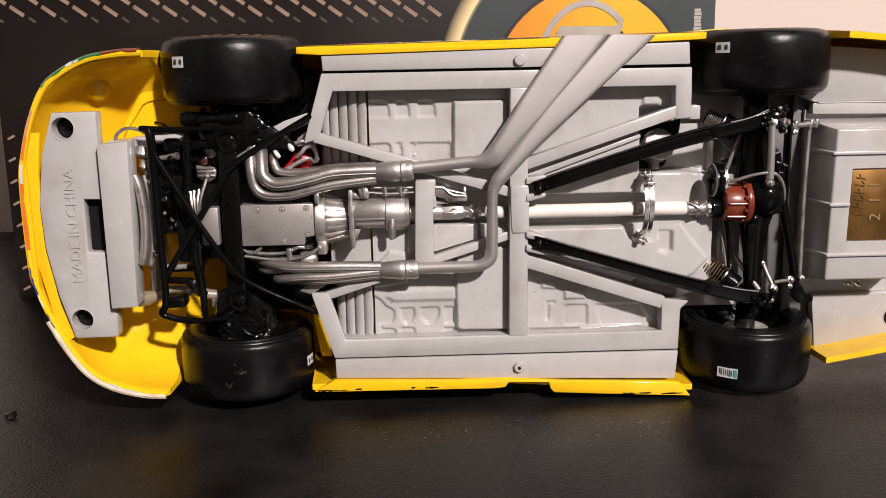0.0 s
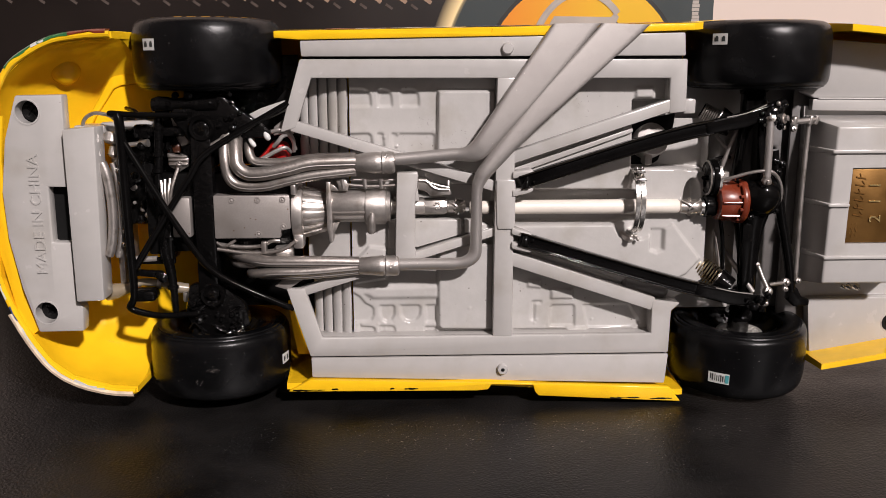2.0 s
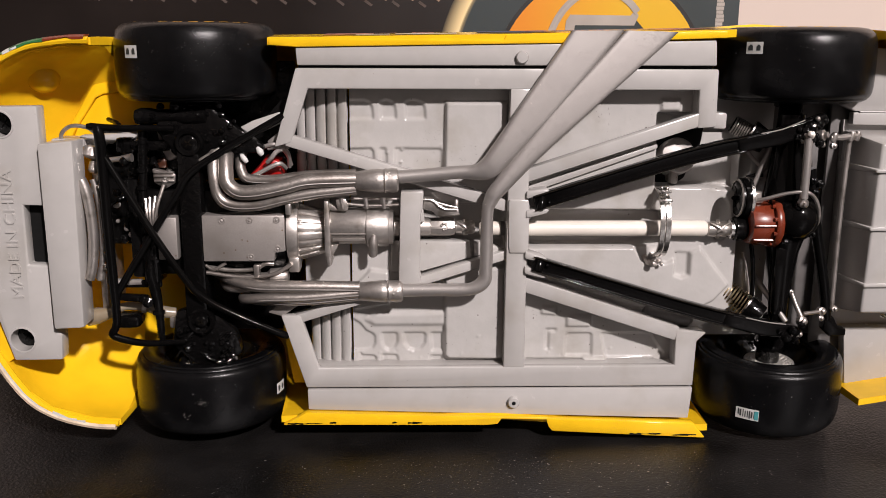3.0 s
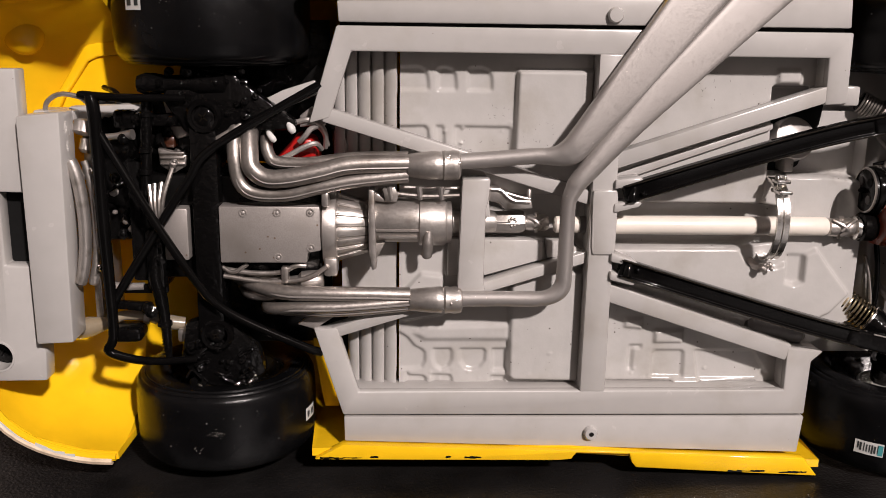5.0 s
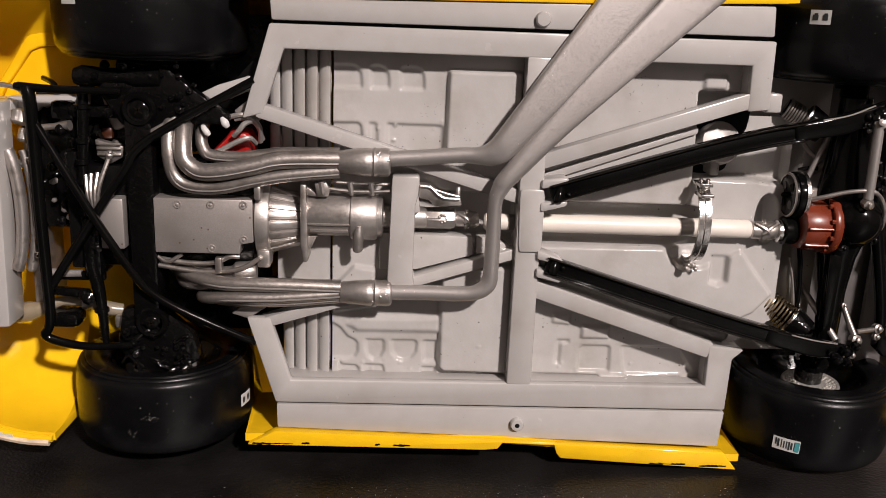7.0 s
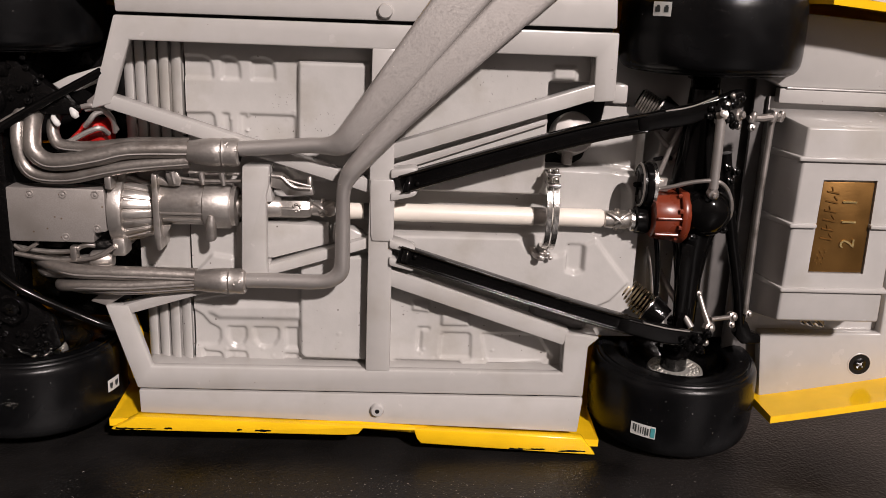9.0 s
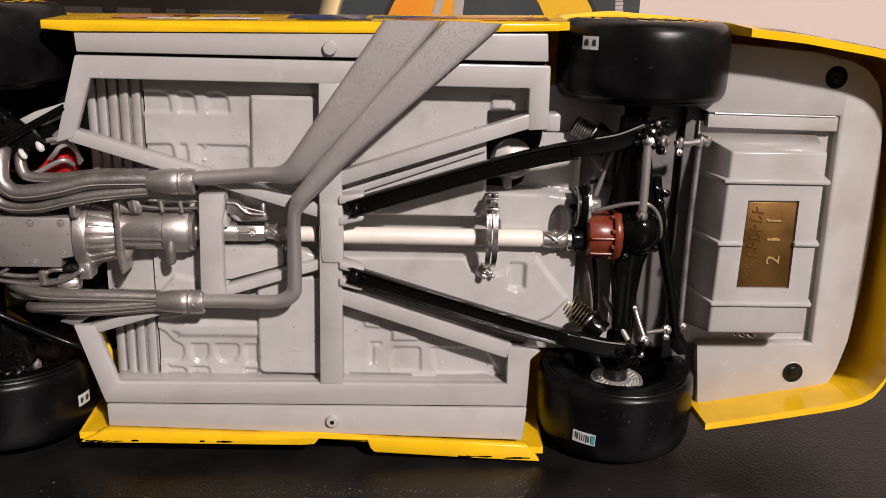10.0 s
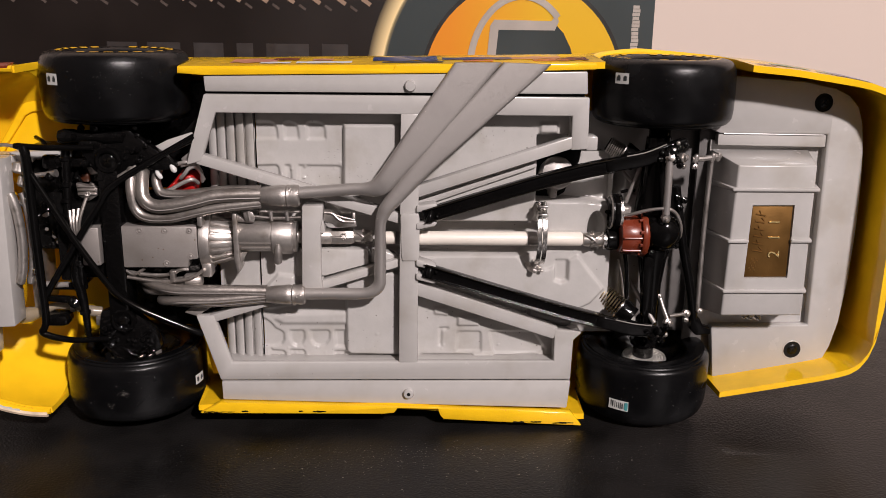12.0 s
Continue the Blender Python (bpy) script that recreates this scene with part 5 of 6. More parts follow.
for x, z, r in ((-51.6, 29.0, 1.15), (-52.1, 39.4, 0.95), (-53.3, 49.5, 1.1), (-53.1, 52.6, 1.1), (-52.9, 55.8, 1.1), (-52.5, 61.0, 1.1)):
    part("tie_rod_sleeve", made(lathe, [(r * 0.6, -0.6), (r, -0.3), (r, 0.3), (r * 0.6, 0.6)], (x, 1.1, z), (0, 0, 1), 10), BLACK_LUMPY, car)
part("steering_box", block(-56.2, -53.4, 2, 8, 35.5, 54, 0.5), BLACK_SOFT, car, "black steering rack")
part("idler_arm", block(-58.6, -51.0, 1.6, 2.8, 33.6, 35.0, 0.3), BLACK_GLOSS, car)
ja = bmesh.new()
for p, r in (((-54.0, 0.6, 31.6), 0.95), ((-57.8, 1.4, 51.6), 0.8), ((-56, 1.2, 57.4), 0.9)):
    ball(ja, p, r, 10)
part("rod_end", ja, BLACK_GLOSS, car)
# fan shroud ring, pulleys, hoses and small castings
fan = part("fan_ring", made(tube, [(-63.9 + 2.3 * math.cos(a), -1.6, 45.4 + 10.0 * math.sin(a)) for a in np.linspace(-1.15, 1.15, 17)], 0.95, 10, 2), SILVER, car, "silver fan shroud ring")
part("ring_flange", made(tube, [(-62.7 + 2.0 * math.cos(a), 0.6, 45.4 + 10.2 * math.sin(a)) for a in np.linspace(-1.05, 1.05, 17)], 0.6, 10, 2), SILVER, fan)
for a in (-0.85, -0.5, -0.15, 0.2, 0.55, 0.9):
    part("ring_bolt", made(lathe, [(0.5, -0.6), (0.5, 0.2), (0.25, 0.5)], (-61.0 + 1.2 * math.cos(a), -0.4, 45.4 + 9.6 * math.sin(a)), (0.6, -1, 0), 8), CHROME, fan)
for z, r in ((59.0, 1.7), (56.4, 1.0), (52.5, 0.9), (36.4, 0.8)):
    part("pump_fitting", made(lathe, [(r * 0.6, -1.2), (r, -0.8), (r, 0.8), (r * 0.5, 1.2)], (-61.6, 0.6 + (z % 3) * 0.5, z), (0.2, 0.3, 1), 12), SILVER, car, "small silver fitting")
part("fender_brace", plate([(-51.1, 63.3), (-48.0, 63.4), (-47.2, 57.6), (-49.3, 56.8), (-50.3, 59.2)], 4.6, 6.2, 0.6), SILVER_FLAT, car, "grey curved brace")
part("cross_bar", block(-55.4, -47.4, 1.6, 3.2, 59.2, 61.2, 0.5), BLACK_LUMPY, car, "black cross bar")
part("cowl_strip", plate([(-38.1, 62.0), (-33.0, 64.6), (-28.1, 66.2), (-27.3, 64.3), (-31.0, 62.6), (-35.9, 61.0)], 3.4, 4.4, 0.3), GREY, car, "pale grey cowl strip")
# Black backing added to paint the bay's depth dark; not a known cover.
part("bay_dark_backing", block(-61.8, -46, 6.5, 15, 40.8, 63.0, 1.0), BLACK_SOFT, car, "added black backing block that darkens the engine bay")
part("reservoir", block(-57.6, -54.2, 1.6, 6, 58.8, 61.6, 0.6), BLACK_LUMPY, car, "black fluid reservoir")
rod("coolant_pipe", [(-60.2, 1.6, 57.4), (-57.0, 1.6, 57.8), (-54.6, 1.2, 58.1)], [0.5, 0.5, 0.8], SILVER, "silver coolant pipe", smooth=3)
part("amber_bracket", block(-52.0, -49.2, 3.6, 6, 55.8, 57.6, 0.4), AMBER, car, "brown bracket")
cap = part("ignition_bracket", plate([(-51.4, 56.0), (-47.0, 55.0), (-47.2, 53.4), (-49.2, 52.2), (-51.2, 53.4)], 2.0, 3.6, 0.25), SILVER, car, "silver finned bracket")
for z in (53.6, 54.5, 55.2):
    part("fin", block(-51.0, -47.4, 1.5, 2.2, z, z + 0.3, 0.08), SILVER, cap)
for pts in ([(-51.4, -0.4, 45.2), (-52.0, -0.6, 48), (-52.4, 0.2, 50.8)], [(-51.2, -0.5, 45.0), (-51.5, -0.8, 48), (-51.6, 0.2, 51.0)], [(-51.0, -0.5, 45.0), (-50.9, -0.9, 48.2), (-50.6, 0.2, 51.2)], [(-50.8, -0.4, 45.2), (-50.2, -0.8, 49.2), (-48.8, 0.6, 53.8)]):
    rod("ignition_lead", pts, [0.3, 0.36, 0.36], HEADER, "silver ignition lead", 8, 5)
part("lead_end", made(bolt, (-48.7, 0.4, 54.0), 0.62, (0.4, -0.6, 1)), SILVER, car)
part("lead_clamp", block(-52.0, -49.8, 0.6, 2.2, 44.4, 45.6, 0.2), BLACK_LUMPY, car, "black clamp")
rod("oil_line", [(-42.6, 0.6, 38.0), (-38, 0.2, 37.4), (-33.6, 0.0, 37.5), (-31.2, -0.2, 38.6), (-29.6, 0.0, 38.6)], 0.4, SILVER, "silver oil line")
rod("oil_line", [(-42.0, -0.2, 37.0), (-36.4, -0.4, 36.2), (-31.4, -0.6, 36.4), (-28.6, -0.8, 37.2), (-26.4, -0.6, 38.6)], 0.4, HEADER, "silver oil line")
rod("oil_line", [(-42.4, 0.2, 38.4), (-40.6, -0.2, 37.6), (-38.4, 0.0, 38.8)], 0.32, HEADER, "silver oil line")
part("line_clamp", block(-33.3, -32.2, -1.0, 0.6, 36.0, 38.6, 0.25), HEADER, car, "silver line clamp")
rod("oil_line", [(-42.6, 1.6, 37.2), (-36, 1.2, 36.4), (-30, 1.0, 36.2)], 0.35, SILVER, "silver oil line")
part("starter_motor", made(lathe, [(0.9, -33.8), (1.0, -31.0), (1.6, -30.4), (1.6, -28.0), (1.0, -27.2)], (0, 0.9, 38.3), (1, 0, 0.08), 16), SILVER, car, "silver starter motor")
part("side_bracket", plate([(-31.2, 29.0), (-28.8, 30.8), (-22.6, 31.4), (-25.6, 30.2), (-28.6, 28.2)], 0.6, 1.6, 0.2), SILVER_FLAT, car, "grey bracket")
part("side_cover", plate([(-30.6, 60.8), (-28.7, 62.3), (-26.4, 62.0), (-26.6, 59.4), (-29.3, 59.4)], 3.0, 4.4, 0.3), SILVER_FLAT, car, "grey cover")
part("mount_pad", plate([(-44.2, 57.0), (-38.6, 60.2), (-38.2, 59.2), (-43.4, 55.9)], -0.4, 1.2, 0.3), SILVER, car, "silver mount pad")
part("distributor_cap", plate([(-34.8, 54.0), (-32.6, 56.4), (-31.2, 58.2), (-28.4, 57.7), (-27.6, 56.0), (-27.7, 53.8)], 3.0, 8, 0.5, 0.5), RED, car, "red distributor cap")
for pts, r, mat in (([(-34.4, 1.2, 54.3), (-32.4, 0.8, 55.0), (-29.8, 0.8, 56.4), (-28.0, 1.2, 57.0), (-27.2, 2.6, 56.0)], 0.42, PIPE), ([(-30.4, 1.6, 57.2), (-29.4, 1.0, 58.2), (-28.6, 1.2, 59.2), (-27.4, 2.4, 59.6)], 0.42, PIPE), ([(-30.8, 1.4, 60.1), (-29.0, 1.2, 60.5), (-27.4, 1.8, 59.8), (-26.6, 3.0, 58.2), (-26.8, 4.4, 56.0)], 0.4, SILVER_FLAT), ([(-30.2, 1.8, 59.7), (-28.4, 1.6, 59.9), (-27.0, 2.6, 58.8), (-26.4, 4.4, 56.4)], 0.36, SILVER_FLAT), ([(-24.8, 6.5, 58.2), (-24.0, 6.0, 57.0), (-23.8, 6.0, 55.6), (-24.4, 6.6, 54.2)], 0.3, SILVER_FLAT)):
    rod("plug_lead", pts, r, mat, "grey plug lead", 8, 5)
rod("plug_boot", [(-32.1, 1.2, 60.9), (-31.8, 0.6, 60.2), (-31.3, 0.2, 59.2), (-31.0, 0.3, 58.7)], [0.35, 0.55, 0.62, 0.4], WHITE, "white plug boot", 14)
rod("plug_boot", [(-34.9, 1.2, 58.9), (-34.6, 0.5, 58.4), (-34.1, 0.2, 57.8), (-33.8, 0.3, 57.4)], [0.3, 0.45, 0.5, 0.35], WHITE, "white plug boot", 14)
part("dark_bay_panel", plate([(-33, 63.0), (-25, 58), (-25, 66), (-28, 68.5)], 6.5, 7.2, 0.2), BLACK_SOFT, car, "dark panel beside the engine")
# Black sheets paint the shade over the yellow insides of both wings.
part("wing_shade_sheet", plate([(-48, 75), (-27, 75), (-27, 52), (-48, 52)], 17.5, 19, 0.2), BLACK_SOFT, car, "black sheet painting the shade inside the wing")
part("wing_shade_sheet", plate([(-47, 36), (-27, 36), (-27, 21), (-40, 21), (-47, 26)], 15.5, 17, 0.2), BLACK_SOFT, car, "black sheet painting the shade inside the wing")
duct = part("brake_duct", made(tube, [(-65.6, 3.4, 27.4), (-63.6, 3.2, 27.8), (-61.2, 3.2, 28.4), (-58.6, 3.8, 29.4), (-55.0, 4.4, 29.0), (-51.6, 5.0, 27.9), (-49.6, 5.4, 27.6)], [1.7, 1.6, 1.0, 0.75, 0.8, 1.2, 1.0], 16), FROSTED, car, "frosted pale brake duct")
part("duct_band", made(tube, [(-55.6, 4.3, 29.1), (-54.8, 4.4, 29.0)], 1.15, 14, 0), SILVER, duct)
part("duct_clip", block(-50.2, -48.8, 2.6, 4.0, 25.4, 27.4, 0.3), SILVER, car, "small silver clip")
rod("steering_link", [(-60.0, 2.4, 34.6), (-57.6, 2.2, 34.5), (-54.6, 2.0, 34.7)], [0.8, 0.7, 0.6], SILVER_FLAT, "silver steering link", smooth=3)
part("link_plate", plate([(-59.4, 34.0), (-57.8, 34.4), (-58.6, 32.4), (-59.6, 32.4)], 1.6, 2.6, 0.2), SILVER, car)
part("track_arm", plate([(-60.0, 32.8), (-53.4, 32.4), (-53.0, 31.4), (-53.8, 31.0), (-60.0, 31.6)], 0.4, 1.8, 0.3), BLACK_LUMPY, car, "black track arm")
part("lower_reservoir", block(-60.0, -55.2, 0.4, 5, 25.9, 28.4, 0.9), BLACK_LUMPY, car, "black fluid canister")
part("rear_mount", block(-53.8, -51.0, 0.4, 7, 34.4, 44.0, 0.7), BLACK_LUMPY, car, "black engine mount")
part("mount_bolt", made(bolt, (-53.2, 0.0, 31.2), 1.0), BLACK_LUMPY, car)
part("mount_bolt", made(bolt, (-51.4, 0.2, 39.4), 0.8), BLACK_LUMPY, car)

rng = random.Random(21)
for k in range(46):
    x, z = rng.uniform(-60, -42), rng.choice((rng.uniform(46, 62), rng.uniform(42, 47)))
    b = bmesh.new()
    if k % 3:
        bolt(b, (x, rng.uniform(3.0, 6.2), z), rng.uniform(0.35, 0.9), (rng.uniform(-1, 1), -1, rng.uniform(-1, 1)), 7)
    else:
        tube(b, [(x, 6, z), (x + rng.uniform(-2, 2), rng.uniform(2.5, 4), z + rng.uniform(1, 3)), (x + rng.uniform(-2, 2), 6, z + rng.uniform(3, 5))], rng.uniform(0.25, 0.5), 7, 4)
    part("engine_fitting", b, (SILVER_FLAT, BLACK_LUMPY, HEADER, BLACK_LUMPY)[k // 3 % 4] if k % 3 else BLACK_LUMPY, engine)

# ---- rear axle ----
AX = 66.9
axle = part("rear_axle", made(lathe, [(1.7, -21), (1.95, -15.2), (2.2, -9.5), (2.95, -4.0), (4.0, -0.6), (4.5, 2.2), (4.5, 4.6), (4.1, 8.0), (3.5, 12.0), (3.0, 16.4), (2.5, 22)], (AX, 3.6, MID), (-0.02, 0, 1), 30), BLACK_GLOSS, car, "glossy black rear axle housing")
for p, r in (((66.9, -2.2, 49.8), 0.95), ((70.6, -0.4, 44.0), 0.7), ((65.4, -1.4, 42.8), 0.6)):
    part("housing_boss", made(bolt, p, r, (0.2, -1, 0.2)), BLACK_LUMPY, axle)
part("axle_dome", made(lathe, [(4.3, 0.4), (4.2, -0.8), (3.5, -2.3), (2.2, -3.4), (0.8, -3.8)], (67.6, 0.6, 46.9), (0.12, 1, -0.05), 26), BLACK_GLOSS, axle)
part("axle_web", plate([(65.0, 28.0), (66.4, 28.2), (66.6, 41.0), (64.4, 41.4)], 0.4, 2.4, 0.3), BLACK_GLOSS, axle)
diff = part("differential", made(lathe, [(3.3, 58.9), (3.9, 59.2), (4.15, 60.2), (4.2, 63.0), (4.0, 63.4)], (0, 2.3, 45.6), (1, 0, 0), 9), MAROON, car, "red-brown differential housing")
for a in (-38, 4):
    d = Vector((0, -math.cos(radians(a)), math.sin(radians(a))))
    foot = Vector((0, 2.3, 45.6)) + d * 4.05
    part("housing_rib", made(tube, [foot + Vector((59.4, 0, 0)), foot + Vector((60.4, 0, 0)) + d * 0.1, foot + Vector((63.2, 0, 0)) + d * 0.12], 0.24, 8, 2), MAROON, diff)
part("flange_plate", made(lathe, [(4.6, 63.2), (4.75, 63.4), (4.75, 64.3), (4.5, 64.6)], (0, 2.2, 45.8), (1, 0, 0), 14), MAROON, diff)
for a in np.linspace(0, 2 * math.pi, 10, endpoint=False):
    part("flange_bolt", made(lathe, [(0.38, 62.7), (0.38, 63.3)], (0, 2.2 + 4.3 * math.sin(a), 45.8 + 4.3 * math.cos(a)), (1, 0, 0), 6), MAROON, diff)
part("pinion_ring", made(lathe, [(2.0, 56.6), (2.3, 56.8), (2.3, 58.4), (1.9, 59.4)], (0, 2.4, 44.6), (1, 0, 0), 20), BLACK_GLOSS, diff, "black pinion flange")
part("pinion_washer", made(lathe, [(1.3, 55.6), (1.9, 55.9), (1.9, 56.5), (1.2, 56.7)], (0, 2.6, 44.4), (1, 0, 0), 18), CHROME, diff)
plate_bracket = part("lift_plate", made(lathe, [(3.0, 57.5), (3.7, 57.55), (3.75, 57.7), (3.75, 58.5), (3.4, 58.7)], (0, 2.6, 50.4), (1, 0, 0), 34), BLACK_GLOSS, car, "black round plate beside the axle")
part("plate_edge", made(lathe, [(3.5, 58.5), (3.95, 58.55), (3.95, 59.1), (3.4, 59.2)], (0, 2.6, 50.4), (1, 0, 0), 34), CHROME, plate_bracket)
disc = part("slotted_disc", made(lathe, [(0.8, 57.0), (3.3, 56.95), (3.5, 57.1), (3.5, 57.5), (2.6, 57.55)], (0, 2.6, 50.4), (1, 0, 0), 34), BLACK_SOFT, plate_bracket, "dark slotted disc")
part("disc_rim", made(lathe, [(3.25, 56.88), (3.5, 56.92), (3.6, 57.1), (3.3, 57.1)], (0, 2.6, 50.4), (1, 0, 0), 34, close=True), SILVER, disc)
# Dark buttons on the solid disc paint the shade of its slots.
for k in range(4):
    a = math.pi * (k + 0.5) / 2
    part("disc_slot", made(lathe, [(0.6, 56.90), (0.7, 56.86), (0.7, 57.0)], (0, 2.6 + 1.9 * math.cos(a), 50.4 + 1.9 * math.sin(a)), (1, 0, 0), 12), RECESS_SHADE if k % 2 else CHARCOAL_AND_SHADE, disc)
part("disc_stud", made(lathe, [(0.25, 56.0), (0.45, 56.3), (0.45, 57.0)], (0, 2.6, 50.4), (1, 0, 0), 10), BLACK_GLOSS, disc)
for pts, r, mat in (([(59.4, -0.6, 50.4), (61.2, -1.4, 51.0), (63.1, -2.0, 51.7), (65.4, -2.8, 52.3), (67.6, -3.2, 52.4), (69.4, -2.8, 51.2), (70.6, -2.2, 49.0), (71.0, -1.4, 46.6), (70.6, -0.6, 45.2)], 0.36, SILVER), ([(61.2, 5, 41.8), (61.9, 5, 38), (62.4, 5.2, 33), (62.6, 6, 28)], 0.42, BLACK_GLOSS), ([(60.4, 6.4, 39), (61.4, 6.0, 35.4), (61.9, 5.6, 31), (61.8, 6, 27)], 0.3, SILVER), ([(62.4, 6.4, 40), (63.0, 6.0, 34), (63.4, 6, 29)], 0.26, SILVER), ([(61.2, 6.4, 51.6), (62.4, 5.6, 56.0), (63.8, 5.0, 60.2)], 0.5, SILVER_FLAT), ([(59.8, 6.6, 58.6), (61.4, 6.2, 56.8), (63.0, 5.8, 55.6)], 0.4, SILVER_FLAT), ([(60.0, 6.6, 53.8), (61.6, 6.4, 54.2), (63.0, 6.2, 54.2)], 0.35, BLACK_GLOSS)):
    rod("brake_hose", pts, r, mat, "thin hose")
bm = bmesh.new()
box(bm, 59.0, 61.2, 1.4, 2.6, 49.6, 51.8)
box(bm, 59.4, 60.6, 0.8, 1.5, 50.2, 51.4)
bolt(bm, (61.2, 1.6, 50.0), 0.45, (0.5, -1, 0.4))
soften(bm, 0.12, 1)
part("pump_bracket", bm, SILVER, car, "bright small pump fitting")
for s in (1, -1):
    def w(z, s=s):
        return MID + s * (z - MID)
    top = s > 0
    line = ((18.4, -0.5, 50.0), (40.0, -1.2, 56.9), (50.0, -1.7, 59.7), (56.0, -2.0, 61.0)) if top else ((18.4, -0.5, 38.7), (40.0, -1.2, 32.2), (50.0, -1.7, 29.4), (56.0, -2.0, 27.9))
    bm = bmesh.new()
    sweep(bm, spline(line, 3), lambda k: [(-1.42, -1.3), (1.42, -1.3), (1.42, 0.9), (1.05, 0.9), (0.92, 0.5), (-0.92, 0.5), (-1.05, 0.9), (-1.42, 0.9)])
    soften(bm, 0.15, 2)
    arm = part("trailing_arm", bm, BLACK_GLOSS, car, "glossy black channel-section trailing arm")
    # Thin steel lines paint the highlights along the channel's edges.
    for off in (1.32, -1.32):
        part("edge_highlight_line", made(tube, [(x, y - 0.88, z + off) for x, y, z in line], 0.1, 6, 3), STEEL_AND_GLINT, arm, "steel line painting the highlight on the channel's edge")
    tip = ((54.5, -2.0, 60.7), (58.5, -2.0, 61.6), (62.4, -1.9, 62.4), (66.4, -1.6, 64.0), (70.8, -1.0, 65.9)) if top else ((54.5, -2.0, 28.2), (58.5, -2.0, 27.2), (62.4, -1.9, 26.3), (66.4, -1.6, 25.7), (69.8, -1.0, 25.2))
    bm = bmesh.new()
    widths = (1.4, 1.4, 1.42, 1.5, 1.55, 1.45, 1.2, 1.0, 0.8)
    sweep(bm, spline(tip, 2), lambda k: [(-widths[k], -1.3), (widths[k], -1.3), (widths[k], 0.7), (-widths[k], 0.7)])
    soften(bm, 0.5, 3)
    part("arm_end", bm, BLACK_GLOSS, arm)
    # A silver line paints the highlight along the arm's end.
    bm = bmesh.new()
    tube(bm, [(p[0], p[1] - 0.75, p[2] + 1.35) for p in tip[1:4]], 0.13, 6, 4)
    part("ridge_highlight_line", bm, SILVER_FLAT, arm, "silver line painting a highlight on the arm")
    part("arm_pin", made(lathe, [(0.7, -1.3), (0.75, -0.9), (0.75, 0.9), (0.5, 1.2)], (19.6, -0.9, 50.2 if top else 38.5), (0.2, 0.3, 1), 12), BLACK_GLOSS, arm)
    part("pin_head", made(ball, (21.0, -1.3, 50.2 if top else 38.4), 0.42, 8), BLACK_LUMPY, arm)
    for z0, z1 in ((51.5, 52.3), (47.9, 48.7)) if top else ((40.3, 39.3), (37.4, 36.3)):
        part("arm_bracket", plate([(16.8, z0 - 0.75), (20.6, z1 - 0.6), (21.2, z1), (20.6, z1 + 0.5), (16.8, z0 + 0.75)], -1.0, 3, 0.4), GREY, car, "light grey arm bracket")
    bm = bmesh.new()
    for k, (p, r) in enumerate((((66.6, -2.6, w(63.4)), 1.0), ((67.6, -3.0, w(62.0)), 0.8), ((69.4, -2.6, w(61.2)), 0.7), ((65.4, -2.8, w(62.4)), 0.6), ((68.6, -2.4, w(64.2)), 0.7))):
        bolt(bm, p, r, (0.2 * (k - 2), -1, 0.3 * s))
    part("clamp_bolt", bm, BLACK_LUMPY, axle)
    # coil spring and its damper
    p, q = (Vector((57.1, 7.6, 63.7)), Vector((59.9, 6.6, 62.1))) if top else (Vector((57.4, 6.2, 31.4)), Vector((61.0, 4.4, 28.8)))
    turns, n = 7.5, 120
    ax = (q - p).normalized()
    u = ax.orthogonal().normalized()
    v = ax.cross(u)
    spring = part("coil_spring", made(tube, [p.lerp(q, k / n) + (u * math.cos(2 * math.pi * turns * k / n) + v * math.sin(2 * math.pi * turns * k / n)) * (1.6 if top else 2.2) for k in range(n + 1)], 0.19, 6, 0), HEADER if top else STEEL, car, "pale steel coil spring" if top else "brassy steel coil spring")
    part("spring_seat", made(tube, [q, q + ax * 0.5, q + ax * 3.4], [2.6, 2.7, 2.2], 18, 0), BLACK_LUMPY, spring)
    part("seat_rim", made(lathe, [(2.5, -0.1), (2.75, 0.0), (2.75, 0.25), (2.5, 0.3)], q, ax, 24, close=True), CHROME, spring)
    part("damper", made(tube, [p - ax * 0.3, q], 1.5, 14, 0), BLACK_GLOSS, spring, "black damper body")
    rod("damper", [(67.8, 1, w(61.5)), (64.0, 6, w(55.0)), (61.8, 11, w(50.5))], 0.55, PIPE, "grey damper rod", smooth=2)
    part("hub_flange", made(tube, [(67.0, 4.6, w(62)), (67.4, 6.6, w(66)), (68.2, 9.2, w(72.5))], [2.2, 2.2, 2.3], 18, 3), BLACK_LUMPY, car, "black hub flange")
    part("hub_collar", made(lathe, [(2.3, 0), (2.9, 0.2), (2.9, 0.9), (2.3, 1.1)], (67.5, 7.2, w(67.4)), (0, 0.3, s), 18), BLACK_LUMPY, car)
rod("panhard_bar", [(70.4, 2.4, 56.0), (71.6, 2.6, 50), (73.2, 3, 43), (76.0, 4, 32.8), (77.6, 5, 25.6)], 1.0, BLACK_GLOSS, "black panhard bar", smooth=3)
part("panhard_foot", plate([(76.8, 26.4), (78.6, 26.6), (79.6, 24.6), (81.4, 24.0), (81.4, 22.6), (78.2, 22.4), (76.8, 23.8)], 4, 6.5, 0.35), BLACK_GLOSS, car)
bm = bmesh.new()
for p in ((70.8, 1.4, 53.8), (72.2, 1.4, 53.2), (71.4, 1.4, 51.6)):
    bolt(bm, p, 0.7)
part("bar_bolt", bm, BLACK_GLOSS, car)
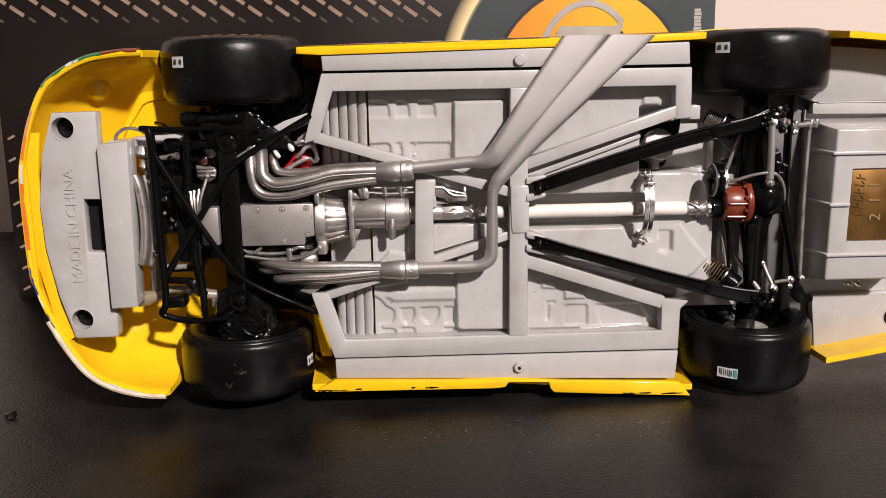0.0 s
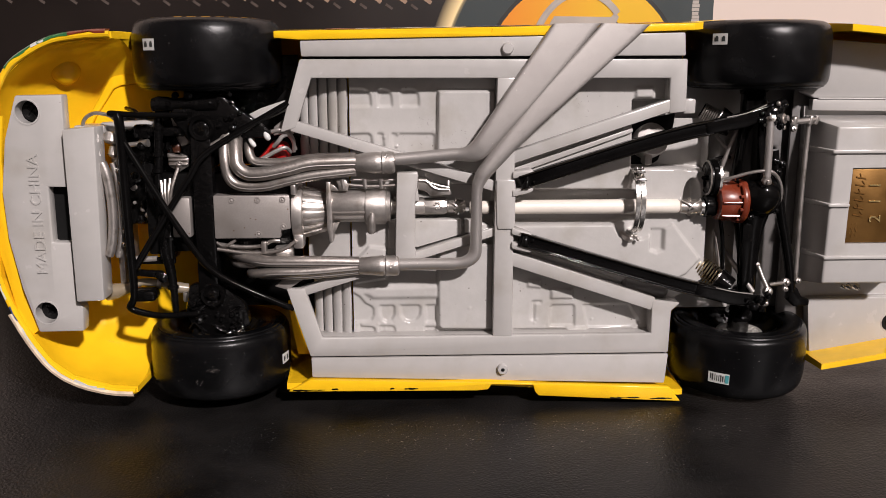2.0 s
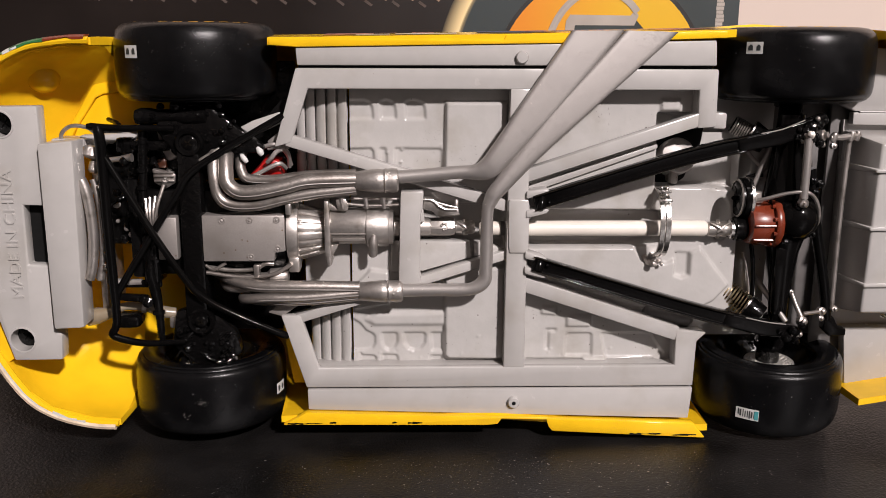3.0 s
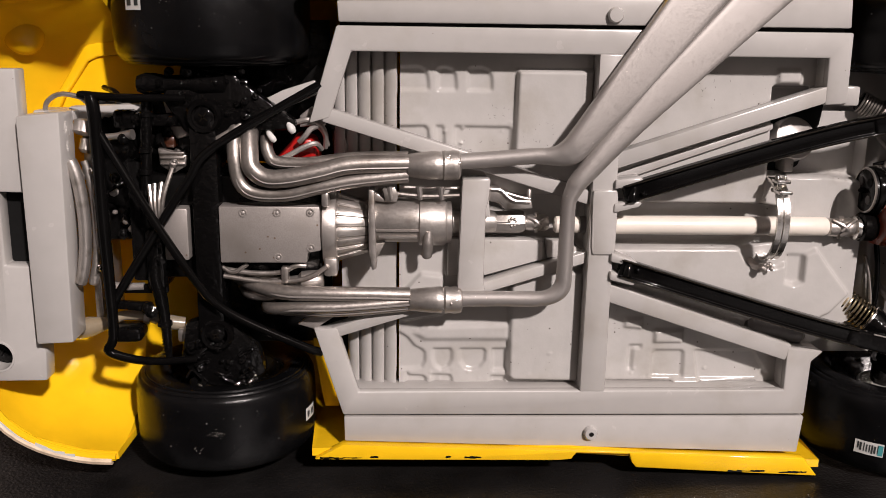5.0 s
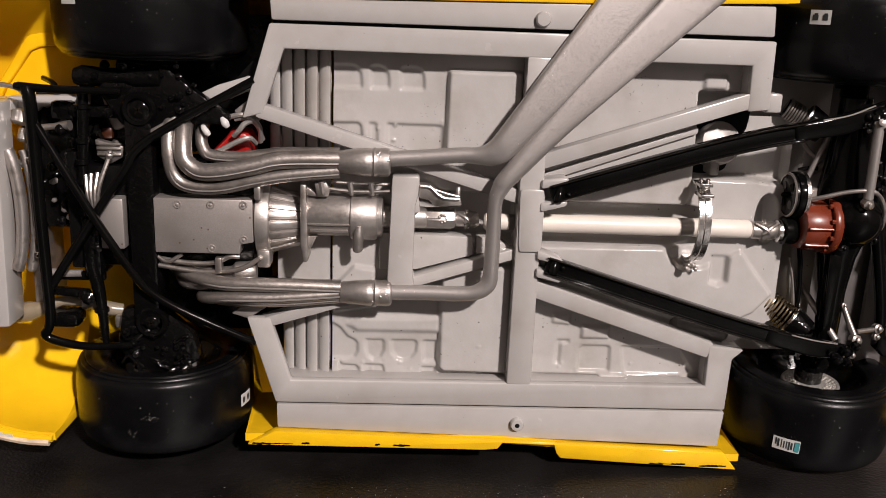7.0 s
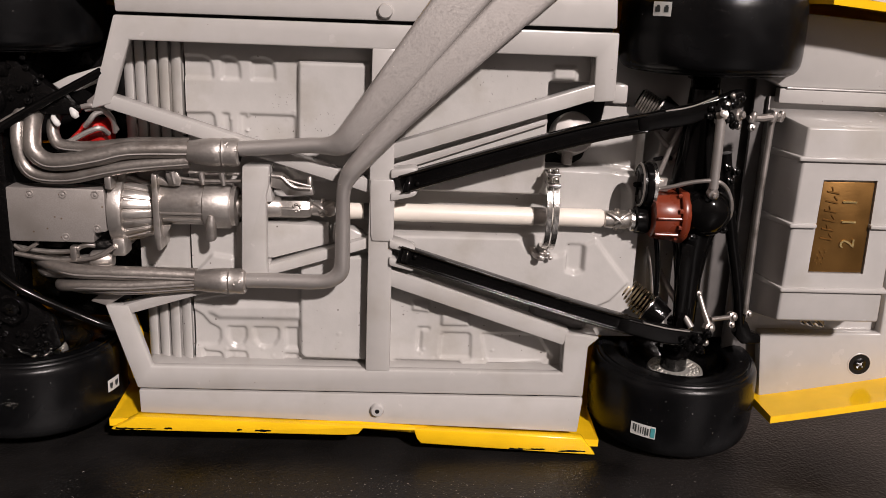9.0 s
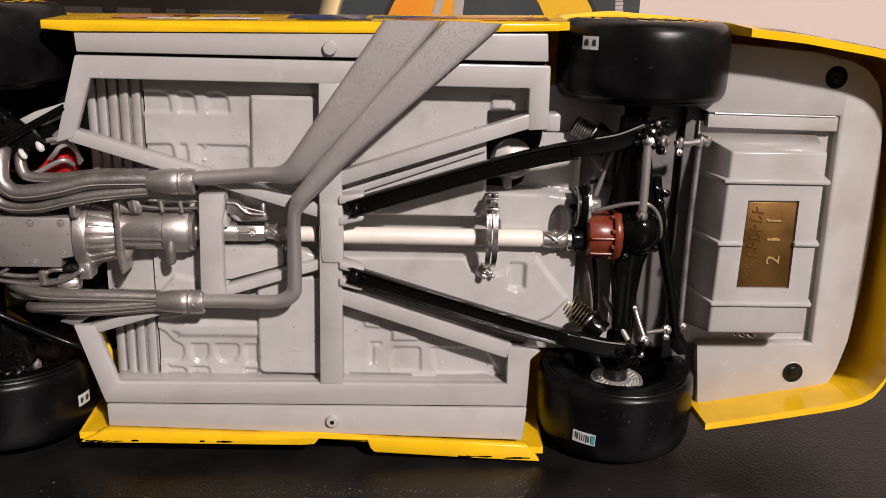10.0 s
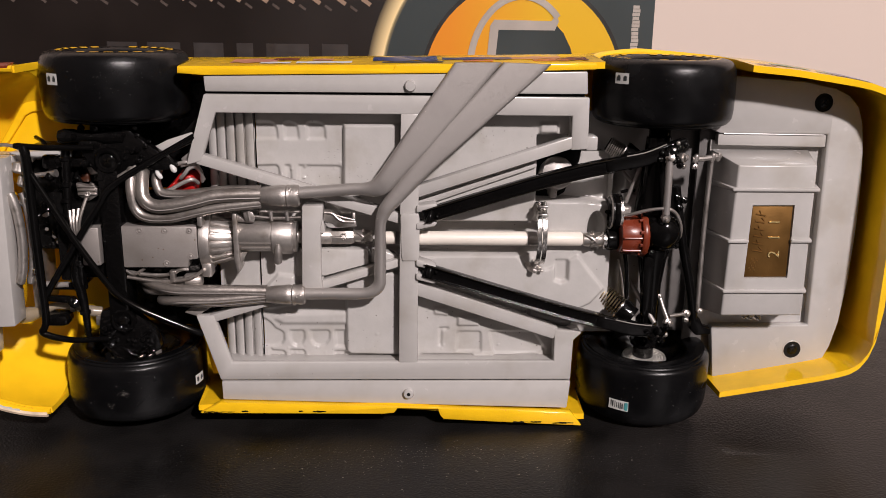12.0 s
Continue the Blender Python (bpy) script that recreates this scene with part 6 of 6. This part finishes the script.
link = rod("sway_link", [(67.0, -3.2, 62.6), (67.1, -3.2, 57), (67.2, -3.0, 51.2)], 0.76, PIPE, "grey sway bar link", 12, 2)
bm = bmesh.new()
bolt(bm, (67.2, -3.2, 50.4), 0.9, (0.2, -1, -0.3))
bolt(bm, (67.0, -3.4, 62.8), 0.95, (-0.2, -1, 0.3))
bolt(bm, (67.6, -3.0, 64.2), 0.7, (0.3, -1, 0.6))
bolt(bm, (69.9, -2.2, 62.6), 1.05, (0.7, -0.8, 0.2))
ball(bm, (70.2, -2.0, 60.9), 0.55, 8)
ball(bm, (68.6, -2.6, 65.6), 0.5, 8)
part("link_joint", bm, SILVER, link)
bm = bmesh.new()
for p, r in (((67.4, -2.6, 64.0), 1.3), ((69.0, -2.0, 64.6), 1.1), ((68.8, -2.2, 62.2), 0.9), ((70.4, -1.4, 65.2), 0.7), ((65.6, -2.4, 63.6), 0.7)):
    ball(bm, p, r, 10)
part("link_boot", bm, BLACK_LUMPY, link, "lumpy black joint")
rod("sway_bar", [(77.9, 3.8, 61.8), (77.8, 4.0, 54), (77.7, 4.0, 44), (77.9, 4.0, 28.2)], 0.52, SILVER, "thin silver sway bar", smooth=3)
link = part("drop_link", made(tube, [(72.8, 1.0, 61.9), (75.4, 2.0, 61.8), (79.6, 3.6, 62.2)], [0.45, 0.6, 0.55], 8, 0), SILVER, car, "silver drop link")
for x, y in ((73.6, 1.2), (77.6, 2.8), (79.0, 3.4)):
    part("link_collar", made(lathe, [(0.3, -0.9), (0.7, -0.6), (0.6, 0.6), (0.35, 1.0)], (x, y, 61.9), (0.2, -0.3, 1), 10), SILVER, link)
part("link_bolt", made(bolt, (73.6, 0.8, 60.4), 0.6), SILVER, link)
link = part("drop_link", made(tube, [(68.8, 2.2, 32.2), (69.4, 1.0, 30.0), (70.2, -0.4, 27.6)], 0.5, 10, 0), HEADER, car, "dull silver drop link")
part("link_arm", made(tube, [(70.6, 0.0, 28.4), (74.6, 1.2, 28.5)], 0.42, 10, 0), HEADER, link)
for p, r in (((70.2, -0.8, 27.2), 0.95), ((74.6, 1.0, 28.6), 0.85), ((74.6, 1.0, 27.2), 0.6), ((68.8, 2.0, 32.2), 0.5), ((78.4, 3.8, 28.2), 0.7), ((69.6, -1.4, 24.8), 0.6), ((67.6, -1.6, 24.9), 0.7)):
    part("link_bolt", made(bolt, p, r), HEADER, link)
rod("damper", [(68.2, 6, 38.5), (68.6, 4.6, 35.4), (68.6, 3.0, 32.6)], 0.5, PIPE, "grey damper rod", smooth=2)
# Black plate at the back of the recess paints in its shade.
part("opening_shade_plate", plate([(41.7, 61.2), (51.6, 63.2), (51.2, 60.0), (49.8, 57.2), (48.4, 53.4), (46.6, 52.3), (42.1, 52.5)], 8.1, 8.9, 0.3), RECESS_SHADE, car, "black plate painting the shade in the box opening")
part("muffler_drum", made(lathe, [(3.5, -4.4), (3.5, 0.6), (3.2, 1.2), (1.4, 1.7), (0.5, 1.9)], (46.2, 6.4, 57.8), (0.1, -1, 0.3), 36), PIPE, car, "grey domed drum")
for a in (0.4, 2.5, 4.6):
    part("drum_mark", made(tube, [(46.6, 4.75, 58.3), (46.6 + 0.8 * math.cos(a), 4.8, 58.3 + 0.8 * math.sin(a))], 0.12, 6, 0), SILVER, car)
part("drum_clip", block(44.7, 46.2, 4.6, 8.6, 52.8, 55.6, 0.3), SILVER_FLAT, car)


# ---- rear floor and tank ----
def loft(near, y0, far, y1, round_by):
    """A block between an outline in x and z at depth y0 and another at y1."""
    bm = bmesh.new()
    a = [bm.verts.new((x, y0, z)) for x, z in near]
    b = [bm.verts.new((x, y1, z)) for x, z in far]
    bm.faces.new(a), bm.faces.new(b[::-1])
    for i in range(len(a)):
        j = (i + 1) % len(a)
        bm.faces.new((a[j], a[i], b[i], b[j]))
    soften(bm, round_by)
    return bm


# Charcoal here and on the lining by the tank paints the cavity's shade.
part("axle_tunnel", plate([(66, 68), (82, 68), (82, 20), (66, 20)], 13.5, 15, 0.3), CHARCOAL_AND_SHADE, car, "axle tunnel with its shade painted charcoal")
part("cavity_lining", plate([(50.5, 70), (67, 70), (67, 20), (50.5, 20)], 13.0, 14.5, 0.2), GREY_DEEP, car, "grey lining behind the floor")
part("cavity_lining", plate([(77.5, 70), (84.0, 70), (84.0, 14), (77.5, 14)], 11.2, 12.2, 0.2), CHARCOAL_AND_SHADE, car, "lining behind the floor with its shade painted charcoal")
part("bulkhead", loft([(61.0, 61.5), (65.5, 61.5), (65.5, 25.5), (61.2, 25.5)], 7.4, [(58.6, 61.5), (65.8, 61.5), (65.8, 25.5), (58.8, 25.5)], 13.6, 0.3), GREY_DEEP, car, "grey bulkhead")
rear_pan = part("rear_pan", plate([(77.4, 78.5), (98.0, 77.0), (104.4, 75.7), (107.6, 74.2), (109.8, 71.8), (111.0, 68.6), (111.9, 63), (112.5, 56), (112.8, 46), (112.6, 34), (111.7, 24), (110.4, 18.2), (109.2, 15.4), (107.4, 13.6), (104.5, 12.5), (84.2, 10.4), (82.8, 23.2), (104.7, 23.4), (103.75, 66.1), (80.6, 66.2), (78.0, 67.4)], 8.0, 10.6, 0.4), GREY, car, "light grey rear floor pan")
part("pan_lip", plate([(80.4, 66.05), (103.7, 66.0), (103.75, 63.3), (80.4, 63.6)], 8.3, 10.4, 0.35), GREY, rear_pan)
part("pan_bead", made(tube, [(81.5, 8.2, 66.15), (103.0, 8.2, 65.95)], 0.16, 8, 0), GREY, rear_pan)
part("tank_bay_floor", plate([(79.6, 64.5), (105, 64.5), (105.6, 22.6), (79.8, 22.6)], 10.2, 11.2, 0), GREY, rear_pan)
for x, z in ((102.0, 72.8), (101.8, 17.5)):
    part("screw_well", made(lathe, [(2.2, 7.95), (2.06, 7.88), (1.92, 7.95), (1.84, 8.2)], (x, 0, z), (0, 1, 0), 24), GREY, rear_pan)
    # Black disc on the pan's face paints the well's shade.
    part("well_floor", made(lathe, [(1.96, 7.93), (1.96, 8.02)], (x, 0, z), (0, 1, 0), 24), RECESS_SHADE, rear_pan, "black disc painting the screw recess's shade")
    screw(rear_pan, (x, 7.82, z), (0, -1, 0), 1.35)
tank = part("fuel_tank", cut(loft([(82.2, 60.9), (98.4, 61.0), (98.9, 28.6), (81.6, 28.6)], -0.3, [(79.6, 62.6), (101.0, 62.6), (101.4, 27.0), (79.4, 27.0)], 10.2, 0.4), plate([(85.9, 52.6), (94.7, 52.7), (94.95, 37.0), (85.65, 37.0)], -2, 0.35, 0)), GREY, car, "light grey fuel tank with ribs")
for z, x0, x1 in ((55.9, 79.2, 99.4), (45.0, 79.2, 85.7), (45.1, 94.6, 99.0), (34.1, 79.2, 99.2)):
    part("tank_rib", loft([(81.3 if x0 < 90 else x0, z + 0.35), (x1, z + 0.35), (x1, z - 0.35), (81.3 if x0 < 90 else x0, z - 0.35)], -0.9, [(x0, z + 0.75), (x1 + 2.4, z + 0.75), (x1 + 2.4, z - 0.75), (x0, z - 0.75)], 9.7, 0.25), GREY, tank)
name_plate = part("brass_plate", plate([(86.1, 52.25), (94.5, 52.3), (94.75, 37.15), (85.8, 37.15)], 0.02, 0.45, 0.1), GOLD, tank, "engraved brass plate with raised digits")
for digit, x, z in (("2", 91.6, 42.1), ("1", 91.3, 45.7), ("1", 91.0, 49.0)):
    bm = text_mesh(digit, 3.4, 0.16)
    bmesh.ops.transform(bm, matrix=Matrix.Translation((x, -0.06, z)) @ Matrix.Rotation(radians(-90), 4, "Y") @ Matrix.Rotation(radians(90), 4, "X") @ Matrix.Shear("XY", 4, (0.25, 0)), verts=bm.verts)
    soften(bm, 0.05, 1)
    part("raised_digit", bm, GOLD_BRIGHT, name_plate, "bright raised digit")
bm = bmesh.new()
for k in range(6):
    z = 42.6 + k * 1.55
    tube(bm, [(88.9, -0.03, z), (86.9, -0.03, z + 0.35)], 0.16, 6, 0)
    tube(bm, [(88.8 - 0.9 * (k % 2), -0.03, z + 0.45), (88.2 - 0.6 * (k % 2), -0.03, z + 1.1)], 0.13, 6, 0)
for i in range(4):
    for j in range(6):
        if (i + j) % 2:
            box(bm, 86.4 + i * 0.42 + j * 0.1, 86.66 + i * 0.42 + j * 0.1, -0.08, 0.1, 38.4 + j * 0.5, 38.7 + j * 0.5)
part("engraved_bars", bm, GOLD, name_plate)
bm = bmesh.new()
for x, r in ((88.6, 0.55), (89.8, 0.8), (91.5, 0.95)):
    bolt(bm, (x, 4.4, 26.6), r * 0.8, (0.6, -0.3, -0.6))
part("tank_fitting", bm, CHROME, tank, "small bright fitting")

# ---- wheels ----
W, R = 14.7, 14.6
tyre_bm = bmesh.new()
lathe(tyre_bm, [(8.8, -W / 2 + 1.8), (9.6, -W / 2 + 0.6), (11.6, -W / 2), (12.9, -W / 2 + 0.2), (13.0, -W / 2 + 0.5), (13.25, -W / 2 + 0.4), (13.6, -W / 2 + 0.6), (13.7, -W / 2 + 0.95), (13.95, -W / 2 + 1.0), (R - 0.25, -W / 2 + 1.9), (R - 0.08, -W / 2 + 3.4), (R, 0), (R - 0.08, W / 2 - 3.6), (R - 0.3, W / 2 - 2.2), (14.0, W / 2 - 1.3), (13.4, W / 2 - 0.6), (12.6, W / 2 - 0.2), (11.4, W / 2), (9.4, W / 2 - 0.5), (8.6, W / 2 - 1.6)], (0, 0, 0), (0, 0, 1), 56, close=True)
TYRE = mesh_from("tyre", tyre_bm, RUBBER, 60)
hub_bm = bmesh.new()
lathe(hub_bm, [(2.6, -0.6), (5.0, -0.4), (5.3, -1.6), (8.2, -4.4), (8.7, -5.6), (8.9, -5.4), (8.9, 5.4), (8.7, 5.6), (8.0, 4.4), (5.0, 4.8), (3.0, 5.4), (1.0, 5.6)], (0, 0, 0), (0, 0, 1), 40)
lathe(hub_bm, [(0.3, -7.6), (2.1, -7.5), (2.2, -2.0)], (0, 0, 0), (0, 0, 1), 24)
HUB = mesh_from("wheel", hub_bm, BLACK_SOFT)
disc_bm = bmesh.new()
lathe(disc_bm, [(2.0, -4.1), (4.4, -4.1), (4.45, -4.35), (4.75, -4.35), (4.9, -4.0), (4.9, -2.9), (2.0, -0.6)], (0, 0, 0), (0, 0, 1), 32)
for ring_r, count in ((4.0, 26), (3.4, 22), (2.8, 18)):
    for k in range(count):
        a = 2 * math.pi * (k + 0.5 * (ring_r == 3.4)) / count
        lathe(disc_bm, [(0.28, -4.0), (0.25, -4.3), (0.12, -4.38)], (ring_r * math.cos(a), ring_r * math.sin(a), 0), (0, 0, 1), 6)
DISC = mesh_from("brake_disc", disc_bm, DISC_METAL)
nut_bm = bmesh.new()
for k in range(5):
    a = 2 * math.pi * k / 5
    lathe(nut_bm, [(0.7, 4.8), (0.7, 6.0), (0.4, 6.3)], (3.0 * math.cos(a), 3.0 * math.sin(a), 0), (0, 0, 1), 6)
NUTS = mesh_from("wheel_nuts", nut_bm, GOLD_BRIGHT)
band_bm = bmesh.new()
for k in range(26):
    if k % 9 in (7, 8):
        continue
    a0, a1 = 2 * math.pi * k / 26, 2 * math.pi * (k + 0.62) / 26
    vs = [band_bm.verts.new((r * math.cos(a), r * math.sin(a), W / 2 + 0.06 - (0.25 if r > 11.5 else 0.18 if r < 10.5 else 0))) for a in (a0, a1) for r in (10.2, 11.0, 11.9)]
    for i in range(2):
        band_bm.faces.new((vs[i], vs[i + 1], vs[i + 4], vs[i + 3]))
PRINT = mesh_from("sidewall_print", band_bm, BOX_YELLOW)


def sticker(parent, angle, along, s):
    """A small white label with dark bars, wrapped on the tread."""
    long = 1.7 if s < 0 and along > 2 else 1.0

    def bent(u, h, lift):
        a = radians(angle) + u / R
        return Vector(((R + lift) * math.cos(a), (R + lift) * math.sin(a), along + h))
    def patch(bm, u0, u1, h0, h1, lift):
        rows = [[bm.verts.new(bent(u, h, lift)) for h in (h0, h1)] for u in np.linspace(u0, u1, 5)]
        for a, b in zip(rows, rows[1:]):
            bm.faces.new((a[0], b[0], b[1], a[1]))
    st = part("sticker", made(patch, -1.6, 1.6 * long, -1.15, 1.15, 0.06), WHITE, parent, "small white label with dark bars")
    bm = bmesh.new()
    rng = random.Random(int(angle * 3 + along))
    if long == 1:
        for u, half in ((-0.75, 0.45), (0.75, 0.38)):
            patch(bm, u - half, u + half, -0.5, 0.35, 0.10)
            patch(bm, u - 0.2, u + half * 0.8, 0.15, 0.62, 0.11)
    for k in range(int(6 * long) - 1 if long > 1 else 0):
        u = -1.3 + k * 0.42
        patch(bm, u, u + rng.uniform(0.15, 0.3), rng.uniform(-0.9, -0.3), rng.uniform(0.3, 0.9), 0.10)
    if long > 1:
        tint = bmesh.new()
        patch(tint, -1.5, -0.8, -0.9, 0.9, 0.12)
        part("sticker_stripe", tint, TEAL, parent, "teal stripe")
    return st, bm


def scuffs(parent, places, seed):
    """Pale flakes of dust clinging to the tread: each place is an angle, a height, a spread and a count."""
    rng = random.Random(seed)
    bm = bmesh.new()
    for angle, along, spread, count in places:
        for k in range(count):
            a = radians(angle) + rng.gauss(0, spread) / R
            h = along + rng.gauss(0, spread * 0.6)
            if abs(h) > W / 2 - 3.6:
                continue
            size, turn = rng.uniform(0.03, 0.085), rng.uniform(0, math.pi)
            ring = []
            for i in range(5):
                q = turn + i * 2 * math.pi / 5
                u = a + size * rng.uniform(0.6, 1.3) * math.cos(q) / R
                ring.append(Vector(((R + 0.02) * math.cos(u), (R + 0.02) * math.sin(u), h + size * math.sin(q))))
            top = [bm.verts.new(p + Vector((p.x, p.y, 0)).normalized() * 0.05) for p in ring]
            low = [bm.verts.new(p - Vector((p.x, p.y, 0)).normalized() * 0.12) for p in ring]
            bm.faces.new(top)
            for i in range(5):
                bm.faces.new((top[i], low[i], low[(i + 1) % 5], top[(i + 1) % 5]))
    part("dust_flakes", bm, FLAKE, parent, "pale dust flakes on the tread")


def wheel(axle_x, z, s, angle, along, wide=W, lean=0.0):
    ob = new("wheel", HUB)
    ob.parent = car
    ob.matrix_basis = Matrix.Translation((axle_x * 0.001, AXLE_Y * 0.001, z * 0.001)) @ Matrix.Rotation(radians(lean), 4, "X") @ (Matrix.Identity(4) if s > 0 else Matrix.Rotation(math.pi, 4, "X")) @ Matrix.Scale(wide / W, 4, (0, 0, 1))
    tagged(ob, "black racing wheel with a smooth slick tyre")
    for me, lab in ((TYRE, "smooth black slick tyre"), (DISC, "bright drilled brake disc"), (NUTS, "brass wheel nuts"), (PRINT, "yellow sidewall print in plain bars")):
        o = new(me.name, me)
        o.parent = ob
        if me is DISC and axle_x > 0:
            o.location.y = (-1.5 if s > 0 else 1.5) * 0.001
        tagged(o, lab)
    st, bm = sticker(ob, angle, along, s)
    part("sticker_bars", bm, INK, ob)
    return ob


scuffs(wheel(FRONT_AXLE + 0.3, 75.0, 1, 234, 1.9, 13.8), ((272, 3.0, 2.0, 16), (292, 2.0, 3.0, 14), (265, 0, 6.0, 16)), 31)
scuffs(wheel(REAR_AXLE, 74.9, 1, 221, 3.3, 13.5), ((255, 3.4, 2.6, 14), (245, 0, 6.0, 9)), 32)
scuffs(wheel(FRONT_AXLE, 12.7, -1, 16, 0.5, 13.8), ((86, -0.4, 0.6, 24), (98, 2.4, 0.5, 9), (90, 0, 6.0, 22)), 33)
scuffs(wheel(REAR_AXLE, 12.0, -1, 120, 2.2, W, 3.5), ((90, 0, 6.0, 13), (110, 1.0, 3.0, 5)), 34)

# ---- crumbs on the table ----
rng = random.Random(11)


def crumb(x, y, size):
    bm = bmesh.new()
    bmesh.ops.create_icosphere(bm, subdivisions=1, radius=size)
    for v in bm.verts:
        v.co *= rng.uniform(0.6, 1.25)
        v.co.z *= 0.6
    ob = new("paint_crumb", mesh_from("paint_crumb", bm, BLACK_SOFT if size > 1 else SILVER_FLAT, 20))
    ob.location = (x * 0.001, y * 0.001, size * 0.00045)
    tagged(ob, "small dark paint crumb lying on the table", "crumb", "crumbs on the table")


crumb(-93.6, -0.4, 1.5)
# Pale specks: real dust, and glints of the vinyl grain painted as specks.
dust = bmesh.new()
for k in range(1100):
    if k < 760:
        x, y = rng.gauss(18, 30), rng.gauss(-14, 4.5)
    elif k < 920:
        x, y = rng.uniform(-40, 70), rng.gauss(-24, 9)
    else:
        x, y = rng.uniform(-110, 130), rng.gauss(-26, 24)
    if y > -6 and -90 < x < 120:
        y = -12 - y * 0.3
    r = rng.uniform(0.015, 0.052) * (1.6 if rng.random() < 0.08 else 1)
    turn = Matrix.Rotation(rng.uniform(-0.5, 0.5), 4, "Z") @ Matrix.Scale(rng.uniform(1, 3.5), 4, (1, 0, 0))
    bmesh.ops.create_cone(dust, cap_ends=True, segments=4, radius1=r, radius2=r * 0.4, depth=r * 0.5, matrix=Matrix.Translation((x, y, r / 4)) @ turn)
for k in range(30):
    x, y, long = rng.uniform(-100, 120), rng.gauss(-28, 16), rng.uniform(0.3, 0.9)
    if y > -10:
        y = -14
    bmesh.ops.create_cone(dust, cap_ends=True, segments=3, radius1=0.02, radius2=0.006, depth=0.02, matrix=Matrix.Translation((x, y, 0.01)) @ Matrix.Rotation(rng.gauss(0, 0.35), 4, "Z") @ Matrix.Scale(long / 0.06, 4, (1, 0, 0)))
ob = new("dust_and_glint_specks", mesh_from("dust_and_glint_specks", dust, DUST_AND_GLINT))
tagged(ob, "pale specks on the black table, dust and painted glints", "dust", kind="stuff")
